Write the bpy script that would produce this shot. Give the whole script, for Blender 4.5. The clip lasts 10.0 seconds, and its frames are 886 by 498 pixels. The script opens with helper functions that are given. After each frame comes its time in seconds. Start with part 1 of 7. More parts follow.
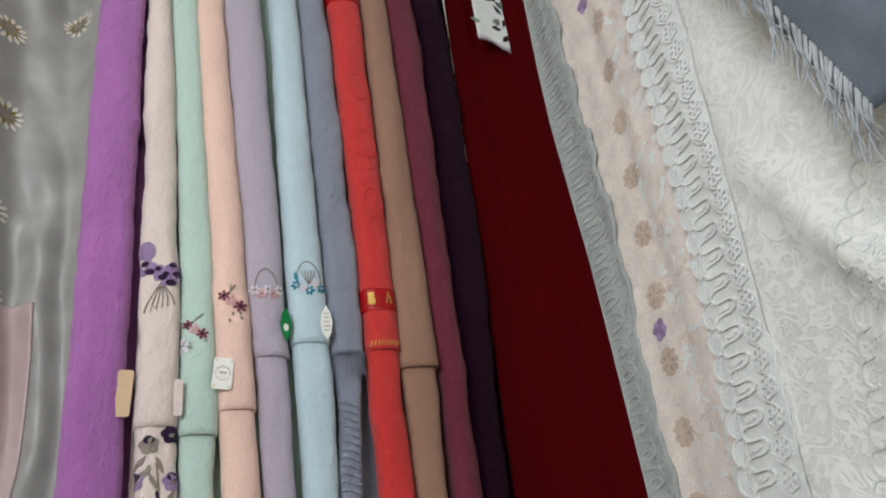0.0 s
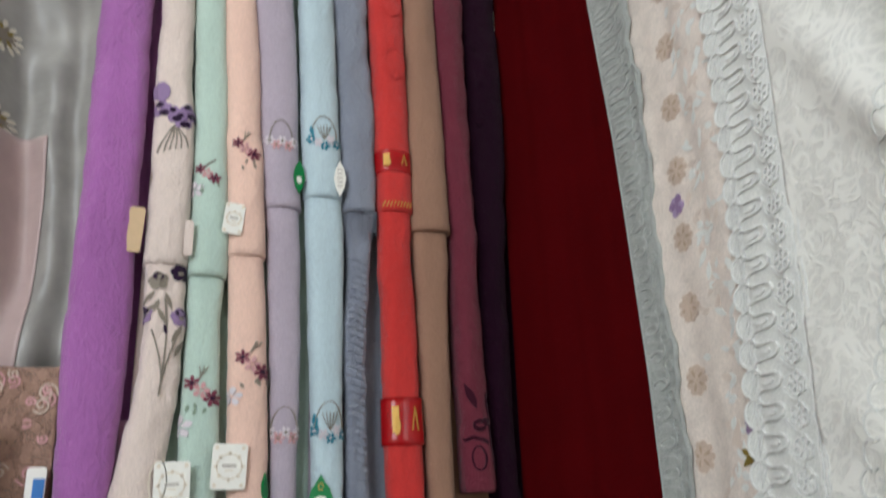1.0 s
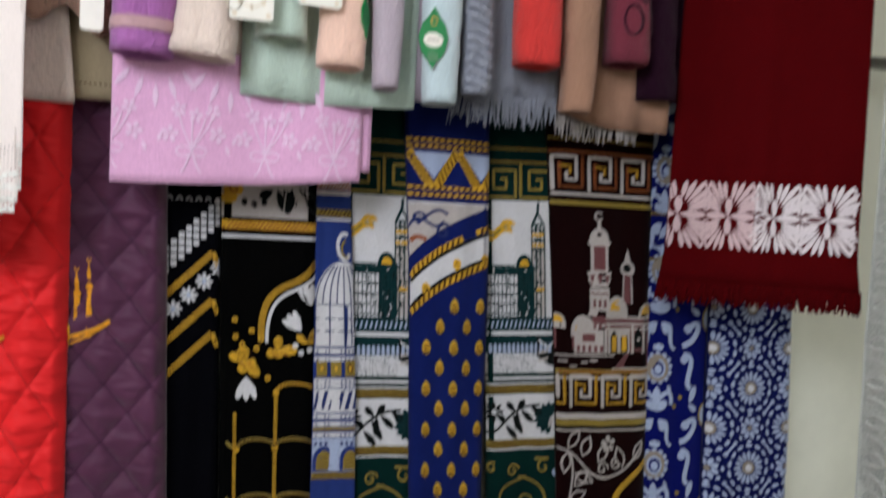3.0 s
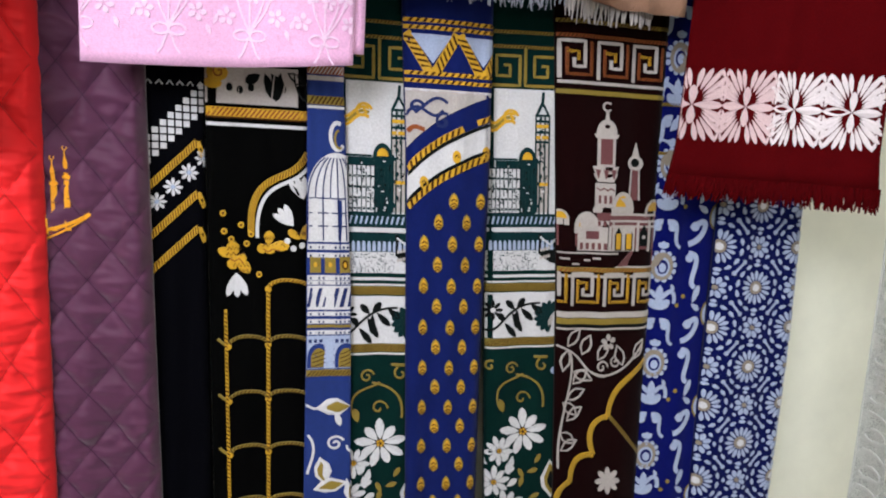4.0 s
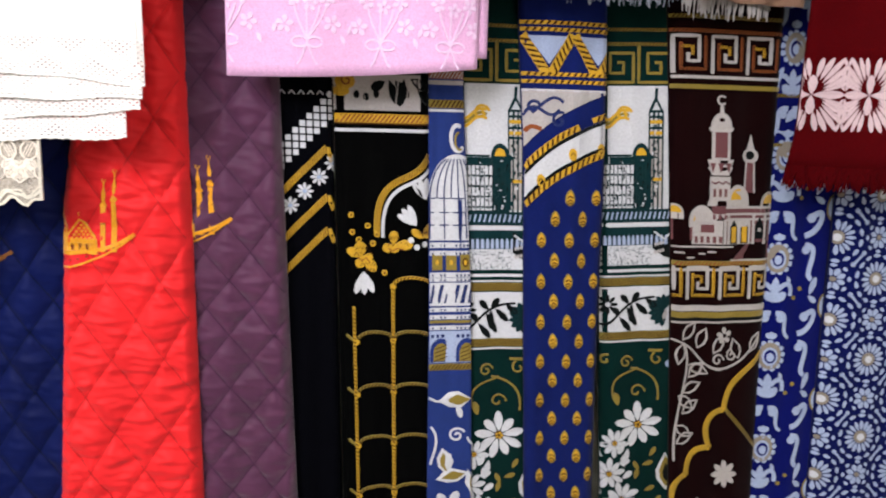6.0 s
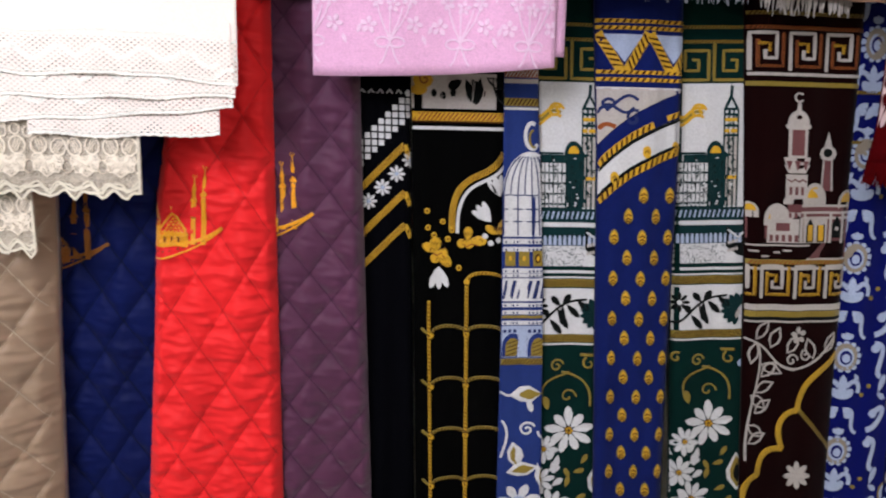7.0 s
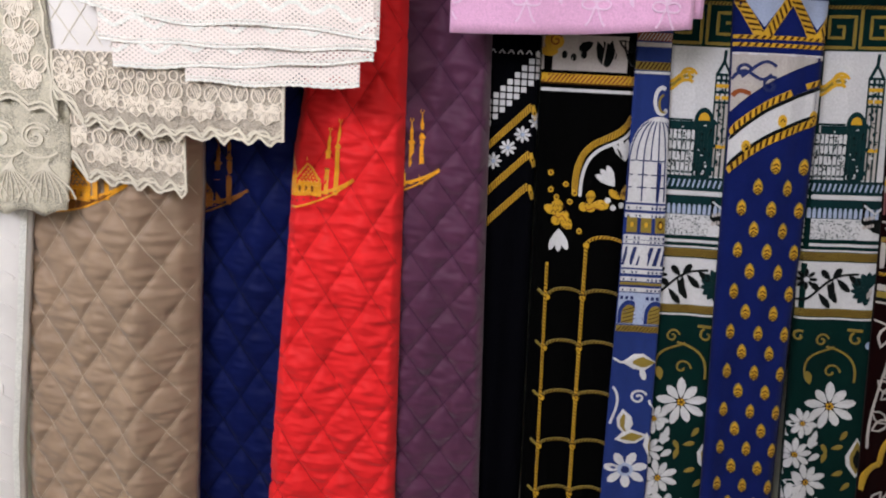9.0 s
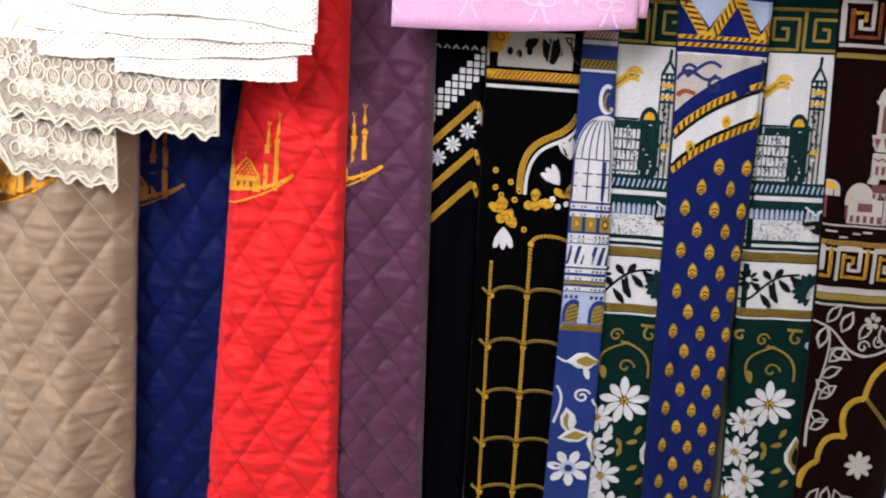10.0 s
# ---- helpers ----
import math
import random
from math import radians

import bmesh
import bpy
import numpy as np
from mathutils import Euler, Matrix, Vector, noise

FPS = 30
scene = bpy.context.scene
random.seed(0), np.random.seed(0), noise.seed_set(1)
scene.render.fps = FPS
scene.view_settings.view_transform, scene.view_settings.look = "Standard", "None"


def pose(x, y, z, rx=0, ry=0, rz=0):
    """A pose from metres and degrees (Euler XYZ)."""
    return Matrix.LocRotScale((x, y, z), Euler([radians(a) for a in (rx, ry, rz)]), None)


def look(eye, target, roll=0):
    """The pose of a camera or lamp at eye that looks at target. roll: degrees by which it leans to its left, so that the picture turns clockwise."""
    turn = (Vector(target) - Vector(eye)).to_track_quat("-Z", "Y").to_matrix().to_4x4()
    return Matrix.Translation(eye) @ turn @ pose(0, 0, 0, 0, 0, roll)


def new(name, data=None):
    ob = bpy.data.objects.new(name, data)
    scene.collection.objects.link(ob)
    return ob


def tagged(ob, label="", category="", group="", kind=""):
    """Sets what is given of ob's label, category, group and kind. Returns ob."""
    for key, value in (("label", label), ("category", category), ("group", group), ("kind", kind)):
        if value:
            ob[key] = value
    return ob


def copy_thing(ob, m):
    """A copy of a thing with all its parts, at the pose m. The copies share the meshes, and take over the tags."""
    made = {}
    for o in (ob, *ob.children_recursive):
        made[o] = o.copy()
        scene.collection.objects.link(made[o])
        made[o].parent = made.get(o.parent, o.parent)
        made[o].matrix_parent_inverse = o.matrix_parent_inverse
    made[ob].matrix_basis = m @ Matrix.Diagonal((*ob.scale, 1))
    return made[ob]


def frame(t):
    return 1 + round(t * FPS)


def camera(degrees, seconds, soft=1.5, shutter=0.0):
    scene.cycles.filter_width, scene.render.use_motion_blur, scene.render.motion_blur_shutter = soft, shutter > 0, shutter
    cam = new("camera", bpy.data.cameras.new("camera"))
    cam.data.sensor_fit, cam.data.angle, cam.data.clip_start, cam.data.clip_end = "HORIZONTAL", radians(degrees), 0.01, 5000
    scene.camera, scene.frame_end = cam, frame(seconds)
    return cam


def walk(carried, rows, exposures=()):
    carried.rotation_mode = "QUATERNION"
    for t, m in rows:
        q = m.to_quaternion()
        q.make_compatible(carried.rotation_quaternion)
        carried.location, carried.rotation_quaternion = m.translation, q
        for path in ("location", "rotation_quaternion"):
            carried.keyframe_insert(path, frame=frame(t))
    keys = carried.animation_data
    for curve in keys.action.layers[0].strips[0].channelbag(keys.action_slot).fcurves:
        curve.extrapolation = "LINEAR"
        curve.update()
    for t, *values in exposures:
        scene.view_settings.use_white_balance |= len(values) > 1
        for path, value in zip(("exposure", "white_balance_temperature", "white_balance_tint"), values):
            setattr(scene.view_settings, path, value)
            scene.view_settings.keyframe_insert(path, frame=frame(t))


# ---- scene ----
cam = camera(60.9, 10.0, soft=2.0, shutter=0.4)
PATH = [
    (0, (0.1, 0.281, 1.582), (0.84, 1.926, 2.446), -7.6),
    (0.5, (0.105, 0.287, 1.575), (0.816, 1.963, 2.404), -6.0),
    (1, (0.117, 0.321, 1.522), (0.829, 2.079, 2.157), -2.6),
    (1.4, (0.135, 0.353, 1.484), (0.836, 2.152, 2.005), -1.8),
    (1.5, (0.137, 0.354, 1.478), (0.833, 2.166, 1.958), -1.3),
    (2, (0.164, 0.39, 1.436), (0.821, 2.25, 1.762), -0.7),
    (2.5, (0.181, 0.488, 1.377), (0.76, 2.398, 1.511), 0.4),
    (3, (0.176, 0.608, 1.317), (0.67, 2.543, 1.222), 3.1),
    (3.2, (0.181, 0.634, 1.312), (0.664, 2.561, 1.082), 3.6),
    (4.3, (0.182, 0.66, 1.296), (0.721, 2.553, 0.939), 3.5),
    (4.5, (0.18, 0.657, 1.293), (0.728, 2.549, 0.945), 3.5),
    (5, (0.164, 0.647, 1.296), (0.702, 2.542, 0.948), 3.3),
    (5.5, (0.13, 0.647, 1.306), (0.566, 2.565, 0.944), 2.3),
    (7, (0.066, 0.63, 1.299), (0.283, 2.584, 0.929), 1.4),
    (7.5, (0.039, 0.614, 1.3), (0.146, 2.577, 0.93), 1.4),
    (8, (0.017, 0.608, 1.292), (0.023, 2.571, 0.909), 1.7),
    (8.5, (0.024, 0.604, 1.288), (-0.005, 2.561, 0.878), 2.0),
    (9, (0.026, 0.607, 1.266), (-0.001, 2.562, 0.846), 2.9),
    (9.5, (0.05, 0.63, 1.261), (0.054, 2.584, 0.835), 3.8),
    (10, (0.058, 0.626, 1.278), (0.122, 2.575, 0.832), 4.0),
]
EXPOSURES = [
    (0.0, -0.58, 6100, 3), (1.0, -0.55, 6100, 3), (1.5, -0.52, 6150, 4), (2.0, -0.47, 6150, 4), (2.5, -0.4, 6200, 5), (3.0, -0.16, 6300, 7), (4.4, 0.62, 6400, 8), (5.5, 0.6, 6450, 9),
    (7.0, 0.2, 6500, 11), (8.0, -0.14, 6500, 11), (8.7, -0.16, 6500, 11), (9.1, 0.08, 6500, 11), (9.6, 0.4, 6500, 11), (10.0, 0.48, 6500, 11),
]
walk(cam, [(t, look(eye, target, roll)) for t, eye, target, roll in PATH], EXPOSURES)

# ---- light ----
world = bpy.data.worlds.new("world")
scene.world = world
world.use_nodes = True
sky = world.node_tree.nodes.new("ShaderNodeTexSky")
sky.sky_type, sky.sun_disc = "NISHITA", False
sky.sun_elevation, sky.sun_rotation = radians(40), radians(200)
world.node_tree.links.new(sky.outputs[0], world.node_tree.nodes["Background"].inputs[0])
world.node_tree.nodes["Background"].inputs[1].default_value = 0.12


def window_light(name, m, w, h, power, colour):
    data = bpy.data.lights.new(name, "AREA")
    data.shape, data.size, data.size_y, data.energy, data.color = "RECTANGLE", w, h, power, colour
    ob = new(name, data)
    ob.matrix_world = m
    return ob


# daylight through the shop front behind the visitor
window_light("shop_front_daylight", look((-1.35, -0.78, 2.4), (0.1, 1.7, 3.0)), 1.25, 1.1, 74, (0.925, 0.93, 1.0))

# added fill lamp, no known source: brightens the wall at the far right
window_light("added_wall_fill", look((1.16, -0.82, 1.9), (1.22, 1.8, 1.0)), 0.36, 1.6, 9, (0.925, 0.93, 1.0))


# ---- materials ----
def lin(code):
    v = [int(code[i:i + 2], 16) / 255 for i in (0, 2, 4)]
    return tuple(c / 12.92 if c <= 0.04045 else ((c + 0.055) / 1.055) ** 2.4 for c in v) + (1.0,)


class Nodes:
    def __init__(self, name):
        self.mat = bpy.data.materials.new(name)
        self.mat.use_nodes = True
        self.tree = self.mat.node_tree
        self.bsdf = self.tree.nodes["Principled BSDF"]
        self.out = self.tree.nodes["Material Output"]

    def add(self, kind, **values):
        node = self.tree.nodes.new(kind)
        for key, value in values.items():
            node.inputs[key].default_value = value
        return node

    def link(self, a, b):
        self.tree.links.new(a, b)

    def coords(self, sx, sy, sz):
        tc = self.tree.nodes.new("ShaderNodeTexCoord")
        mp = self.add("ShaderNodeMapping", Scale=(sx, sy, sz))
        self.link(tc.outputs["Object"], mp.inputs["Vector"])
        return mp.outputs[0]

    def ramp(self, source, lo, hi, a, b):
        node = self.tree.nodes.new("ShaderNodeValToRGB")
        node.color_ramp.elements[0].position, node.color_ramp.elements[1].position = lo, hi
        node.color_ramp.elements[0].color, node.color_ramp.elements[1].color = a, b
        self.link(source, node.inputs[0])
        return node.outputs[0]

    def mix(self, fac, a, b, blend="MIX"):
        node = self.tree.nodes.new("ShaderNodeMix")
        node.data_type, node.blend_type = "RGBA", blend
        for value, socket in ((fac, node.inputs[0]), (a, node.inputs[6]), (b, node.inputs[7])):
            if hasattr(value, "links"):
                self.link(value, socket)
            else:
                socket.default_value = value
        return node.outputs[2]

    def math(self, op, a, b=0.0):
        node = self.tree.nodes.new("ShaderNodeMath")
        node.operation = op
        for value, socket in ((a, node.inputs[0]), (b, node.inputs[1])):
            if hasattr(value, "links"):
                self.link(value, socket)
            else:
                socket.default_value = value
        return node.outputs[0]


def scaled(c, k):
    return tuple(min(1.0, v * k) for v in c[:3]) + (1.0,)


def cloth(name, code, rough=0.85, sheen=0.3, thread=700, vary=0.18, bump=0.25, streak=False, blotch=9.0):
    """Woven or brushed cloth: colour, threads, streaks of wear, fine relief."""
    n = Nodes(name)
    base = lin(code)
    big = n.add("ShaderNodeTexNoise", Scale=blotch, Detail=4.0, Roughness=0.6)
    n.link(n.coords(1, 1, 0.35 if streak else 1), big.inputs["Vector"])
    fine = n.add("ShaderNodeTexNoise", Scale=thread, Detail=2.0, Roughness=0.7)
    n.link(n.coords(1, 1, 0.25 if streak else 1), fine.inputs["Vector"])
    c1 = n.ramp(big.outputs[0], 0.3, 0.7, scaled(base, 1 - vary), scaled(base, 1 + vary * 0.6))
    low = 0.86 if streak else 0.74
    c2 = n.ramp(fine.outputs[0], 0.35, 0.65, (low, low, low, 1), (1.0, 1.0, 1.0, 1))
    n.link(n.mix(0.8, c1, c2, "MULTIPLY"), n.bsdf.inputs["Base Color"])
    n.bsdf.inputs["Roughness"].default_value = rough
    n.bsdf.inputs["Sheen Weight"].default_value = sheen
    n.bsdf.inputs["Specular IOR Level"].default_value = 0.04 if max(base[:3]) < 0.12 else 0.25
    wa = n.add("ShaderNodeTexWave", Scale=thread * 0.32, Distortion=1.5, Detail=1.0)
    wa.bands_direction = "Z"
    n.link(n.coords(1, 1, 1), wa.inputs["Vector"])
    h = n.math("ADD", fine.outputs[0], n.math("MULTIPLY", wa.outputs["Fac"], 0.35))
    if streak:
        mid = n.add("ShaderNodeTexNoise", Scale=55.0, Detail=4.0, Roughness=0.65, Distortion=0.8)
        n.link(n.coords(1, 1, 0.7), mid.inputs["Vector"])
        h = n.math("ADD", h, n.math("MULTIPLY", mid.outputs[0], 4.5))
    bp = n.add("ShaderNodeBump", Strength=min(1.0, bump * (1.9 if streak else 1.0)), Distance=0.0017 if streak else 0.0012)
    n.link(h, bp.inputs["Height"])
    n.link(bp.outputs[0], n.bsdf.inputs["Normal"])
    return n.mat


def satin(name, code, rough=0.38, vary=0.12, wrinkle=0.5, spec=0.5, sheen=0.15):
    """Smooth shiny fabric with soft wrinkles."""
    n = Nodes(name)
    base = lin(code)
    big = n.add("ShaderNodeTexNoise", Scale=14.0, Detail=3.0)
    n.link(n.coords(1, 1, 1), big.inputs["Vector"])
    n.link(n.ramp(big.outputs[0], 0.3, 0.7, scaled(base, 1 - vary), scaled(base, 1 + vary)), n.bsdf.inputs["Base Color"])
    n.bsdf.inputs["Roughness"].default_value = rough
    n.bsdf.inputs["Specular IOR Level"].default_value = spec
    n.bsdf.inputs["Sheen Weight"].default_value = sheen
    wr = n.add("ShaderNodeTexNoise", Scale=26.0, Detail=3.0, Roughness=0.55)
    n.link(n.coords(1.0, 1.0, 3.2), wr.inputs["Vector"])
    fine = n.add("ShaderNodeTexNoise", Scale=900.0, Detail=1.0)
    n.link(n.coords(1, 1, 1), fine.inputs["Vector"])
    h = n.math("ADD", wr.outputs[0], n.math("MULTIPLY", fine.outputs[0], 0.05))
    bp = n.add("ShaderNodeBump", Strength=wrinkle, Distance=0.004)
    n.link(h, bp.inputs["Height"])
    n.link(bp.outputs[0], n.bsdf.inputs["Normal"])
    return n.mat


def lace(name, code, hole=150.0, cover=0.62, rough=0.7, metal=0.0, motif=45.0, see=0.9, depth=0.001):
    """Openwork: threads round small holes, and flower-like thicker patches."""
    n = Nodes(name)
    base = lin(code)
    vo = n.add("ShaderNodeTexVoronoi", Scale=hole)
    vo.feature = "DISTANCE_TO_EDGE"
    n.link(n.coords(1, 1, 1.25), vo.inputs["Vector"])
    patch = n.add("ShaderNodeTexVoronoi", Scale=motif)
    n.link(n.coords(1, 1, 1), patch.inputs["Vector"])
    dense = n.ramp(patch.outputs["Distance"], 0.36, 0.5, (1, 1, 1, 1), (0, 0, 0, 1))
    net = n.ramp(vo.outputs["Distance"], 0.06, 0.16, (1, 1, 1, 1), (0, 0, 0, 1))
    solid = n.math("MAXIMUM", n.math("MULTIPLY", dense, cover), net)
    solid = n.math("MINIMUM", n.math("ADD", solid, 1 - see), 1.0)
    fine = n.add("ShaderNodeTexNoise", Scale=420.0, Detail=2.0)
    n.link(n.coords(1, 1, 1), fine.inputs["Vector"])
    tone = n.ramp(fine.outputs[0], 0.35, 0.65, scaled(base, 0.84), scaled(base, 1.08))
    n.link(tone, n.bsdf.inputs["Base Color"])
    n.bsdf.inputs["Roughness"].default_value = rough
    n.bsdf.inputs["Metallic"].default_value = metal
    n.bsdf.inputs["Sheen Weight"].default_value = 0.2
    h = n.math("ADD", n.math("ADD", net, dense), n.math("MULTIPLY", fine.outputs[0], 0.6))
    bp = n.add("ShaderNodeBump", Strength=0.7, Distance=depth)
    n.link(h, bp.inputs["Height"])
    n.link(bp.outputs[0], n.bsdf.inputs["Normal"])
    clear = n.tree.nodes.new("ShaderNodeBsdfTransparent")
    mx = n.tree.nodes.new("ShaderNodeMixShader")
    n.link(solid, mx.inputs[0])
    n.link(clear.outputs[0], mx.inputs[1])
    n.link(n.bsdf.outputs[0], mx.inputs[2])
    n.link(mx.outputs[0], n.out.inputs["Surface"])
    return n.mat


def openwork(name, code):
    """Machine lace: staggered lozenge holes through a plain white ground."""
    n = Nodes(name)
    base = lin(code)
    tc = n.tree.nodes.new("ShaderNodeTexCoord")
    sep = n.tree.nodes.new("ShaderNodeSeparateXYZ")
    n.link(tc.outputs["Object"], sep.inputs[0])
    drift = n.add("ShaderNodeTexNoise", Scale=18.0, Detail=2.0)
    n.link(n.coords(1, 1, 1), drift.inputs["Vector"])
    shift = n.math("MULTIPLY", drift.outputs[0], 4.0)
    u = n.math("COSINE", n.math("ADD", n.math("MULTIPLY", sep.outputs[0], 820.0), shift))
    v = n.math("COSINE", n.math("ADD", n.math("MULTIPLY", sep.outputs[2], 1100.0), shift))
    lozenge = n.ramp(n.math("MULTIPLY", u, v), 0.42, 0.62, (0, 0, 0, 1), (1, 1, 1, 1))
    wave = n.math("MULTIPLY", n.math("SINE", n.math("MULTIPLY", sep.outputs[0], 130.0)), 1.2)
    row = n.math("SINE", n.math("ADD", n.math("MULTIPLY", sep.outputs[2], 175.0), wave))
    open_row = n.ramp(row, 0.0, 0.3, (0.4, 0.4, 0.4, 1), (1, 1, 1, 1))
    border = n.ramp(sep.outputs[2], 0.112, 0.12, (0.9, 0.9, 0.9, 1), (0, 0, 0, 1))
    hole = n.math("MULTIPLY", n.math("MULTIPLY", lozenge, open_row), border)
    fine = n.add("ShaderNodeTexNoise", Scale=500.0, Detail=2.0)
    n.link(n.coords(1, 1, 1), fine.inputs["Vector"])
    n.link(n.ramp(fine.outputs[0], 0.3, 0.7, scaled(base, 0.9), base), n.bsdf.inputs["Base Color"])
    n.bsdf.inputs["Roughness"].default_value = 0.85
    n.bsdf.inputs["Sheen Weight"].default_value = 0.2
    bp = n.add("ShaderNodeBump", Strength=0.5, Distance=0.001)
    n.link(n.math("ADD", n.math("SUBTRACT", 1.0, hole), n.math("MULTIPLY", fine.outputs[0], 0.4)), bp.inputs["Height"])
    n.link(bp.outputs[0], n.bsdf.inputs["Normal"])
    clear = n.tree.nodes.new("ShaderNodeBsdfTransparent")
    mx = n.tree.nodes.new("ShaderNodeMixShader")
    n.link(hole, mx.inputs[0])
    n.link(n.bsdf.outputs[0], mx.inputs[1])
    n.link(clear.outputs[0], mx.inputs[2])
    n.link(mx.outputs[0], n.out.inputs["Surface"])
    return n.mat


def brocade(name, code):
    """Figured silk: curling matt scrolls woven into a glossier ground."""
    n = Nodes(name)
    base = lin(code)
    scroll = n.add("ShaderNodeTexNoise", Scale=17.0, Detail=1.5, Distortion=2.6)
    n.link(n.coords(1, 1, 1), scroll.inputs["Vector"])
    near = n.math("ABSOLUTE", n.math("SUBTRACT", scroll.outputs[0], 0.5))
    line = n.ramp(near, 0.035, 0.075, (1, 1, 1, 1), (0, 0, 0, 1))
    curl = n.add("ShaderNodeTexNoise", Scale=52.0, Detail=1.0, Distortion=2.2)
    n.link(n.coords(1, 1, 1), curl.inputs["Vector"])
    leafy = n.ramp(n.math("ABSOLUTE", n.math("SUBTRACT", curl.outputs[0], 0.5)), 0.03, 0.07, (1, 1, 1, 1), (0, 0, 0, 1))
    figure = n.math("MAXIMUM", line, n.math("MULTIPLY", leafy, 0.7))
    n.link(n.mix(figure, scaled(base, 0.91), scaled(base, 1.05)), n.bsdf.inputs["Base Color"])
    n.link(n.ramp(figure, 0.0, 1.0, (0.5, 0.5, 0.5, 1), (0.75, 0.75, 0.75, 1)), n.bsdf.inputs["Roughness"])
    n.bsdf.inputs["Sheen Weight"].default_value = 0.2
    fine = n.add("ShaderNodeTexNoise", Scale=420.0, Detail=2.0)
    n.link(n.coords(1, 1, 1), fine.inputs["Vector"])
    bp = n.add("ShaderNodeBump", Strength=0.55, Distance=0.0014)
    n.link(n.math("ADD", figure, n.math("MULTIPLY", fine.outputs[0], 0.35)), bp.inputs["Height"])
    n.link(bp.outputs[0], n.bsdf.inputs["Normal"])
    return n.mat


def plain(name, code, rough=0.6, bump=0.1, scale=60.0, vary=0.06, metal=0.0):
    n = Nodes(name)
    base = lin(code)
    big = n.add("ShaderNodeTexNoise", Scale=scale, Detail=5.0, Roughness=0.65)
    n.link(n.coords(1, 1, 1), big.inputs["Vector"])
    n.link(n.ramp(big.outputs[0], 0.3, 0.7, scaled(base, 1 - vary), scaled(base, 1 + vary)), n.bsdf.inputs["Base Color"])
    n.bsdf.inputs["Roughness"].default_value = rough
    n.bsdf.inputs["Metallic"].default_value = metal
    bp = n.add("ShaderNodeBump", Strength=bump, Distance=0.002)
    n.link(big.outputs[0], bp.inputs["Height"])
    n.link(bp.outputs[0], n.bsdf.inputs["Normal"])
    return n.mat


PLASTER = plain("pale_green_plaster", "f1f0e0", 0.8, 0.15, 8.0, 0.05)
CEILING = plain("ceiling_paint", "e6e4dd", 0.9, 0.1, 12.0, 0.03)
FLOOR = plain("floor_tile", "3f3832", 0.4, 0.05, 5.0, 0.12)
STEEL = plain("rail_steel", "a8a8a8", 0.3, 0.05, 90.0, 0.05, 1.0)
CARD = plain("tag_card", "ece6dc", 0.5, 0.05, 80.0, 0.03)
CARD_BUFF = plain("buff_card", "c9a983", 0.6, 0.05, 80.0, 0.05)
TAG_GREEN = plain("green_card", "0c7a3c", 0.4, 0.03, 80.0, 0.05)
TAG_BLUE = plain("blue_print", "2f6fb4", 0.5, 0.03, 80.0, 0.05)
PRINT_GOLD = plain("pale_gold_print", "e0d0ba", 0.5, 0.03, 80.0, 0.05)
PRINT_GREY = plain("grey_print", "bcb2a8", 0.6, 0.03, 80.0, 0.05)
FOIL_RED = plain("red_foil", "a80d14", 0.18, 0.2, 40.0, 0.1)
FOIL_GOLD = plain("gold_foil", "cf9f4a", 0.5, 0.1, 90.0, 0.1, 0.3)

BLACK = cloth("black_velvet", "020202", 0.9, 0.0, 800, 0.2)
NAVY_BLACK = cloth("blue_black_velvet", "030307", 0.9, 0.0, 800, 0.2)
ROYAL = cloth("royal_blue_velvet", "1a2f70", 0.85, 0.05, 700, 0.2)
DOTBLUE = cloth("deep_blue_velvet", "121d58", 0.85, 0.05, 700, 0.2)
DEEP = cloth("ink_blue_velvet", "070e58", 0.85, 0.05, 700, 0.2)
INK = cloth("night_blue_velvet", "09114a", 0.85, 0.05, 700, 0.2)
BOTTLE = cloth("bottle_green_velvet", "052421", 0.85, 0.04, 700, 0.2)
MAROON = cloth("dark_maroon_velvet", "150203", 0.85, 0.03, 700, 0.2)
MAUVE = cloth("mauve_weave", "6a3d40", 0.85, 0.2, 700, 0.15)
WHITE = cloth("white_pile", "cfcdd1", 0.9, 0.2, 500, 0.07, 0.3)
CREAM = cloth("cream_pile", "b4aba8", 0.9, 0.2, 500, 0.08, 0.3)
PALE = cloth("pale_blue_pile", "a4afcc", 0.9, 0.2, 500, 0.08, 0.3)
GOLD = cloth("gold_thread", "d2a01e", 0.55, 0.2, 600, 0.2, 0.4)
OLD_GOLD = cloth("dull_gold_thread", "8a7428", 0.6, 0.2, 600, 0.2, 0.4)
ORANGE_GOLD = cloth("orange_gold_thread", "f6a616", 0.4, 0.3, 600, 0.18, 0.4)
BROWN = cloth("brown_thread", "4a2c12", 0.8, 0.1, 600, 0.2)
RUST = cloth("rust_thread", "8a4418", 0.7, 0.1, 600, 0.2)
INDIGO = cloth("indigo_thread", "26305f", 0.85, 0.1, 600, 0.2)
TEAL = cloth("dark_teal_thread", "0d2c2e", 0.85, 0.1, 600, 0.2)
BLACK_THREAD = cloth("black_thread", "0c1010", 0.85, 0.1, 600, 0.2)

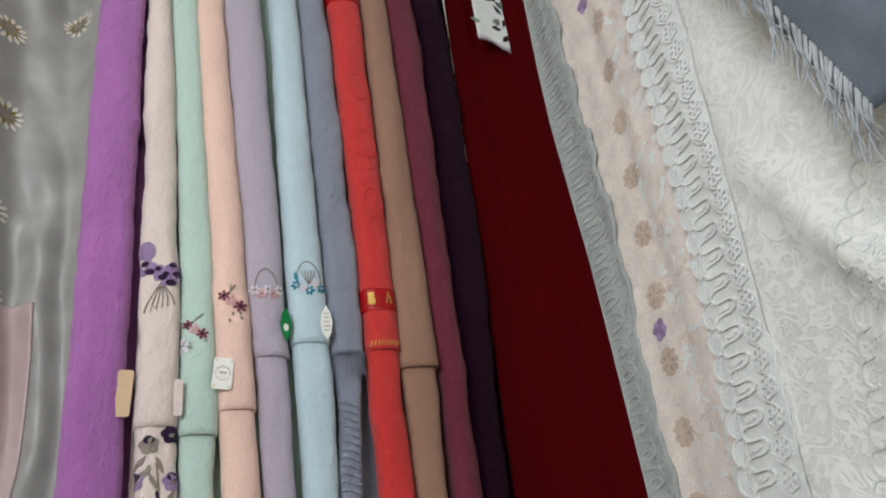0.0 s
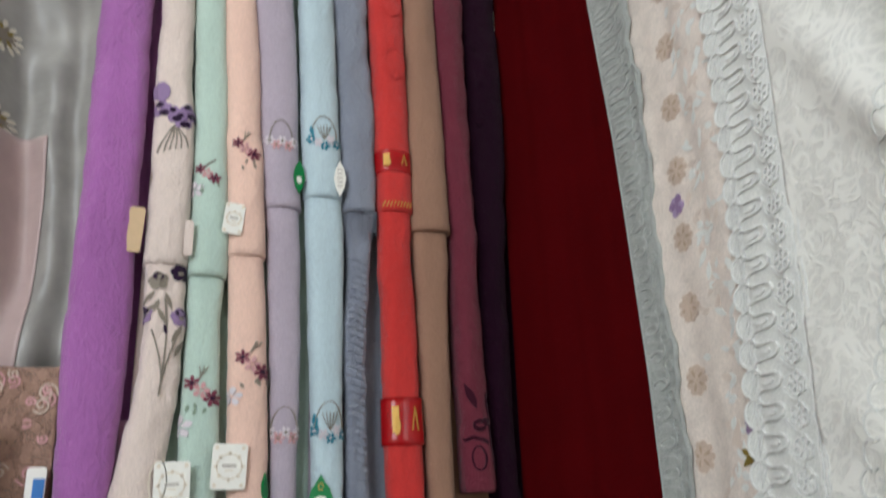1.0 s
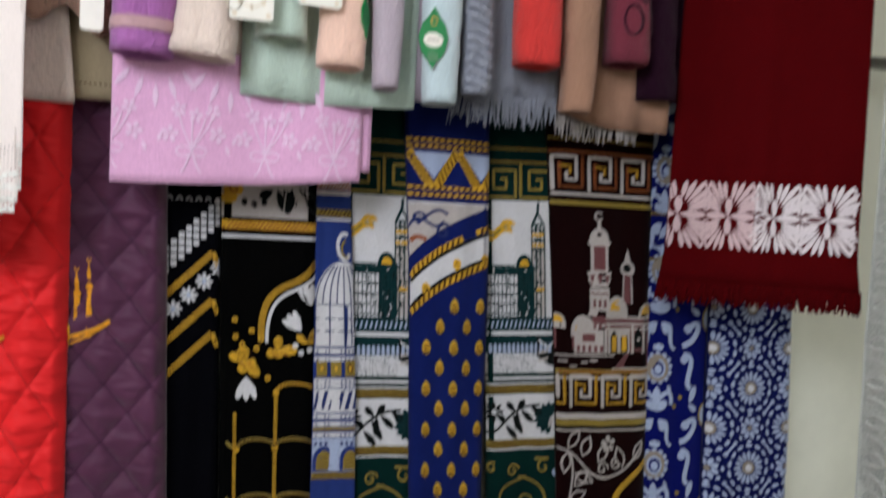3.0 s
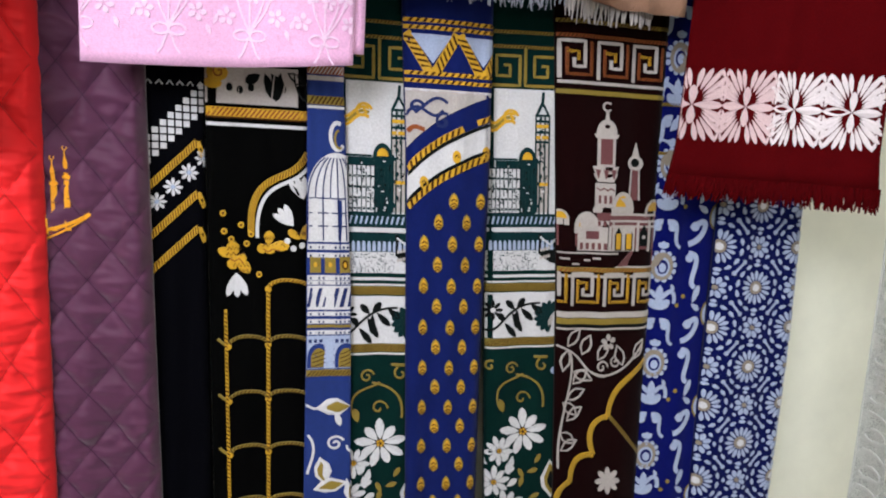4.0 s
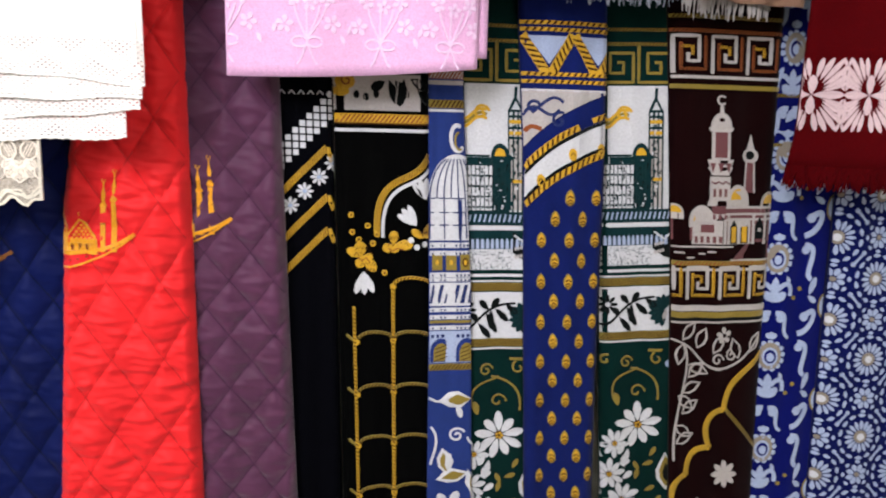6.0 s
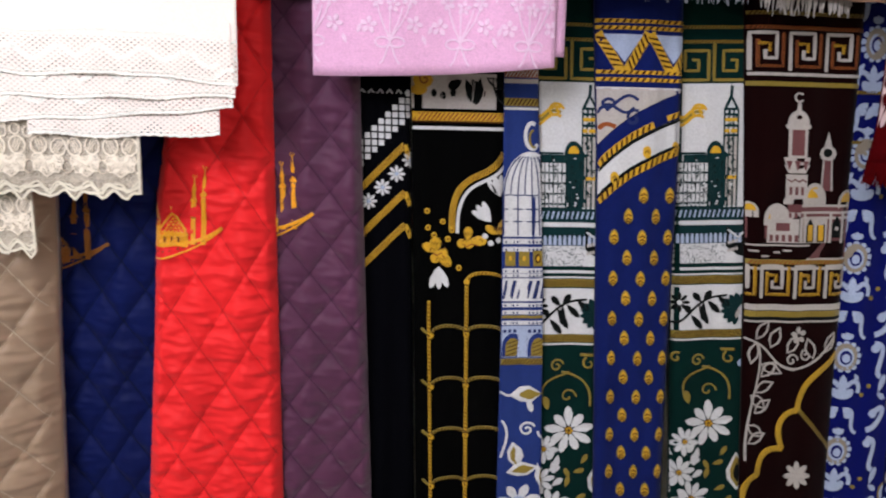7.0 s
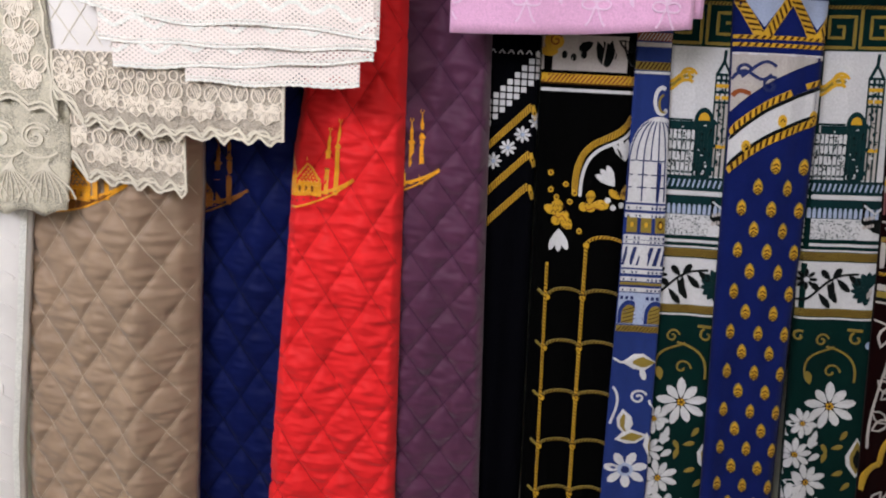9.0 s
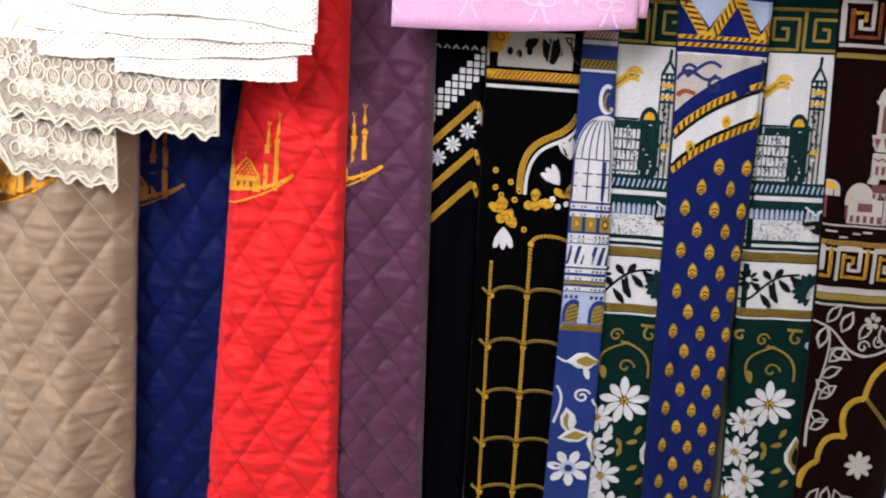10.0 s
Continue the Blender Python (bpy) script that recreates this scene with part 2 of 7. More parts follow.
LILAC = cloth("lilac_towelling", "b26cb2", 0.95, 0.25, 420, 0.16, 0.6, True)
PINK = cloth("lilac_pink_cotton", "e8b0d7", 0.85, 0.35, 500, 0.08, 0.3)
IVORY = cloth("ivory_cashmere", "f2dcd0", 0.85, 0.35, 500, 0.08, 0.45, True)
MINT = cloth("mint_cashmere", "c4d6c8", 0.85, 0.35, 500, 0.08, 0.3, True)
PEACH = cloth("peach_cashmere", "f6ccb9", 0.85, 0.35, 500, 0.08, 0.3, True)
LAVENDER = cloth("lavender_cashmere", "bbacb8", 0.85, 0.35, 500, 0.08, 0.3, True)
ICE = cloth("ice_blue_cashmere", "c6d6dc", 0.85, 0.35, 500, 0.08, 0.3, True)
GREY = cloth("blue_grey_wool", "9598a6", 0.9, 0.3, 500, 0.12, 0.5, True)
CORAL = cloth("coral_red_towelling", "dc3a36", 0.9, 0.15, 450, 0.12, 0.5, True)
TAN = cloth("tan_cashmere", "a47c66", 0.85, 0.15, 500, 0.1, 0.3, True)
PLUM = cloth("plum_towelling", "7a2f40", 0.9, 0.1, 450, 0.14, 0.5, True)
# plum taken darker: the shade of the corner is in this colour
GRAPE_SHADED = cloth("shade_darkened_plum_towelling", "2a1022", 0.9, 0.03, 450, 0.14, 0.5, True)
BURGUNDY = cloth("burgundy_cotton", "4a0206", 0.9, 0.0, 650, 0.1, 0.35)
PLUM_DARK = cloth("dark_plum_thread", "3c1424", 0.8, 0.2, 600, 0.15)
THREAD_WHITE = cloth("white_silk_thread", "e2d6da", 0.45, 0.3, 700, 0.08, 0.4)
THREAD_PINK = cloth("pink_silk_thread", "c49aa0", 0.5, 0.3, 700, 0.1, 0.4)
# white thread again, with a pinkish sheen painted into the colour
THREAD_WHITE_SHEEN = cloth("white_silk_thread_pink_sheen", "d4b6ba", 0.5, 0.3, 700, 0.1, 0.4)
THREAD_VIOLET = cloth("violet_thread", "9a7ca4", 0.6, 0.3, 600, 0.12)
THREAD_DARK = cloth("dark_violet_thread", "2e1c34", 0.6, 0.2, 600, 0.12)
THREAD_WINE = cloth("wine_thread", "7e3a4c", 0.6, 0.2, 600, 0.12)
THREAD_ROSE = cloth("rose_thread", "d9a3a3", 0.6, 0.2, 600, 0.12)
THREAD_SAGE = cloth("sage_thread", "8fa08a", 0.6, 0.2, 600, 0.12)
THREAD_TEAL = cloth("teal_thread", "1f7f96", 0.5, 0.2, 600, 0.12)
THREAD_STONE = cloth("stone_thread", "8c8072", 0.6, 0.2, 600, 0.12)

SATIN_BEIGE = satin("beige_satin", "967d68", 0.52, 0.1, 0.15, 0.28, 0.3)
SATIN_NAVY = satin("navy_satin", "061144", 0.58, 0.15, 0.12, 0.08, 0.05)
SATIN_RED = satin("red_satin", "de2226", 0.56, 0.08, 0.15, 0.13, 0.1)
SATIN_PURPLE = satin("purple_satin", "4e2440", 0.56, 0.12, 0.15, 0.18, 0.35)
SATIN_WHITE = satin("white_satin", "e2dcda", 0.45, 0.06, 0.3)
SATIN_SILVER = satin("silver_grey_satin", "96918b", 0.42, 0.16, 0.4)
# pink of a reflection on the grey satin, as a colour
SATIN_PINK_REFLECTION = satin("pink_reflection_satin", "b59d98", 0.5, 0.08, 0.3)

LACE_GOLD = lace("champagne_lace", "c8bbac", 420.0, 0.3, 0.45, 0.1, 60.0, 0.66, 0.0006)
LACE_IVORY = lace("ivory_lace", "d2c9b6", 330.0, 0.95, 0.5, 0.1, 46.0, 0.5)
LACE_BAND = openwork("white_cotton_openwork", "f4e6e1")
LACE_GREY = lace("grey_green_lace", "b6b8b2", 300.0, 0.9, 0.7, 0.05, 42.0, 0.25)
LACE_BROWN = lace("rosy_brown_lace", "a98470", 260.0, 0.85, 0.6, 0.1, 52.0, 0.5)
CORD = cloth("ivory_cord", "e6dccb", 0.6, 0.2, 700, 0.1, 0.4)
CORD_SILVER = satin("champagne_cord", "ecdfd0", 0.32, 0.04, 0.1, 0.6)
SHEER_PEACH = cloth("cream_peach_voile", "efe0d4", 0.8, 0.2, 320, 0.14, 0.35, False, 22.0)
SHEER_WHITE = brocade("white_brocade", "eae6de")
GREY_CORD = cloth("grey_white_cord", "c6c7c2", 0.6, 0.2, 700, 0.1, 0.4)
TRIM_WHITE = cloth("white_guipure", "f5f3ee", 0.8, 0.2, 380, 0.08, 0.5, False, 40.0)
OLIVE = cloth("olive_beige_cotton", "a8977a", 0.85, 0.2, 500, 0.12)
NET = cloth("grey_white_net", "eceae4", 0.85, 0.1, 380, 0.1, 0.5)
STITCH_RED = cloth("red_thread", "b80e10", 0.7, 0.1, 600, 0.1)
STITCH_PURPLE = cloth("purple_thread", "3c2038", 0.7, 0.1, 600, 0.1)
STITCH_NAVY = cloth("navy_thread", "030820", 0.7, 0.1, 600, 0.1)
STITCH_BEIGE = cloth("beige_thread", "c0ae9a", 0.7, 0.1, 600, 0.1)
DIM_GOLD = cloth("dim_orange_thread", "8a5212", 0.6, 0.1, 600, 0.2)
SPRAY = cloth("white_brocade_thread", "eeece6", 0.6, 0.2, 500, 0.08, 0.4)
MEDALLION = cloth("rose_beige_thread", "d3bcaa", 0.7, 0.2, 500, 0.12)
VOILE_TINT = cloth("cream_leaf_thread", "e4d2c4", 0.6, 0.2, 500, 0.08, 0.3)
VIOLET_PALE = cloth("pale_violet_thread", "b59cc0", 0.6, 0.2, 500, 0.08, 0.3)
MEDALLION_DEEP = cloth("deep_rose_beige_thread", "bda48e", 0.7, 0.2, 500, 0.12)
PINK_PALE = cloth("pale_pink_silk", "f0cce8", 0.5, 0.3, 700, 0.08, 0.4)
STOLE_BLUE = cloth("blue_grey_wool_stole", "70767f", 0.9, 0.2, 400, 0.2, 0.6)
FRINGE_GREY = cloth("pale_grey_fringe", "b9b9ba", 0.8, 0.2, 500, 0.15)


# ---- building helpers ----
BASE = {}


def thing(name, x, y, z, label, category, group="", kind=""):
    ob = tagged(new(name), label, category, group, kind)
    ob.empty_display_size = 0.05
    ob.location = (x, y, z)
    BASE[ob] = Vector((x, y, z))
    return ob


def part(name, verts, faces, material, parent, label="", smooth=True):
    """One mesh, given in world metres, under a thing or a part."""
    base = BASE[parent]
    me = bpy.data.meshes.new(name)
    me.from_pydata([(v[0] - base.x, v[1] - base.y, v[2] - base.z) for v in verts], [], faces)
    if smooth:
        me.polygons.foreach_set("use_smooth", [True] * len(me.polygons))
    me.materials.append(material)
    me.update()
    ob = new(name, me)
    ob.parent = parent
    BASE[ob] = base
    if label:
        ob["label"] = label
    return ob


def structure(name, x0, y0, z0, x1, y1, z1, material, label, category):
    bm = bmesh.new()
    bmesh.ops.create_cube(bm, size=1)
    for v in bm.verts:
        v.co = Vector((x0 + (v.co.x + 0.5) * (x1 - x0), y0 + (v.co.y + 0.5) * (y1 - y0), z0 + (v.co.z + 0.5) * (z1 - z0)))
    me = bpy.data.meshes.new(name)
    bm.to_mesh(me)
    bm.free()
    me.materials.append(material)
    return tagged(new(name, me), label, category, "", "structure")


def lerp(a, b, t):
    return a + (b - a) * t


def along(table, z):
    """Linear in z through rows (z, value...), sorted downwards."""
    if z >= table[0][0]:
        return table[0][1:]
    for p, q in zip(table, table[1:]):
        if z >= q[0]:
            t = (p[0] - z) / (p[0] - q[0])
            return tuple(lerp(a, b, t) for a, b in zip(p[1:], q[1:]))
    return table[-1][1:]


def sheet(name, f, a0, a1, b0, b1, na, nb, thick, material, parent, label="", edge=None):
    """Hanging cloth: f(a, b, lift) over a rectangle, with thickness and a closed rim. edge(a) shifts the lower rim."""
    verts, faces = [], []
    for lift in (0.0, -thick):
        for j in range(nb + 1):
            for i in range(na + 1):
                a, t = lerp(a0, a1, i / na), j / nb
                low = b1 + (edge(a) if edge else 0.0)
                verts.append(f(a, lerp(b0, low, t), lift))
    w, half = na + 1, (na + 1) * (nb + 1)
    for j in range(nb):
        for i in range(na):
            p = j * w + i
            faces.append((p, p + w, p + w + 1, p + 1))
            faces.append((half + p, half + p + 1, half + p + w + 1, half + p + w))
    for j in range(nb):
        for p in (j * w, j * w + na):
            faces.append((p, half + p, half + p + w, p + w) if p == j * w else (p, p + w, half + p + w, half + p))
    for i in range(na):
        for p in (i, nb * w + i):
            faces.append((p, p + 1, half + p + 1, half + p) if p == i else (p, half + p, half + p + 1, p + 1))
    return part(name, verts, faces, material, parent, label)


def arc(cx, cz, r, t0, t1, n=12, rz=None):
    rz = r if rz is None else rz
    return [(cx + r * math.cos(radians(lerp(t0, t1, i / n))), cz + rz * math.sin(radians(lerp(t0, t1, i / n)))) for i in range(n + 1)]


def bez(p0, p1, p2, p3, n=14):
    out = []
    for i in range(n + 1):
        t = i / n
        k = ((1 - t) ** 3, 3 * t * (1 - t) ** 2, 3 * t * t * (1 - t), t ** 3)
        out.append(tuple(sum(w * p[d] for w, p in zip(k, (p0, p1, p2, p3))) for d in (0, 1)))
    return out


def spiral(cx, cz, r, turns, t0, n=22, hand=1):
    return [(cx + r * (1 - 0.85 * i / n) * math.cos(t0 + hand * turns * 6.283 * i / n), cz + r * (1 - 0.85 * i / n) * math.sin(t0 + hand * turns * 6.283 * i / n)) for i in range(n + 1)]


class Pattern:
    """Woven and stitched figures laid on a cloth f(a, b, lift), gathered thread by thread into one mesh a colour."""

    def __init__(self, parent, f, clip=None):
        self.parent, self.f, self.bins, self.clip = parent, f, {}, clip
        self.pieces, self.piece = [], None

    def begin(self, name):
        """From here to end() all figures go into one part of that name."""
        self.piece = (name, [], [], [], [])

    def end(self):
        if self.piece[2]:
            self.pieces.append(self.piece)
        self.piece = None

    def store(self, mat, name):
        if self.piece:
            _, v, fc, mats, which = self.piece
            if mat not in mats:
                mats.append(mat)
            which.append((len(fc), mats.index(mat)))
            return mat, v, fc
        return self.bins.setdefault((mat.name, name), (mat, [], []))

    def alone(self, pts, name, least=0.011):
        """Opens a part for a figure that is large enough to be told apart."""
        if self.piece is None and max(max(p[k] for p in pts) - min(p[k] for p in pts) for k in (0, 1)) > least:
            self.begin(name)
            return True
        return False

    def poly(self, mat, pts, lift=0.0012, name="woven_figure", skirt=True):
        if self.clip:
            pts = [(min(max(a, self.clip[0]), self.clip[1]), b) for a, b in pts]
            if max(p[0] for p in pts) - min(p[0] for p in pts) < 0.0004:
                return
        mine = self.alone(pts, name)
        _, v, fc = self.store(mat, name)
        n, k = len(pts), len(v)
        area = sum(p[0] * q[1] - q[0] * p[1] for p, q in zip(pts, pts[1:] + pts[:1]))
        if area < 0:
            pts = pts[::-1]
        v.extend(self.f(a, b, lift) for a, b in pts)
        fc.append(tuple(range(k, k + n)))
        if skirt:
            v.extend(self.f(a, b, -0.0005) for a, b in pts)
            fc.extend((k + i, k + n + i, k + n + (i + 1) % n, k + (i + 1) % n) for i in range(n))
        if mine:
            self.end()

    def stroke(self, mat, pts, w, lift=0.0012, name="woven_stripe", closed=False, w1=None):
        if closed:
            pts = pts + pts[:1]
        fine = [pts[0]]
        for p, q in zip(pts, pts[1:]):
            d = math.hypot(q[0] - p[0], q[1] - p[1])
            m = max(1, int(d / 0.007))
            fine.extend((lerp(p[0], q[0], i / m), lerp(p[1], q[1], i / m)) for i in range(1, m + 1))
        pts, left, right = fine, [], []
        for i, p in enumerate(pts):
            a, b = pts[max(0, i - 1)], pts[min(len(pts) - 1, i + 1)]
            if closed and i in (0, len(pts) - 1):
                a, b = pts[-2], pts[1]
            dx, dz = b[0] - a[0], b[1] - a[1]
            d = math.hypot(dx, dz) or 1.0
            h = (w if w1 is None else lerp(w, w1, i / (len(pts) - 1))) / 2
            left.append((p[0] - dz / d * h, p[1] + dx / d * h))
            right.append((p[0] + dz / d * h, p[1] - dx / d * h))
        mine = self.alone(pts, name)
        _, v, fc = self.store(mat, name)
        last = None
        for i in range(len(pts)):
            row = (right[i], left[i])
            if self.clip:
                row = tuple((min(max(x, self.clip[0]), self.clip[1]), z) for x, z in row)
            k = len(v)
            v.extend(self.f(x, z, lift) for x, z in row)
            v.extend(self.f(x, z, -0.0005) for x, z in row)
            if last is not None:
                xs = [x for x, _ in row] + last[1]
                if max(xs) - min(xs) > 0.0003:
                    q = last[0]
                    fc.append((q, k, k + 1, q + 1))
                    fc.append((q, q + 2, k + 2, k))
                    fc.append((k + 1, k + 3, q + 3, q + 1))
                    if i == 1:
                        fc.append((q + 1, q + 3, q + 2, q))
                    if i == len(pts) - 1:
                        fc.append((k, k + 2, k + 3, k + 1))
            last = (k, [x for x, _ in row])
        if mine:
            self.end()

    def rope(self, pts, w, gold, dark, pitch=0.0042, lift=0.0014, name="rope_band"):
        """A twisted gold cord: a band crossed by slanting dark stitches."""
        mine = self.alone(pts, name)
        self.stroke(gold, pts, w, lift, name)
        run = 0.0
        for p, q in zip(pts, pts[1:]):
            dx, dz = q[0] - p[0], q[1] - p[1]
            d = math.hypot(dx, dz)
            if d < 1e-6:
                continue
            tx, tz = dx / d, dz / d
            s = pitch - run
            while s < d:
                cx, cz = p[0] + tx * s, p[1] + tz * s
                h, sl, th = w * 0.44, w * 0.35, pitch * 0.22
                o = [(-sl - th, -h), (-sl + th, -h), (sl + th, h), (sl - th, h)]
                self.poly(dark, [(cx + tx * e - tz * g, cz + tz * e + tx * g) for e, g in o], lift + 0.0005, "rope_stitch", False)
                s += pitch
            run = d - (s - pitch)
        if mine:
            self.end()

    def rect(self, mat, a0, b0, a1, b1, lift=0.0012, name="woven_panel"):
        mine = self.alone([(a0, b0), (a1, b1)], name)
        if self.clip:
            a0, a1 = (min(max(x, self.clip[0]), self.clip[1]) for x in (a0, a1))
        if abs(a1 - a0) > 0.0004:
            n, m = max(1, int(abs(a1 - a0) / 0.015)), max(1, int(abs(b1 - b0) / 0.03))
            _, v, fc = self.store(mat, name)
            k, w = len(v), n + 1
            x0, x1, z0, z1 = min(a0, a1), max(a0, a1), min(b0, b1), max(b0, b1)
            for low in (lift, -0.0005):
                v.extend(self.f(lerp(x0, x1, i / n), lerp(z0, z1, j / m), low) for j in range(m + 1) for i in range(n + 1))
            fc.extend((k + j * w + i, k + j * w + i + 1, k + (j + 1) * w + i + 1, k + (j + 1) * w + i) for j in range(m) for i in range(n))
            rim = [i for i in range(n)] + [j * w + n for j in range(m)] + [m * w + i for i in range(n, 0, -1)] + [j * w for j in range(m, 0, -1)]
            h = w * (m + 1)
            fc.extend((k + p, k + h + p, k + h + q, k + q) for p, q in zip(rim, rim[1:] + rim[:1]))
        if mine:
            self.end()

    def dot(self, mat, a, b, r, rz=None, lift=0.0014, n=10, name="woven_dot"):
        self.poly(mat, arc(a, b, r, 0, 360 - 360 / n, n - 1, rz), lift, name)

    def petal(self, mat, a, b, turn, length, width, lift=0.0014, name="petal", start=0.0):
        c, s = math.cos(turn), math.sin(turn)
        shape = [(0, 0), (0.25, 0.32), (0.6, 0.5), (0.88, 0.32), (1, 0), (0.88, -0.32), (0.6, -0.5), (0.25, -0.32)]
        self.poly(mat, [(a + c * (start + e * length) - s * g * width, b + s * (start + e * length) + c * g * width) for e, g in shape], lift, name)

    def leaf(self, mat, a, b, turn, length, width, lift=0.0014, name="leaf"):
        c, s = math.cos(turn), math.sin(turn)
        shape = [(0, 0), (0.3, 0.4), (0.55, 0.45), (1, 0), (0.6, -0.4), (0.3, -0.38)]
        self.poly(mat, [(a + c * e * length - s * g * width, b + s * e * length + c * g * width) for e, g in shape], lift, name)

    def flower(self, mat, heart, a, b, r, n=6, turn=0.0, name="flower"):
        mine = self.piece is None
        if mine:
            self.begin(name)
        for i in range(n):
            self.petal(mat, a, b, turn + 6.2832 * i / n, r, r * 3.4 / n, 0.0014, name, r * 0.15)
        if heart:
            self.dot(heart, a, b, r * (0.28 if n < 9 else 0.2), None, 0.002, 8, "flower_heart")
        if mine:
            self.end()

    def between(self, mat, low, top, lift=0.0012, name="woven_field", m=4):
        """A field between two curves of as many points, finely divided so that it follows the cloth."""
        mine = self.alone(low + top, name)
        _, v, fc = self.store(mat, name)
        k, n = len(v), len(low)
        for (xa, za), (xb, zb) in zip(low, top):
            for j in range(m + 1):
                x = lerp(xa, xb, j / m)
                if self.clip:
                    x = min(max(x, self.clip[0]), self.clip[1])
                v.append(self.f(x, lerp(za, zb, j / m), lift))
        for i in range(n - 1):
            for j in range(m):
                p = k + i * (m + 1) + j
                fc.append((p, p + m + 1, p + m + 2, p + 1))
        if mine:
            self.end()

    def rows(self, mat, centre, z0, z1, half, lift=0.0018, step=0.003, name="satin_stitch"):
        """Fills a figure with rows of satin stitch; half(t) is its half width at height t from 0 to 1."""
        n = max(2, int((z1 - z0) / step))
        for i in range(n):
            t = (i + 0.5) / n
            h = half(t)
            if h > 0.0006:
                z = lerp(z0, z1, t)
                self.stroke(mat, [(centre - h, z), (centre + h, z)], (z1 - z0) / n * 0.96, lift, name)

    def finish(self):
        for (_, name), (mat, v, fc) in self.bins.items():
            if fc:
                ob = part(name, v, fc, mat, self.parent, smooth=False)
                if len(fc) > 60:
                    ob["kind"] = "stuff"
        for name, v, fc, mats, which in self.pieces:
            ob = part(name, v, fc, mats[0], self.parent, smooth=False)
            for m in mats[1:]:
                ob.data.materials.append(m)
            slots = [0] * len(fc)
            for (k, i), (k1, _) in zip(which, which[1:] + [(len(fc), 0)]):
                slots[k:k1] = [i] * (k1 - k)
            ob.data.polygons.foreach_set("material_index", slots)


def fringe(name, f, a0, a1, b, length, n, material, parent, seed, width=0.003, label=""):
    """Loose threads that hang from the lower edge b of a cloth."""
    rnd, verts, faces = random.Random(seed), [], []
    for i in range(n):
        a = lerp(a0, a1, (i + rnd.random()) / n)
        ln, sway = length * rnd.uniform(0.65, 1.1), rnd.uniform(-0.006, 0.006)
        w = width * rnd.uniform(0.6, 1.3)
        k, steps = len(verts), 4
        for j in range(steps + 1):
            t = j / steps
            h = w * (1 - 0.6 * t) / 2
            x = a + sway * t * t
            lift = rnd.uniform(-0.001, 0.002)
            verts.extend((f(x - h, b - ln * t, lift), f(x, b - ln * t, lift + min(h * 1.2, 0.0015)), f(x + h, b - ln * t, lift)))
        for j in range(steps):
            p = k + 3 * j
            faces.extend(((p, p + 3, p + 4, p + 1), (p + 1, p + 4, p + 5, p + 2), (p + 2, p + 5, p + 3, p)))
    return part(name, verts, faces, material, parent, label)


# ---- the shop's walls ----
structure("wall_north", -2.6, 1.82, 0, 1.58, 1.97, 3.3, PLASTER, "pale green plastered wall behind the hangings", "wall")
structure("wall_east", 1.43, -1.05, 0, 1.58, 1.82, 3.3, PLASTER, "plain pale green plastered side wall", "wall")
structure("wall_west", -2.75, -1.05, 0, -2.6, 1.97, 3.3, PLASTER, "plain pale green plastered side wall", "wall")
structure("wall_south_1", -2.6, -1.05, 0, -2.0, -0.9, 3.3, PLASTER, "wall pier beside the shop front", "wall")
structure("wall_south_2", -0.2, -1.05, 0, 0.95, -0.9, 3.3, PLASTER, "plain plastered wall beside the shop front", "wall")
# narrow opening added out of view, made for the right-hand fill lamp
structure("wall_south_5", 0.95, -1.05, 0, 1.37, -0.9, 1.05, PLASTER, "low wall under the glazed side light", "wall")
structure("wall_south_6", 0.95, -1.05, 2.75, 1.37, -0.9, 3.3, PLASTER, "lintel over the glazed side light", "wall")
structure("wall_south_7", 1.37, -1.05, 0, 1.43, -0.9, 3.3, PLASTER, "wall pier beside the glazed side light", "wall")
structure("wall_south_3", -2.0, -1.05, 0, -0.2, -0.9, 1.7, PLASTER, "low wall under the shop front opening", "wall")
structure("wall_south_4", -2.0, -1.05, 3.0, -0.2, -0.9, 3.3, PLASTER, "lintel over the shop front opening", "wall")
structure("floor", -2.75, -1.05, -0.1, 1.58, 1.97, 0, FLOOR, "stone-coloured tiled shop floor", "floor")
structure("ceiling", -2.75, -1.05, 3.3, 1.58, 1.97, 3.4, CEILING, "plain white painted ceiling", "ceiling")


def rail(p, q, r, label):
    ob = thing("hanging_rail", *p, label, "rail")
    d = Vector(q) - Vector(p)
    side = d.cross(Vector((0, 0, 1))).normalized()
    up = side.cross(d).normalized()
    verts, n = [], 12
    for e in (Vector(p), Vector(q)):
        verts.extend(e + side * r * math.cos(6.2832 * i / n) + up * r * math.sin(6.2832 * i / n) for i in range(n))
    faces = [(i, (i + 1) % n, n + (i + 1) % n, n + i) for i in range(n)] + [tuple(range(n))[::-1], tuple(range(n, 2 * n))]
    part("tube", verts, faces, STEEL, ob)
    return ob


rail((-2.6, 1.72, 1.62), (1.43, 1.72, 1.62), 0.012, "steel rail that carries the prayer rugs")
rail((-2.6, 1.59, 3.1), (1.43, 1.59, 3.1), 0.014, "steel rail that carries the shawls")
rail((0.9, -0.9, 3.06), (0.9, 1.82, 3.06), 0.014, "steel rail along the side for lace lengths")


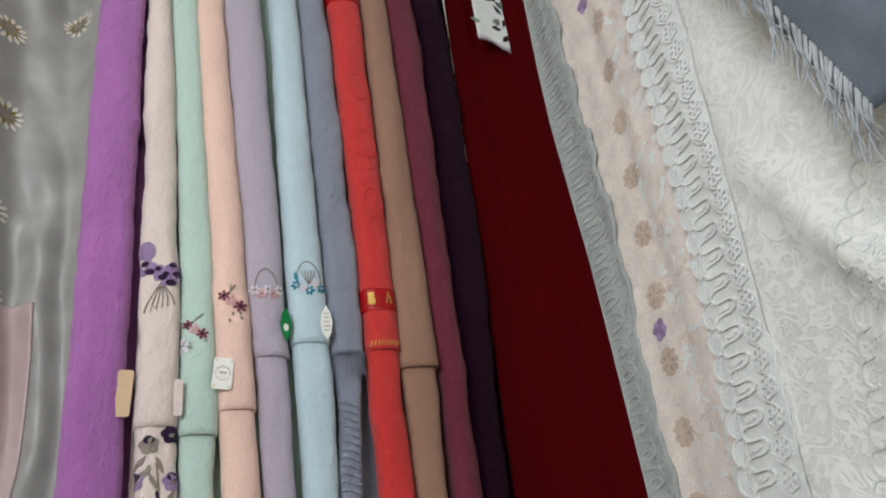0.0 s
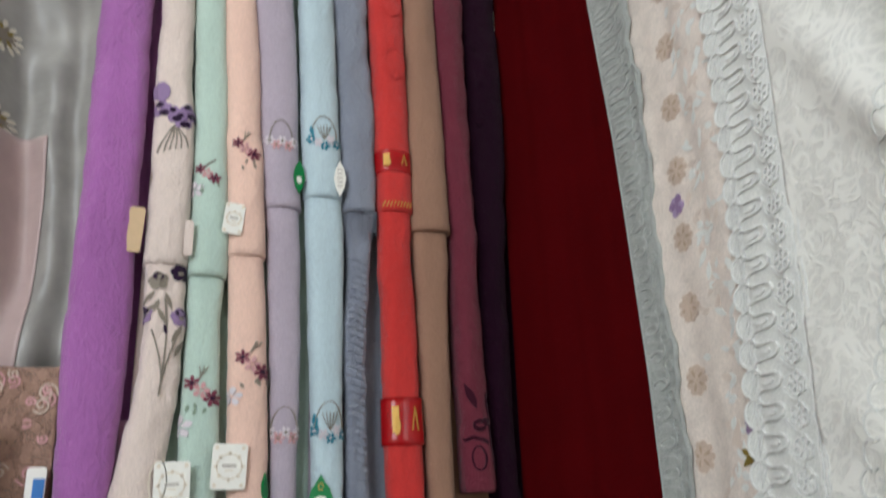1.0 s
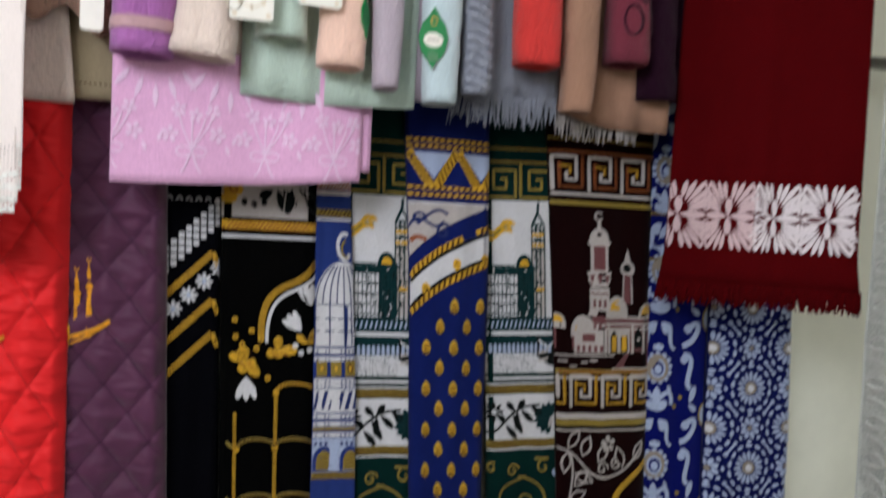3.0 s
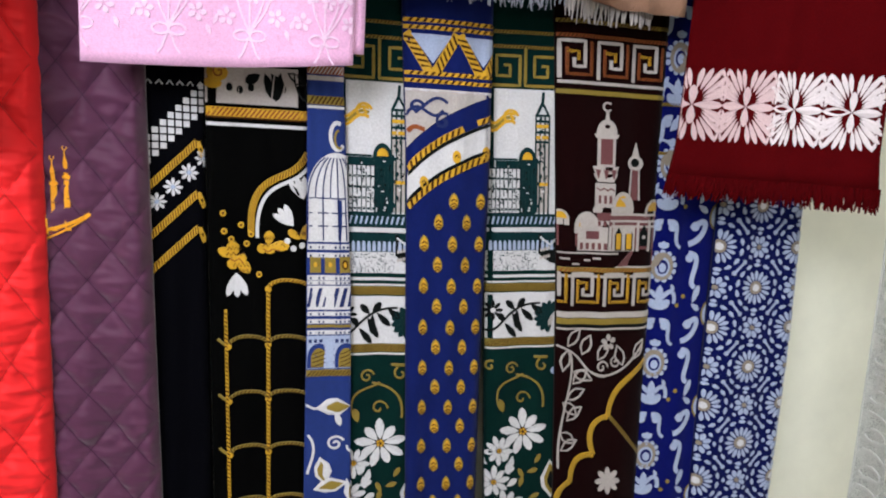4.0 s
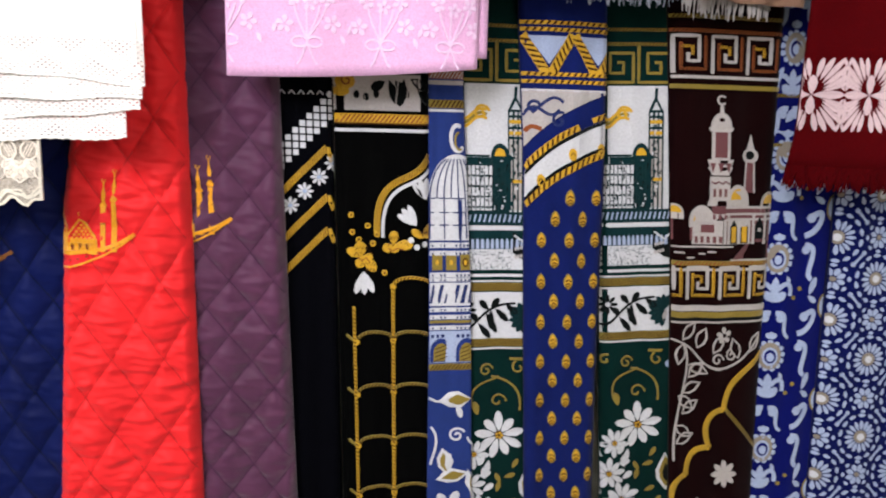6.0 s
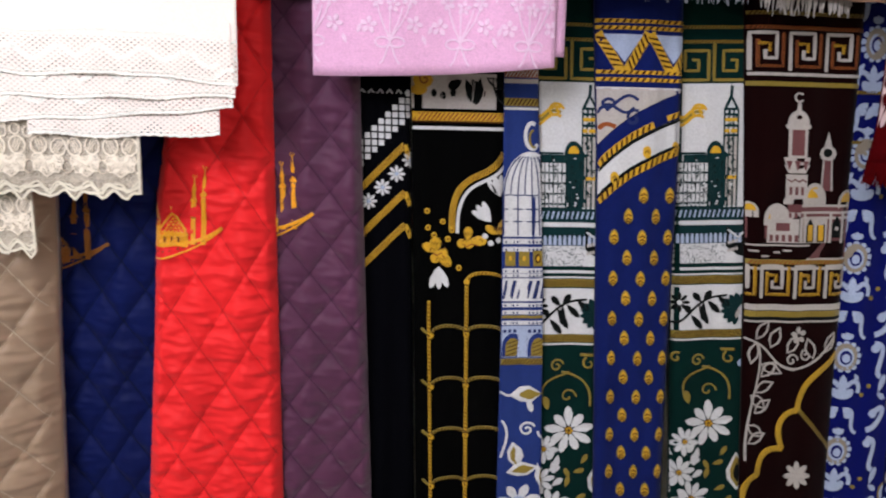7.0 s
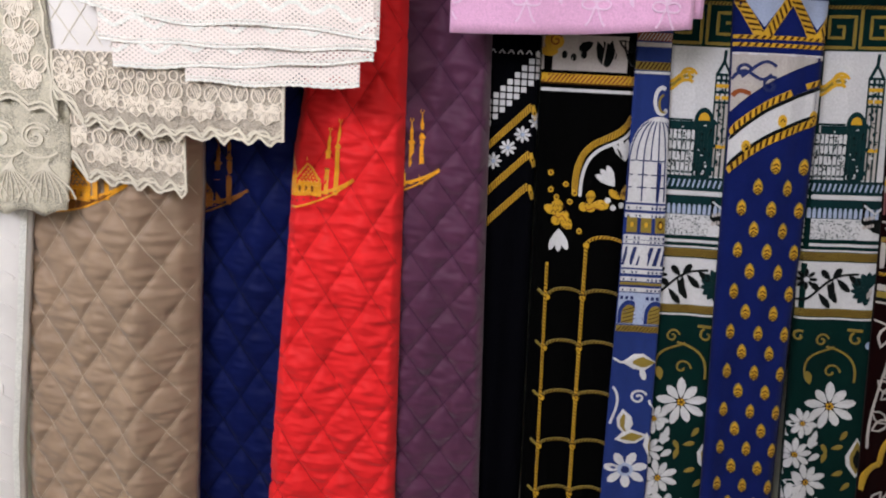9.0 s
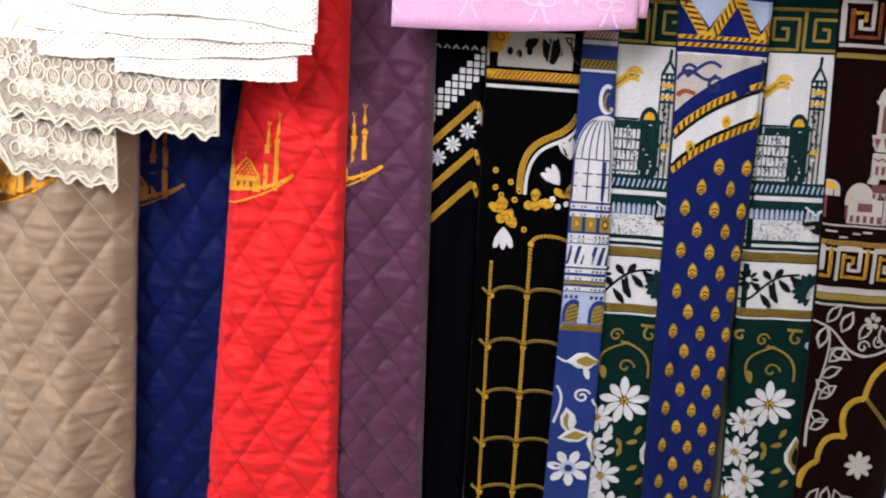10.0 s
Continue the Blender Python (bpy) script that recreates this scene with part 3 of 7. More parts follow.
# ---- prayer rugs ----
def rug_face(left, right, y, w, curl=0.008, wave=0.0025, seed=0.0, tilt=0.0):
    """f(a, z, lift): a runs 0..w between the leaning edges left(z) and right(z), which roll back."""
    def f(a, z, lift):
        u = a / w
        (xl,), (xr,) = along(left, z), along(right, z)
        e = max(0.0, abs(2 * u - 1) - 0.8) / 0.2
        y0 = y + tilt * (u - 0.5) + curl * e * e + wave * math.sin(u * 7 + z * 3.1 + seed) + 0.6 * wave * math.sin(u * 17 - z * 5.0 + seed * 2)
        return Vector((lerp(xl, xr, u), y0 - lift, z))
    return f


RUG_TOP, RUG_LOW = 1.632, 0.42
RUGS = "prayer rugs on the rail"


def rug(name, left, right, y, w, material, label, seed, na=18, nb=60, **kw):
    ob = thing(name, left[-1][1] + w / 2, y, RUG_LOW, label, "prayer rug", RUGS)
    f = rug_face(left, right, y, w, seed=seed, **kw)
    sheet("velvet_face", f, 0, w, RUG_TOP, RUG_LOW, na, nb, 0.006, material, ob)
    return ob, f


# black rug, folded narrow, with gold diagonals
ob, f = rug("prayer_rug", [(1.6, 0.045), (0.4, 0.06)], [(1.6, 0.128), (1.3, 0.134), (0.7, 0.15), (0.4, 0.155)], 1.690, 0.085, NAVY_BLACK,
            "black velvet prayer rug folded narrow, gold diagonals and white daisies", 0.3)
p = Pattern(ob, f, (0.001, 0.084))
for i in range(9):
    p.stroke(WHITE, [(0.006 + 0.0125 * i - 0.004, 1.316), (0.006 + 0.0125 * i, 1.321), (0.006 + 0.0125 * i + 0.004, 1.316)], 0.0018)
for k, z in enumerate((1.18, 1.114, 1.068)):
    p.rope([(0.0, z - 0.01), (0.076, z + 0.066)], 0.0085, GOLD, BROWN)
    p.stroke(GOLD, [(0.076, z + 0.066), (0.083, z + 0.046)], 0.006)
for i in range(8):
    for j in range(5 if i > 1 else 4):
        a, z = 0.012 + 0.0095 * i, 1.206 + 0.0096 * i + 0.0098 * (j + 1)
        if z < 1.216 + 0.0096 * i + 0.05 - 0.004 * j:
            p.rect(WHITE, a, z, a + 0.0072, z + 0.0075)
for i in range(5):
    p.flower(WHITE, PALE, 0.006 + 0.0195 * i, 1.147 + 0.0195 * i, 0.0105, 8)
p.finish()

# black rug with a gold arcade
ob, f = rug("prayer_rug", [(1.6, 0.128), (1.326, 0.134), (1.055, 0.142), (0.744, 0.150), (0.4, 0.158)], [(1.6, 0.262), (1.336, 0.266), (1.055, 0.273), (0.733, 0.279), (0.4, 0.284)],
            1.683, 0.133, BLACK, "black velvet prayer rug with gold arcade and tulips", 1.1)
p = Pattern(ob, f, (0.0005, 0.1325))
p.rect(CREAM, 0, 1.297, 0.133, 1.345)
p.rope([(0.001, 1.2865), (0.132, 1.2865)], 0.012, GOLD, RUST, 0.006)
p.stroke(BROWN, [(0.001, 1.2795), (0.132, 1.2795)], 0.0022, 0.0018)
p.stroke(WHITE, [(0.001, 1.2705), (0.132, 1.2705)], 0.0045)
p.dot(GOLD, 0.016, 1.335, 0.014, 0.011, 0.002)
p.dot(GOLD, 0.01, 1.322, 0.012, 0.007, 0.002)
p.stroke(RUST, spiral(0.018, 1.336, 0.009, 1.3, 0.5), 0.002, 0.0026)
for a, z in ((0.031, 1.318), (0.044, 1.315), (0.058, 1.319)):
    p.dot(BLACK_THREAD, a, z, 0.0042, 0.0055, 0.002)
for a, z, t, ln in ((0.075, 1.338, -1.2, 0.036), (0.083, 1.338, -0.9, 0.03), (0.096, 1.34, -1.75, 0.038), (0.112, 1.34, -1.1, 0.04), (0.104, 1.34, -0.5, 0.028), (0.07, 1.336, -2.6, 0.022)):
    p.petal(BLACK_THREAD, a, z, t, ln, 0.014, 0.002)
p.stroke(CREAM, [(0.088, 1.34), (0.084, 1.305)], 0.0014, 0.0026)
p.stroke(CREAM, [(0.103, 1.34), (0.098, 1.305)], 0.0014, 0.0026)
curve = bez((0.131, 1.238), (0.108, 1.188), (0.054, 1.222), (0.056, 1.13), 26)
p.rope(curve, 0.0085, GOLD, BROWN)
p.stroke(WHITE, [(a + 0.008, z - 0.0075) for a, z in curve], 0.0045)
for a, z, t in ((0.112, 1.14, 2.3), (0.126, 1.176, 1.9)):
    for d in (-0.35, 0.0, 0.35):
        p.petal(WHITE, a, z, t + d, 0.031, 0.01)
for a, z, t, ln in ((0.121, 1.122, 2.5, 0.02), (0.121, 1.122, 1.0, 0.024), (0.121, 1.124, 0.2, 0.016)):
    p.petal(GOLD, a, z, t, ln, 0.011)
for a, z in ((0.104, 1.119), (0.112, 1.109), (0.124, 1.113)):
    p.dot(WHITE, a, z, 0.0042)
for a, z in ((0.02, 1.155), (0.021, 1.131), (0.043, 1.139), (0.056, 1.127), (0.05, 1.114), (0.03, 1.12), (0.066, 1.072)):
    p.dot(GOLD, a, z, 0.0042)
    p.dot(BROWN, a, z, 0.0018, None, 0.002)
for a, z, t, ln, w in ((0.079, 1.112, 1.5, 0.02, 0.014), (0.079, 1.11, 3.4, 0.016, 0.014), (0.079, 1.11, 0.1, 0.028, 0.015), (0.08, 1.116, -1.5, 0.016, 0.016)):
    p.petal(GOLD, a, z, t, ln, w)
p.stroke(RUST, [(0.072, 1.107), (0.078, 1.103), (0.085, 1.107), (0.094, 1.105)], 0.0016, 0.002)
for t, ln, w in ((2.7, 0.026, 0.014), (1.9, 0.022, 0.018), (-0.9, 0.028, 0.016), (-2.0, 0.018, 0.016), (-0.2, 0.014, 0.012)):
    p.petal(GOLD, 0.036, 1.096, t, ln, w)
p.stroke(RUST, [(0.028, 1.094), (0.034, 1.09), (0.04, 1.094), (0.046, 1.086)], 0.0016, 0.002)
for d in (-0.4, 0.0, 0.4):
    p.petal(WHITE, 0.036, 1.074, -1.55 + d, 0.034, 0.011)
for a, z, half in ((0.034, 1.108, 0.009), (0.036, 1.1, 0.013), (0.042, 1.085, 0.01), (0.046, 1.077, 0.006), (0.08, 1.122, 0.006), (0.086, 1.113, 0.015), (0.124, 1.13, 0.008)):
    p.stroke(BROWN, [(a + half * (m - 4) / 4, z + (0.0025 if m % 2 else -0.0025)) for m in range(9)], 0.0012, 0.0024, "zigzag_stitch")
for k in range(9):
    z = 1.055 - 0.0793 * k
    cols = ((0.078, 0.134),) if k == 0 else ((0.024, 0.078), (0.078, 0.134))
    for a0, a1 in cols:
        c, r = (a0 + a1) / 2, (a1 - a0) / 2
        p.rope(arc(c, z - 0.004, r, 178, 2, 14, 0.014), 0.0044, OLD_GOLD if k else GOLD, BROWN, 0.0055)
    if k:
        p.stroke(OLD_GOLD, bez((0.024, z - 0.004), (0.018, z), (0.014, z + 0.004), (0.010, z + 0.008), 6), 0.0036)
        p.dot(GOLD, 0.024, z - 0.004, 0.0045)
    p.dot(GOLD, 0.078, z - 0.004, 0.0045)
p.rope([(0.021, 1.024), (0.024, 0.43)], 0.0042, GOLD, BROWN, 0.0058)
p.rope([(0.078, 1.052), (0.078, 0.43)], 0.0048, GOLD, BROWN, 0.0058)
p.finish()

# blue rug with a white dome
ob, f = rug("prayer_rug", [(1.6, 0.255), (1.3, 0.264), (1.0, 0.272), (0.73, 0.2755), (0.4, 0.28)], [(1.6, 0.305), (1.324, 0.312), (1.056, 0.332), (0.73, 0.344), (0.4, 0.35)],
            1.685, 0.0605, ROYAL, "blue prayer rug with a white ribbed dome and paisleys", 2.0, wave=0.001, curl=0.001)
p = Pattern(ob, f, (0.0005, 0.06))
W = 0.0605
p.rope([(0, 1.3475), (W, 1.3475)], 0.011, RUST, CREAM, 0.006)
p.stroke(CREAM, [(0, 1.337), (W, 1.337)], 0.006)
p.rope([(0, 1.3085), (W, 1.3085)], 0.011, OLD_GOLD, BROWN, 0.007)
p.stroke(WHITE, [(0, 1.2995), (W, 1.2995)], 0.0035)
p.stroke(WHITE, arc(0.0475, 1.262, 0.011, 60, 320, 16, 0.018), 0.0055)
p.stroke(OLD_GOLD, arc(0.05, 1.258, 0.007, 90, 300, 10, 0.012), 0.003, 0.0018)
# dome
p.begin("ribbed_dome")
cx, r = 0.045, 0.046
curve = arc(cx, 1.178, r, 180, 0, 24, 0.062)
p.between(WHITE, [(x, 1.176) for x, _ in curve], curve, 0.0014, "dome")
p.rect(WHITE, 0.001, 1.118, W - 0.001, 1.178, 0.0012, "drum")
for i in range(9):
    s = -0.95 + 0.24 * i
    p.stroke(INDIGO, [(cx + r * s * math.sqrt(max(0, 1 - t * t)) , 1.178 + 0.06 * t) for t in (0, 0.25, 0.45, 0.65, 0.8, 0.92)], 0.002, 0.0018)
    p.stroke(INDIGO, [(cx + r * s, 1.178), (cx + r * s, 1.12)], 0.0019, 0.0018)
for z in (1.178, 1.158, 1.14):
    p.stroke(INDIGO, [(0.003, z), (W - 0.003, z)], 0.0019, 0.0018)
p.end()
for z, h in ((1.111, 0.0075), (1.0995, 0.0065), (1.0675, 0.007), (1.0605, 0.005), (1.016, 0.006), (1.005, 0.006), (0.989, 0.006)):
    p.rect(WHITE, 0.001, z - h / 2, W - 0.001, z + h / 2)
    for i in range(13):
        p.rect(INDIGO, 0.004 + 0.0058 * i, z - h * 0.3, 0.0068 + 0.0058 * i, z + h * 0.15, 0.0018)
for i in range(4):
    a = 0.012 + 0.0205 * i
    p.rect(OLD_GOLD, a - 0.0075, 1.0745, a + 0.0075, 1.0975)
    p.dot(BROWN, a, 1.086, 0.0045, 0.007, 0.0018)
    p.dot(GOLD, a, 1.086, 0.0025, 0.004, 0.0022)
p.rect(WHITE, 0.001, 1.022, W - 0.001, 1.056)
for i in range(8):
    a = -0.002 + 0.0115 * i
    p.poly(INDIGO, [(a, 1.026), (a + 0.006, 1.026), (a + 0.012, 1.053), (a + 0.007, 1.053)], 0.0018)
p.stroke(OLD_GOLD, [(0, 0.998), (W, 0.998)], 0.004, 0.0016)
p.rect(PALE, 0.001, 0.936, W - 0.001, 0.984)
for i in range(11):
    p.rect(INDIGO, 0.003 + 0.0072 * i, 0.974, 0.0072 + 0.0072 * i, 0.979, 0.0018)
for a in (0.017, 0.054):
    p.poly(ROYAL, arc(a, 0.952, 0.0155, 0, 180, 12, 0.021) + [(a - 0.0155, 0.937), (a + 0.0155, 0.937)], 0.0018, "window")
    p.poly(OLD_GOLD, arc(a, 0.951, 0.0105, 0, 180, 10, 0.015) + [(a - 0.0105, 0.938), (a + 0.0105, 0.938)], 0.0022, "window")
    for i in range(4):
        p.stroke(BROWN, [(a - 0.009, 0.939 + 0.006 * i), (a + 0.009, 0.945 + 0.006 * i)], 0.0011, 0.0027)
for z in (0.942, 0.952, 0.962):
    p.rect(INDIGO, 0.0345, z, 0.0375, z + 0.005, 0.0018)
p.rope([(0, 0.929), (W, 0.929)], 0.0095, OLD_GOLD, BROWN, 0.005)


def paisley(a, z, turn, s, fill=OLD_GOLD):
    p.begin("paisley")
    p.leaf(WHITE, a, z, turn, 0.046 * s, 0.026 * s, 0.0014)
    p.leaf(fill, a + 0.007 * s * math.cos(turn), z + 0.007 * s * math.sin(turn), turn, 0.033 * s, 0.0165 * s, 0.002)
    p.end()


for base in (0.876, 0.62):
    paisley(0.014, base, 0.05, 1.15)
    p.stroke(WHITE, bez((0.0, base + 0.006), (0.006, base + 0.004), (0.01, base - 0.002), (0.016, base), 6), 0.003)
    p.petal(WHITE, 0.04, base - 0.004, -1.3, 0.024, 0.009)
    p.stroke(WHITE, bez((0.004, base - 0.04), (0.02, base - 0.06), (0.006, base - 0.085), (0.004, base - 0.1)), 0.0032)
    p.stroke(WHITE, spiral(0.04, base - 0.055, 0.012, 1.4, 0.4), 0.003)
    p.stroke(WHITE, spiral(0.066, base - 0.06, 0.011, 1.2, 3.0), 0.003)
    paisley(0.02, base - 0.075, -1.4, 1.0)
    paisley(0.012, base - 0.125, 0.2, 1.0)
    paisley(0.055, base - 0.11, -1.1, 1.35)
    p.flower(WHITE, ROYAL, 0.03, base - 0.175, 0.027, 7, 0.3)
    p.dot(PALE, 0.03, base - 0.175, 0.011, None, 0.0022)
    p.dot(INDIGO, 0.03, base - 0.175, 0.006, None, 0.0026)
    p.stroke(WHITE, bez((0.06, base - 0.15), (0.078, base - 0.17), (0.05, base - 0.2), (0.07, base - 0.22)), 0.0036)
p.finish()

# green rug with a mosque front, hung twice
ob, f = rug("prayer_rug", [(1.6, 0.292), (1.338, 0.302), (0.4, 0.342)], [(1.6, 0.437), (1.338, 0.447), (0.4, 0.487)], 1.694, 0.145, BOTTLE,
            "bottle green prayer rug with a white mosque panel and daisies", 2.7, wave=0.0018)
green_rug = ob
p = Pattern(ob, f, (0.0005, 0.1445))
W = 0.145
p.rope([(0, 1.4165), (W, 1.4165)], 0.0045, OLD_GOLD, BROWN, 0.005)
p.rope([(0, 1.3965), (W, 1.3965)], 0.0045, OLD_GOLD, BROWN, 0.005)
for i in range(3):
    p.stroke(OLD_GOLD, [(0.002 + 0.056 * i, 1.394), (0.002 + 0.056 * i, 1.343), (0.05 + 0.056 * i, 1.343), (0.05 + 0.056 * i, 1.384), (0.016 + 0.056 * i, 1.384), (0.016 + 0.056 * i, 1.356), (0.036 + 0.056 * i, 1.356), (0.036 + 0.056 * i, 1.371), (0.027 + 0.056 * i, 1.371)], 0.0042, 0.0014, "key_band")
p.rect(WHITE, 0, 1.062, W, 1.338, 0.001, "mosque_panel")
p.rect(WHITE, 0, 0.968, W, 1.036, 0.001, "vine_panel")
# cloud in gold
for k in range(3):
    p.stroke(GOLD if k != 1 else OLD_GOLD, bez((0.002, 1.296 - 0.005 * k), (0.018, 1.275 - 0.006 * k), (0.024, 1.312 - 0.004 * k), (0.044, 1.302 - 0.006 * k), 14), 0.0042, 0.0016)
p.stroke(GOLD, spiral(0.036, 1.298, 0.012, 1.2, 0.2), 0.0036, 0.002)
# tower at the side
p.rect(CREAM, 0.075, 1.16, 0.096, 1.27, 0.0016, "tower")
for z in (1.3, 1.292, 1.276, 1.262):
    p.rect(TEAL, 0.076, z, 0.094, z + 0.0035, 0.002)
for z in (1.284, 1.268, 1.2):
    p.rect(GOLD, 0.076, z, 0.094, z + 0.005, 0.0024)
for a in (0.0755, 0.082, 0.089, 0.0955):
    p.stroke(TEAL, [(a, 1.15), (a, 1.3)], 0.0022, 0.0022)
p.stroke(TEAL, [(0.0755, 1.3), (0.085, 1.32), (0.086, 1.335)], 0.004, 0.0022)
p.stroke(TEAL, [(0.0955, 1.3), (0.086, 1.318)], 0.003, 0.0022)
for k in range(9):
    p.dot(TEAL, 0.080 + 0.004 * (k % 3), 1.17 + 0.011 * k, 0.0022, 0.0034, 0.0026, 6)
# colonnade
p.rect(TEAL, 0.0, 1.158, 0.076, 1.236, 0.0014, "colonnade")
p.stroke(TEAL, [(0.0, 1.238), (0.048, 1.238)], 0.003, 0.002)
p.stroke(TEAL, [(0.0, 1.226), (0.048, 1.226)], 0.0022, 0.002)
for i in range(8):
    a = 0.003 + 0.0062 * i
    p.stroke(WHITE, [(a + 0.0032, 1.224), (a + 0.0032, 1.16)], 0.0045, 0.002)
    for k in range(8):
        p.rect(WHITE if k % 2 else TEAL, a + 0.0016, 1.163 + 0.0075 * k, a + 0.0048, 1.1665 + 0.0075 * k, 0.0024)
p.poly(TEAL, arc(0.063, 1.236, 0.0135, 0, 180, 10, 0.02), 0.002, "small_dome")
p.poly(GOLD, arc(0.063, 1.238, 0.008, 0, 180, 8, 0.011), 0.0025, "small_dome")
p.rect(TEAL, 0.05, 1.224, 0.077, 1.238, 0.002)
for a in (0.053, 0.0585, 0.063, 0.0675, 0.073):
    p.stroke(TEAL, [(a, 1.226), (a, 1.16)], 0.0036, 0.0024)
p.stroke(TEAL, [(0.0765, 1.24), (0.0765, 1.16)], 0.005, 0.0024)
rnd = random.Random(9)
for k in range(150):
    a, z = rnd.uniform(0.001, 0.094), rnd.uniform(1.16, 1.232)
    if a > 0.078:
        z += rnd.uniform(0, 0.07)
    w, h = rnd.choice(((0.0014, 0.006), (0.004, 0.0016), (0.0016, 0.0022), (0.0024, 0.0034)))
    p.rect((WHITE, TEAL, TEAL, BLACK_THREAD)[k % 4], a, z, a + w, z + h, 0.0027, "brickwork")
# terraces
p.rect(TEAL, 0.0, 1.138, W, 1.158, 0.0016, "terrace")
for i in range(20):
    p.stroke(PALE, [(0.003 + 0.0073 * i, 1.143), (0.006 + 0.0073 * i, 1.154)], 0.0024, 0.002)
p.rect(WHITE, 0.0, 1.132, W, 1.137, 0.0016, "terrace")
p.rect(TEAL, 0.0, 1.103, W, 1.131, 0.0016, "terrace")
for i in range(14):
    p.poly(PALE, arc(0.008 + 0.0073 * i, 1.112, 0.0024, 0, 180, 6, 0.007) + [(0.0056 + 0.0073 * i, 1.104), (0.0104 + 0.0073 * i, 1.104)], 0.002)
p.poly(BLACK_THREAD, [(0.082, 1.128), (0.118, 1.13), (0.118, 1.08), (0.1, 1.085), (0.082, 1.098)], 0.0022, "shadowed_wall")
p.stroke(WHITE, [(0.084, 1.124), (0.1, 1.112), (0.116, 1.126)], 0.0026, 0.0026)
for k in range(8):
    p.dot(CREAM, 0.086 + 0.004 * (k % 4), 1.092 + 0.008 * (k // 4) + 0.001 * k, 0.0018, 0.003, 0.0026, 6)
rnd = random.Random(5)
for k in range(230):
    a, z = rnd.uniform(0.002, 0.082), rnd.uniform(1.072, 1.1)
    t = rnd.uniform(0, 3.1)
    d = rnd.uniform(0.0012, 0.0028)
    p.poly(TEAL, [(a, z), (a + d * math.cos(t), z + d * math.sin(t)), (a + d * math.cos(t) - 0.001, z + d * math.sin(t) + 0.001), (a - 0.001, z + 0.001)], 0.0016, "speckle", False)
p.rect(BOTTLE, 0.0, 1.0665, W, 1.0725, 0.0016)
p.rect(BOTTLE, 0.0, 1.057, W, 1.0615, 0.0016)
for z in (1.047, 0.9615):
    p.rope([(0, z), (W, z)], 0.0115, OLD_GOLD, BROWN, 0.0042)
for z in (1.0375, 0.9525, 1.0555):
    p.stroke(WHITE, [(0, z), (W, z)], 0.0026)
# vine on white
p.flower(BLACK_THREAD, WHITE, 0.012, 1.012, 0.014, 8)
p.stroke(BLACK_THREAD, bez((0.0, 0.981), (0.028, 0.975), (0.026, 1.02), (0.086, 1.022)), 0.0034, 0.002)
for a, z, t, ln in ((0.03, 0.992, -0.9, 0.03), (0.03, 0.994, 2.2, 0.016), (0.042, 1.008, -1.1, 0.036), (0.05, 1.014, 0.9, 0.02), (0.046, 1.012, 2.3, 0.02), (0.056, 1.014, -0.8, 0.028), (0.072, 1.02, -0.7, 0.022), (0.05, 1.012, -1.6, 0.03)):
    p.petal(BLACK_THREAD, a, z, t, ln, 0.0105, 0.002)
for k in range(9):
    p.petal(TEAL, 0.102, 1.0, 1.2 + 0.42 * k, 0.026, 0.0105, 0.002)
p.leaf(CREAM, 0.1, 0.985, 1.2, 0.018, 0.008, 0.0026)
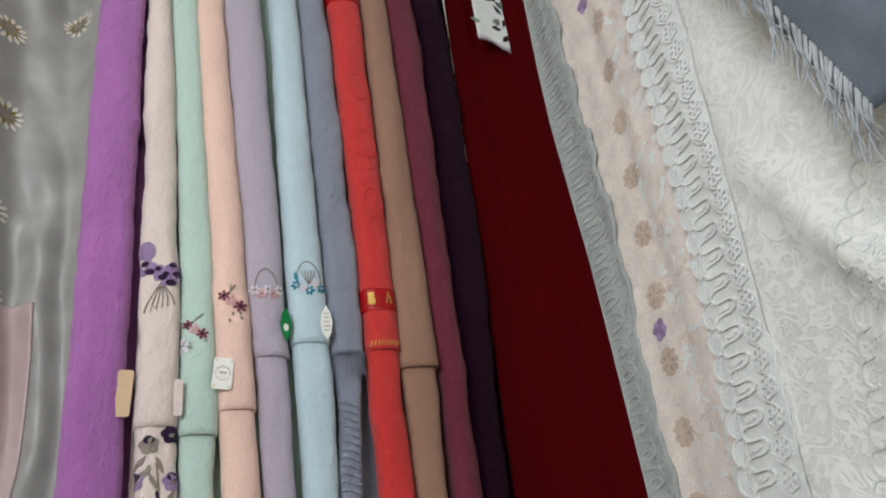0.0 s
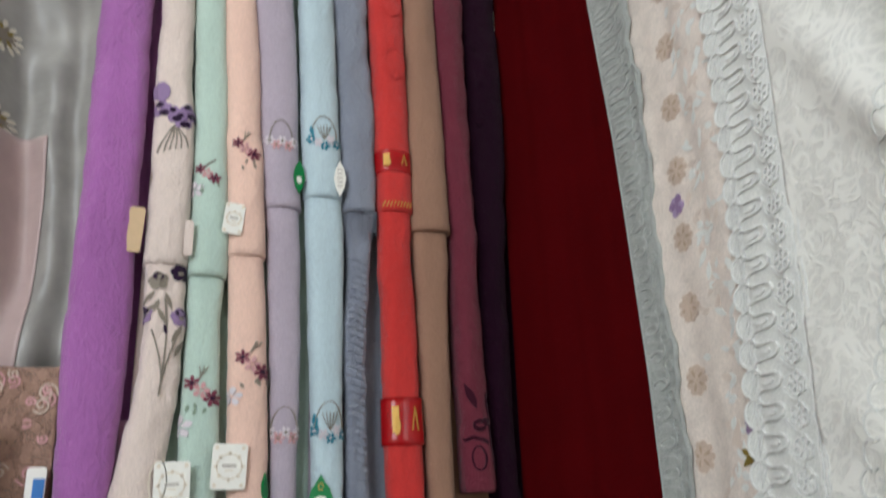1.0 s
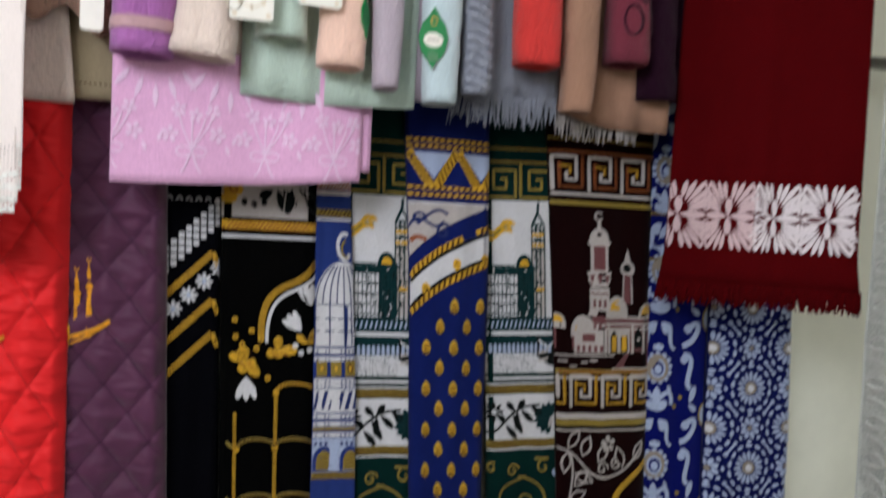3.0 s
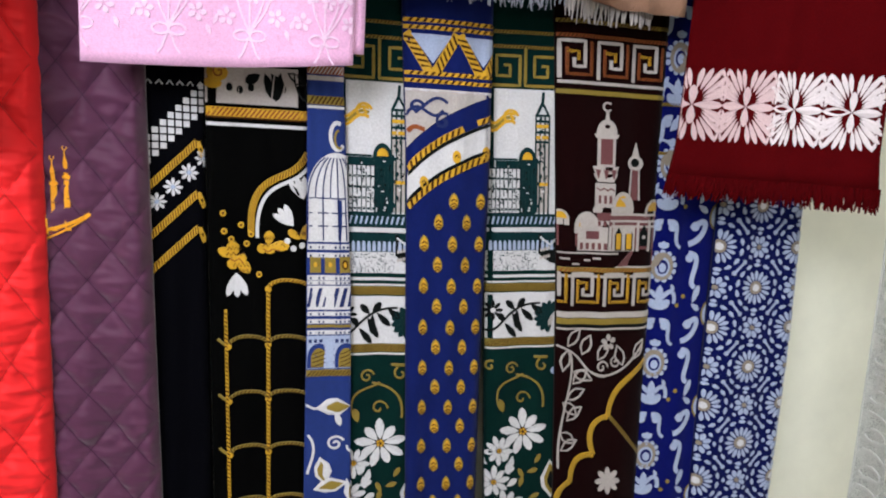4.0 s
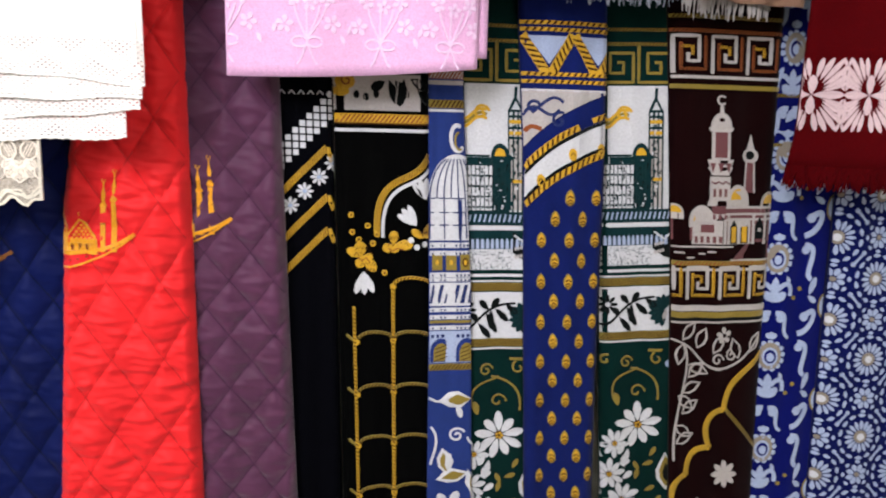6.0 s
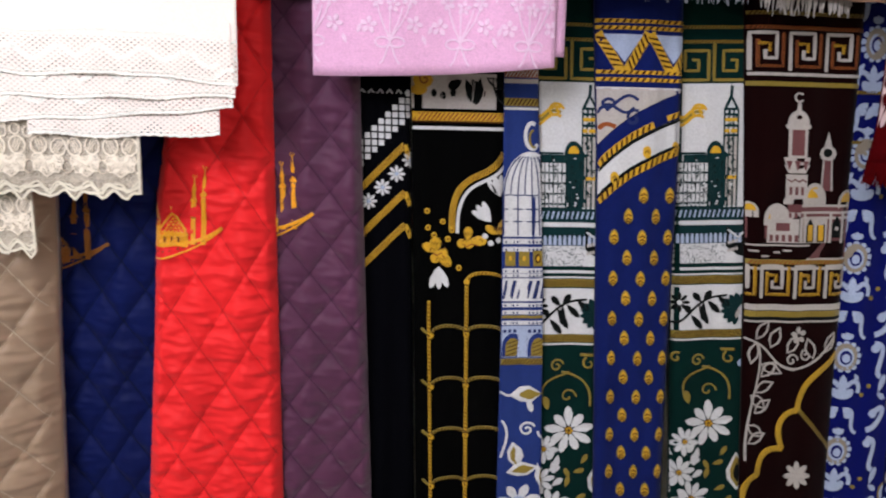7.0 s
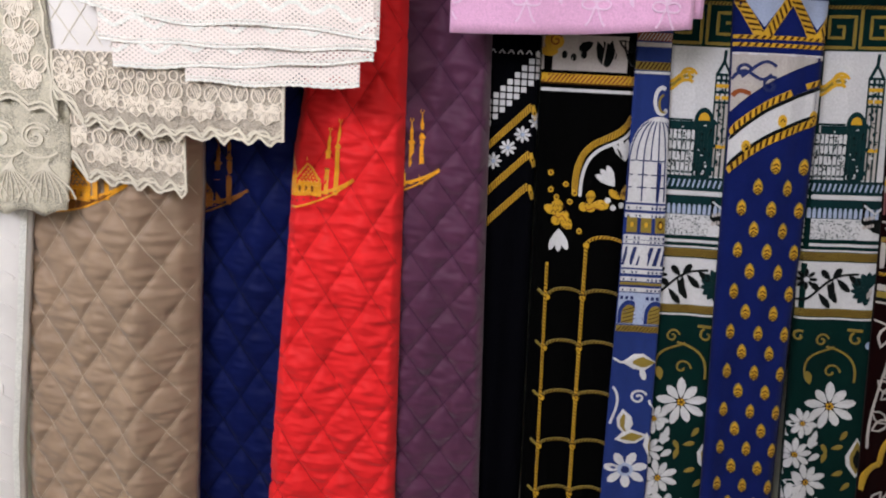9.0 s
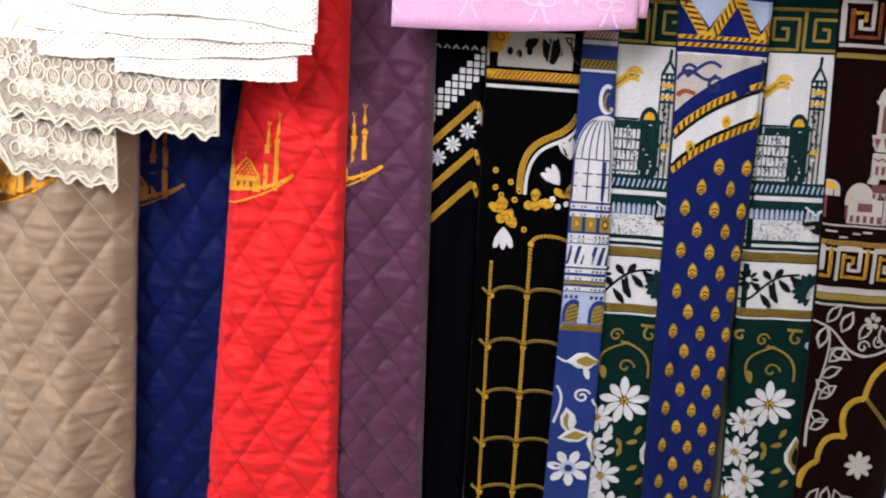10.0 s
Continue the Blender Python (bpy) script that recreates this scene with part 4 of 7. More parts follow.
# gold scrolls and daisies on green
for base in (0.948, 0.60):
    p.stroke(OLD_GOLD, spiral(0.042, base - 0.03, 0.011, 1.3, 0.2), 0.0026)
    p.stroke(OLD_GOLD, bez((0.02, base - 0.085), (0.012, base - 0.045), (0.05, base - 0.05), (0.062, base - 0.04)), 0.0026)
    p.stroke(OLD_GOLD, bez((0.05, base - 0.04), (0.075, base - 0.045), (0.098, base - 0.055), (0.094, base - 0.095)), 0.0032)
    p.stroke(OLD_GOLD, spiral(0.06, base - 0.08, 0.013, 1.0, 0.0), 0.0026)
    p.stroke(OLD_GOLD, spiral(0.092, base - 0.026, 0.011, 0.9, 2.0), 0.0028)
    p.stroke(OLD_GOLD, [(0.078, base - 0.012), (0.1, base - 0.013)], 0.0042)
    p.stroke(OLD_GOLD, spiral(0.008, base - 0.024, 0.009, 1.0, 1.0), 0.003)
    p.petal(OLD_GOLD, 0.028, base - 0.1, 1.8, 0.022, 0.012)
    p.dot(PALE, 0.112, base - 0.036, 0.006)
    for a, z, r, turn in ((0.062, 0.135, 0.034, 0.2), (0.022, 0.163, 0.022, 0.5), (0.013, 0.215, 0.024, 0.1), (0.034, 0.262, 0.028, 0.4), (0.006, 0.298, 0.03, 0.0), (0.05, 0.32, 0.031, 0.7)):
        p.begin("daisy")
        for k in range(9):
            p.petal(WHITE, a, base - z, turn + 0.698 * k, r * (0.84 if k % 2 else 1.0), r * 0.4, 0.0014 + 0.0002 * (k % 2), "daisy", r * 0.16)
        p.dot(BROWN, a, base - z, r * 0.2, None, 0.0022, 8, "flower_heart")
        for k in range(5):
            p.dot(GOLD, a + r * 0.12 * math.cos(1.26 * k), base - z + r * 0.12 * math.sin(1.26 * k), r * 0.06, None, 0.0026, 6, "flower_heart")
        p.end()
    for a, z, t in ((0.04, 0.166, -2.2), (0.046, 0.176, -1.8), (0.036, 0.186, -1.4), (0.004, 0.186, 2.6), (0.03, 0.2, 0.2), (0.036, 0.226, 0.5), (0.002, 0.25, 2.9), (0.014, 0.246, -1.2)):
        p.petal(WHITE, a, base - z, t, 0.02, 0.0105)
    for a, z, t in ((0.07, 0.205, 0.3), (0.082, 0.19, 1.0), (0.058, 0.23, 1.3), (0.074, 0.25, 0.4), (0.064, 0.215, 2.0), (0.09, 0.275, 0.8)):
        p.petal(OLD_GOLD, a, base - z, t, 0.018, 0.008)
    p.leaf(WHITE, 0.11, base - 0.252, 1.6, 0.066, 0.036, 0.0014)
    p.leaf(OLD_GOLD, 0.11, base - 0.246, 1.6, 0.056, 0.024, 0.002)
    p.leaf(BLACK_THREAD, 0.11, base - 0.237, 1.6, 0.034, 0.013, 0.0026)
p.finish()
twin = copy_thing(green_rug, Matrix.Translation((0.219, 0.004, 0.006)) @ Matrix.Translation(green_rug.location) @ Matrix.Rotation(radians(-1.7), 4, "Y") @ Matrix.Translation((-0.0, 0, 0)))
twin.location.x += 0.02

# blue rug strewn with gold drops
ob, f = rug("prayer_rug", [(1.6, 0.376), (1.418, 0.386), (1.216, 0.403), (0.722, 0.427), (0.4, 0.44)], [(1.6, 0.502), (1.451, 0.511), (1.221, 0.523), (0.971, 0.529), (0.716, 0.538), (0.4, 0.55)],
            1.674, 0.12, DOTBLUE, "deep blue prayer rug strewn with small gold drops", 3.4)
p = Pattern(ob, f, (0.0005, 0.1195))
W = 0.12
for z in (1.4215, 1.4125, 1.353, 1.343):
    p.rope([(0, z), (W, z)], 0.0052, GOLD, BROWN, 0.009)
for c in (0.036, 0.106):
    p.between(PALE, [(c + 0.0027 * k, 1.366 + 0.0038 * abs(k)) for k in range(-10, 11)], [(c + 0.0027 * k, 1.404) for k in range(-10, 11)], 0.0014, "triangle", 3)
    for s in (-1, 1):
        q = [(c + s * 0.034, 1.406), (c + s * 0.006, 1.358)]
        p.rope(q, 0.0125, GOLD, BROWN, 0.0085)
    p.stroke(GOLD, [(c - 0.012, 1.358), (c + 0.012, 1.358)], 0.007, 0.0018)
curve = bez((0, 1.252), (0.03, 1.29), (0.08, 1.315), (0.12, 1.327), 10)
p.between(CREAM, curve, [(x, 1.331) for x, _ in curve], 0.0012, "white_corner")
p.stroke(WHITE, [(0, 1.331), (W, 1.331)], 0.003)
for q in (bez((0.0, 1.296), (0.02, 1.33), (0.03, 1.28), (0.05, 1.305)), bez((0.012, 1.3), (0.03, 1.315), (0.04, 1.33), (0.056, 1.315)), spiral(0.05, 1.29, 0.012, 1.1, 1.0), spiral(0.014, 1.308, 0.01, 1.1, 0.0)):
    p.stroke(INDIGO, q, 0.0042, 0.0018)
p.stroke(RUST, bez((0.002, 1.274), (0.01, 1.286), (0.016, 1.28), (0.024, 1.278)), 0.006, 0.0018)
low = bez((0.0, 1.223), (0.03, 1.262), (0.08, 1.285), (0.12, 1.298), 12)
p.between(WHITE, [(a, z - 0.044) for a, z in low], [(a, z - 0.006) for a, z in low], 0.0012, "white_ribbon")
p.rope(low[:9], 0.0085, GOLD, BROWN, 0.009)
p.stroke(BLACK_THREAD, [(a, z - 0.0085) for a, z in low], 0.0045, 0.0018)
p.rope(low[10:], 0.0075, GOLD, BROWN, 0.009)
p.stroke(BLACK_THREAD, [(a, z - 0.045) for a, z in low], 0.005, 0.0018)
p.rope([(a, z - 0.053) for a, z in low], 0.0095, GOLD, BROWN, 0.0095)
for a, z in ((0.022, 1.206), (0.068, 1.243), (0.112, 1.25)):
    p.dot(GOLD, a, z, 0.006, 0.009, 0.0018)
    p.stroke(BROWN, [(a - 0.003, z - 0.001), (a, z + 0.003), (a + 0.003, z - 0.001)], 0.0014, 0.0024)


def drop(a, z, s=0.84):
    p.begin("gold_drop")
    p.poly(OLD_GOLD, [(a + s * x, z + s * y) for x, y in ((0, 0.0145), (0.0046, 0.0105), (0.0078, 0.003), (0.0078, -0.006), (0.0045, -0.0115), (0, -0.0138), (-0.0045, -0.0115), (-0.0078, -0.006), (-0.0078, 0.003), (-0.0046, 0.0105))], 0.0012, "drop")
    p.poly(GOLD, [(a + s * x, z + s * y) for x, y in ((0, 0.0125), (0.0045, 0.006), (0.0068, -0.004), (0.003, -0.01), (0, -0.0115), (-0.003, -0.01), (-0.0068, -0.004), (-0.0045, 0.006))], 0.0017, "drop")
    for dz in (0.004, -0.0025, -0.0075):
        p.stroke(BROWN, [(a - s * 0.0048, z + s * (dz - 0.004)), (a, z + s * dz), (a + s * 0.0048, z + s * (dz - 0.004))], 0.0021, 0.0021, "drop_stitch")
    p.end()


for j in range(25):
    z = 1.181 - 0.0306 * j
    for i in range(-1, 5):
        a = 0.065 + 0.0412 * (i - 1) + (0.0 if j % 2 == 0 else -0.0206)
        top = 1.17 + (a * 0.55)
        if 0.004 < a < 0.117 and z < top - 0.008:
            drop(a, z)
p.finish()

# maroon rug with minarets
ob, f = rug("prayer_rug", [(1.6, 0.585), (1.438, 0.607), (1.055, 0.645), (0.701, 0.671), (0.4, 0.69)], [(1.6, 0.778), (1.453, 0.784), (1.056, 0.804), (0.691, 0.818), (0.4, 0.83)],
            1.680, 0.165, MAROON, "dark maroon prayer rug with minarets and key bands", 4.2)
p = Pattern(ob, f, (0.0005, 0.1645))
W = 0.165
p.rope([(0, 1.441), (W, 1.441)], 0.005, OLD_GOLD, BROWN, 0.005)
p.rope([(0, 1.4215), (W, 1.4215)], 0.005, RUST, BROWN, 0.005)
p.stroke(CREAM, [(0.002, 1.357), (W, 1.357)], 0.0045)
p.stroke(OLD_GOLD, [(0, 1.3435), (W, 1.3435)], 0.0065)


def key_row(a0, z0, h, n, pitch, lead):
    for i in range(n):
        a = a0 + pitch * i
        p.stroke(CREAM, [(a, z0), (a, z0 + h), (a + pitch * 0.62, z0 + h), (a + pitch * 0.62, z0 + h * 0.33), (a + pitch * 0.34, z0 + h * 0.33), (a + pitch * 0.34, z0 + h * 0.55)], 0.0048, 0.0014, "key_band")
        p.rope([(a + pitch * 0.17, z0 + h * 0.82), (a + pitch * 0.17, z0 + h * 0.12), (a + pitch * 0.8, z0 + h * 0.12), (a + pitch * 0.8, z0 + h)], 0.0042, RUST if lead else GOLD, BROWN, 0.004, 0.0014, "key_band")
        p.rope([(a + pitch * 0.17, z0 + h * 0.72), (a + pitch * 0.45, z0 + h * 0.72), (a + pitch * 0.45, z0 + h * 0.5)], 0.004, GOLD, BROWN, 0.004, 0.0014, "key_band")


key_row(0.004, 1.362, 0.052, 3, 0.054, True)
key_row(-0.03, 1.026, 0.05, 4, 0.053, False)
# tall minaret
m = 0.073
p.begin("minaret")


def tier(a, z0, z1, w0, w1, mat=CREAM, lift=0.0014):
    p.poly(mat, [(a - w0 / 2, z0), (a + w0 / 2, z0), (a + w1 / 2, z1), (a - w1 / 2, z1)], lift, "minaret")


p.stroke(CREAM, arc(m, 1.325, 0.006, 40, 320, 12), 0.0025)
tier(m, 1.306, 1.319, 0.006, 0.003)
p.poly(CREAM, arc(m, 1.286, 0.0155, 0, 180, 12, 0.021), 0.0014, "minaret")
p.dot(MAROON, m, 1.297, 0.004, 0.003, 0.002)
tier(m, 1.28, 1.286, 0.032, 0.038)
tier(m, 1.238, 1.28, 0.027, 0.027)
p.rect(MAUVE, m - 0.009, 1.242, m + 0.009, 1.279, 0.0019)
tier(m, 1.228, 1.239, 0.032, 0.04)
tier(m, 1.216, 1.228, 0.024, 0.038)
for i in range(3):
    p.poly(MAUVE, [(m - 0.012 + 0.012 * i - 0.004, 1.234), (m - 0.012 + 0.012 * i + 0.004, 1.234), (m - 0.012 + 0.012 * i, 1.22)], 0.002)
tier(m, 1.178, 1.214, 0.031, 0.031)
p.stroke(MAUVE, [(m - 0.014, 1.207), (m - 0.008, 1.203), (m - 0.003, 1.207), (m + 0.003, 1.203), (m + 0.008, 1.207), (m + 0.014, 1.203)], 0.002, 0.002)
for i in range(3):
    p.rect(MAUVE, m - 0.0105 + 0.0085 * i, 1.184, m - 0.007 + 0.0085 * i, 1.196, 0.0019)
tier(m, 1.17, 1.178, 0.037, 0.035)
p.rect(MAUVE, m - 0.012, 1.158, m + 0.012, 1.17, 0.0014)
tier(m, 1.148, 1.158, 0.034, 0.03)
for i in range(3):
    p.rect(MAUVE, m - 0.011 + 0.009 * i, 1.15, m - 0.007 + 0.009 * i, 1.157, 0.0019)
p.end()
p.begin("minaret")
# small minaret
s = 0.122
p.poly(CREAM, [(s - 0.006, 1.254), (s + 0.006, 1.254), (s, 1.276)], 0.0014, "minaret")
p.dot(CREAM, s, 1.245, 0.0125, 0.0115)
p.dot(BLACK_THREAD, s - 0.001, 1.246, 0.007, 0.0065, 0.002)
tier(s, 1.19, 1.236, 0.011, 0.01, MAUVE)
p.stroke(CREAM, [(s - 0.006, 1.236), (s - 0.008, 1.19)], 0.0018, 0.002)
p.stroke(CREAM, [(s + 0.006, 1.236), (s + 0.008, 1.19)], 0.0018, 0.002)
p.end()
for a, z, r in ((0.103, 1.178, 0.019), (0.158, 1.172, 0.016), (0.045, 1.146, 0.02), (0.004, 1.158, 0.012)):
    p.begin("gilt_dome")
    p.poly(CREAM, arc(a, z, r, 0, 180, 12, r * 1.25), 0.0016, "gilt_dome")
    p.poly(GOLD, arc(a, z + 0.002, r * 0.68, 0, 180, 10, r * 0.85), 0.0021, "gilt_dome")
    p.rect(CREAM, a - r, z - 0.008, a + r, z, 0.0016)
    p.end()
# body of the mosque
p.rect(MAUVE, 0.082, 1.115, 0.164, 1.168, 0.0012, "facade")
p.rect(CREAM, 0.03, 1.112, 0.078, 1.148, 0.0013, "facade")
p.rect(MAUVE, 0.0, 1.118, 0.03, 1.15, 0.0012, "facade")
for z in (1.168, 1.158, 1.15):
    p.stroke(CREAM, [(0.082, z), (0.164, z)], 0.0034, 0.0018)
p.rect(CREAM, 0.086, 1.112, 0.126, 1.15, 0.0016, "facade")
for a in (0.097, 0.116):
    p.poly(BLACK_THREAD, [(a - 0.0065, 1.113), (a + 0.0065, 1.113), (a + 0.0065, 1.138), (a, 1.149), (a - 0.0065, 1.138)], 0.002, "window")
    p.rect(GOLD, a - 0.0042, 1.115, a + 0.0042, 1.139, 0.0024, "window")
p.poly(BLACK_THREAD, [(0.134, 1.12), (0.148, 1.12), (0.148, 1.14), (0.141, 1.154), (0.134, 1.14)], 0.002, "doorway")
p.dot(CREAM, 0.141, 1.134, 0.003, None, 0.0024)
for a in (0.131, 0.151, 0.082):
    p.rect(CREAM, a - 0.002, 1.112, a + 0.002, 1.158, 0.0019)
for i in range(5):
    p.rect(MAUVE, 0.034 + 0.0095 * i, 1.114, 0.039 + 0.0095 * i, 1.124, 0.0019)
p.rect(MAUVE, 0.044, 1.13, 0.064, 1.142, 0.0019)
p.poly(MAUVE, [(0.098, 1.088), (0.164, 1.088), (0.164, 1.113), (0.122, 1.113)], 0.0014, "steps")
p.stroke(CREAM, [(0.0, 1.108), (0.098, 1.108)], 0.0024)
p.stroke(CREAM, [(0.094, 1.087), (0.164, 1.087)], 0.003)
for a, z, ln in ((0.004, 1.099, 0.014), (0.042, 1.097, 0.01), (0.022, 1.091, 0.012), (0.056, 1.1, 0.012)):
    p.stroke(CREAM, [(a, z), (a + ln, z)], 0.0026)
p.rope([(0, 1.0825), (W, 1.0825)], 0.007, OLD_GOLD, RUST, 0.006)
p.stroke(CREAM, [(0, 1.0775 - 0.005), (W, 1.0725)], 0.004)
p.stroke(CREAM, [(0, 1.012), (W, 1.012)], 0.009)
p.stroke(OLD_GOLD, [(0, 1.0015), (W, 1.0015)], 0.009)
p.stroke(BLACK_THREAD, [(0, 0.9945), (W, 0.9945)], 0.004)
p.stroke(CREAM, [(0, 0.9895), (W, 0.9895)], 0.0028)
# leafy spray and the scalloped gold arch


def open_leaf(a, z, t, ln, w):
    c, sn = math.cos(t), math.sin(t)
    shape = [(0, 0), (0.3, 0.4), (0.6, 0.45), (1, 0), (0.6, -0.4), (0.3, -0.38)]
    p.stroke(CREAM, [(a + c * e * ln - sn * g * w, z + sn * e * ln + c * g * w) for e, g in shape], 0.0026, 0.0014, "leaf_outline", True)


p.stroke(CREAM, bez((0.0, 0.962), (0.05, 0.952), (0.04, 0.915), (0.085, 0.912)), 0.003)
p.stroke(CREAM, bez((0.06, 0.92), (0.09, 0.905), (0.12, 0.915), (0.155, 0.965)), 0.003)
p.stroke(CREAM, spiral(0.078, 0.928, 0.011, 1.2, 0.0), 0.0026)
p.stroke(CREAM, spiral(0.104, 0.935, 0.010, 1.2, 2.0), 0.0026)
p.stroke(CREAM, bez((0.022, 0.955), (0.04, 0.9), (0.0, 0.86), (0.006, 0.76)), 0.003)
for a, z, t in ((0.018, 0.962, 0.9), (0.044, 0.948, 1.2), (0.018, 0.955, -1.8), (0.07, 0.94, 1.0), (0.116, 0.93, 1.9), (0.138, 0.94, 1.1), (0.03, 0.92, -0.4), (0.03, 0.9, 0.8), (0.012, 0.87, -0.7), (0.02, 0.875, 0.5), (0.02, 0.84, 0.7), (0.008, 0.82, -0.6), (0.01, 0.79, 0.5), (0.0, 0.84, 2.2)):
    open_leaf(a, z, t, 0.034, 0.018)
p.flower(CREAM, MAROON, 0.088, 0.968, 0.012, 5, 0.4)
arch = [bez((0.164, 0.935), (0.13, 0.905), (0.098, 0.9), (0.094, 0.845), 10), bez((0.094, 0.845), (0.06, 0.845), (0.055, 0.81), (0.07, 0.782), 10), bez((0.07, 0.782), (0.035, 0.786), (0.03, 0.755), (0.03, 0.735), 10), bez((0.03, 0.735), (0.012, 0.73), (0.004, 0.72), (0.002, 0.69), 8)]
for q in arch:
    p.rope(q, 0.0085, GOLD, OLD_GOLD, 0.005)
p.rope([(0.098, 0.845), (0.165, 0.775)], 0.006, OLD_GOLD, BROWN, 0.005)
for k in range(8):
    p.petal(CREAM, 0.1, 0.735, 0.8 * k, 0.024, 0.01)
for k in range(10):
    open_leaf(0.02 + 0.03 * (k % 5), 0.66 - 0.05 * (k // 5), 1.0 + 0.5 * k, 0.034, 0.018)
p.finish()

# ink-blue rug with white scrolls
ob, f = rug("prayer_rug", [(1.6, 0.765), (1.4, 0.775), (0.4, 0.805)], [(1.6, 0.905), (1.2, 0.915), (0.68, 0.934), (0.4, 0.94)], 1.690, 0.14, DEEP,
            "ink blue prayer rug with white scrolls and eye medallions", 5.0)
p = Pattern(ob, f, (0.0005, 0.1395))
for z in (1.335, 1.262):
    p.rope([(0, z), (0.14, z)], 0.005, OLD_GOLD, BROWN, 0.005)
for k in range(9):
    z = 1.404 - 0.1585 * k
    if 1.2 < z < 1.3:
        p.petal(PALE, 0.03, z + 0.05, 0.9, 0.026, 0.014)
        p.stroke(PALE, bez((0.0, z + 0.03), (0.03, z + 0.05), (0.05, z + 0.02), (0.04, z - 0.02)), 0.004)
    c = 0.036
    p.begin("eye_medallion")
    for k2 in range(13):
        p.petal(PALE, c, z, 6.2832 * k2 / 13 + 1.57, 0.0095, 0.0088, 0.0012, "frill", 0.017)
    p.dot(THREAD_STONE, c, z, 0.0185, 0.0225, 0.0016, 16)
    p.dot(PALE, c, z - 0.001, 0.0125, 0.0155, 0.002, 14)
    p.dot(DEEP, c, z - 0.001, 0.0092, 0.0115, 0.0024, 14)
    p.dot(PALE, c, z - 0.002, 0.006, 0.0075, 0.0028, 10)
    p.end()
    for t in (-0.5, 0.0, 0.5):
        p.petal(PALE, c, z + 0.088, 1.57 + t * 1.6, 0.024, 0.014)
        p.petal(PALE, c, z + 0.028, 1.57 + t * 1.4, 0.012, 0.008)
    for sgn in (-1, 1):
        p.stroke(PALE, bez((c + sgn * 0.004, z + 0.07), (c + sgn * 0.034, z + 0.075), (c + sgn * 0.008, z + 0.038), (c + sgn * 0.03, z + 0.03)), 0.0085, w1=0.005)
        p.dot(PALE, c + sgn * 0.012, z + 0.062, 0.0065)
        p.stroke(PALE, bez((c + sgn * 0.005, z - 0.05), (c + sgn * 0.02, z - 0.03), (c + sgn * 0.03, z - 0.045), (c + sgn * 0.026, z - 0.06)), 0.007)
        p.petal(PALE, c + sgn * 0.018, z - 0.028, -1.57 + sgn * 0.5, 0.012, 0.007)
        p.dot(OLD_GOLD, c + sgn * 0.034, z + 0.095, 0.0036)
    p.petal(PALE, c, z - 0.03, -1.57, 0.02, 0.012)
    z -= 0.079
    c = 0.105
    p.stroke(PALE, bez((c - 0.02, z + 0.1), (c + 0.016, z + 0.1), (c - 0.026, z + 0.05), (c - 0.004, z + 0.045)), 0.008)
    p.dot(PALE, c - 0.018, z + 0.092, 0.007)
    p.stroke(PALE, bez((c - 0.018, z - 0.02), (c + 0.022, z + 0.016), (c + 0.008, z - 0.04), (c - 0.022, z - 0.044)), 0.009)
    p.dot(PALE, c - 0.012, z - 0.016, 0.0075)
    p.petal(PALE, c - 0.006, z + 0.02, 1.2, 0.03, 0.012)
    p.petal(PALE, c - 0.008, z + 0.018, -0.6, 0.02, 0.01)
    p.dot(OLD_GOLD, c - 0.024, z + 0.03, 0.0036)
    p.dot(OLD_GOLD, c + 0.03, z, 0.016, 0.022, 0.0012, 14)
    p.dot(PALE, c + 0.03, z, 0.013, 0.018, 0.0016, 14)
p.finish()

# night-blue rug with rosettes
ob, f = rug("prayer_rug", [(1.6, 0.895), (1.2, 0.904), (1.1, 0.908), (0.68, 0.922), (0.4, 0.93)], [(1.6, 1.05), (1.205, 1.058), (0.957, 1.072), (0.666, 1.079), (0.4, 1.085)], 1.678, 0.155, INK,
            "night blue prayer rug covered in white rosettes", 5.8)
p = Pattern(ob, f, (0.0005, 0.1545))


def rosette(a, z):
    p.begin("rosette")
    p.dot(THREAD_STONE, a, z, 0.011, None, 0.0012, 14)
    p.dot(WHITE, a, z, 0.0062, None, 0.0022, 8)
    for k in range(16):
        p.petal(PALE, a, z, 6.2832 * k / 16, 0.0165, 0.006, 0.0016, "rosette_petal", 0.0115)
    p.end()


def bead(a, z, turn, length, width):
    p.petal(PALE, a - math.cos(turn) * length / 2, z - math.sin(turn) * length / 2, turn, length, width, 0.0014, "bead")


def star(a, z):
    p.begin("star")
    for k in range(8):
        p.petal(PALE, a, z, 6.2832 * k / 8 + 0.39, 0.0135, 0.0084, 0.0014, "star_petal", 0.005)
    p.dot(THREAD_STONE, a, z, 0.004, None, 0.0018, 8)
    p.end()
    for k in range(8):
        t = 6.2832 * k / 8
        bead(a + 0.0235 * math.cos(t), z + 0.0225 * math.sin(t), t + 1.57, 0.0085, 0.006)


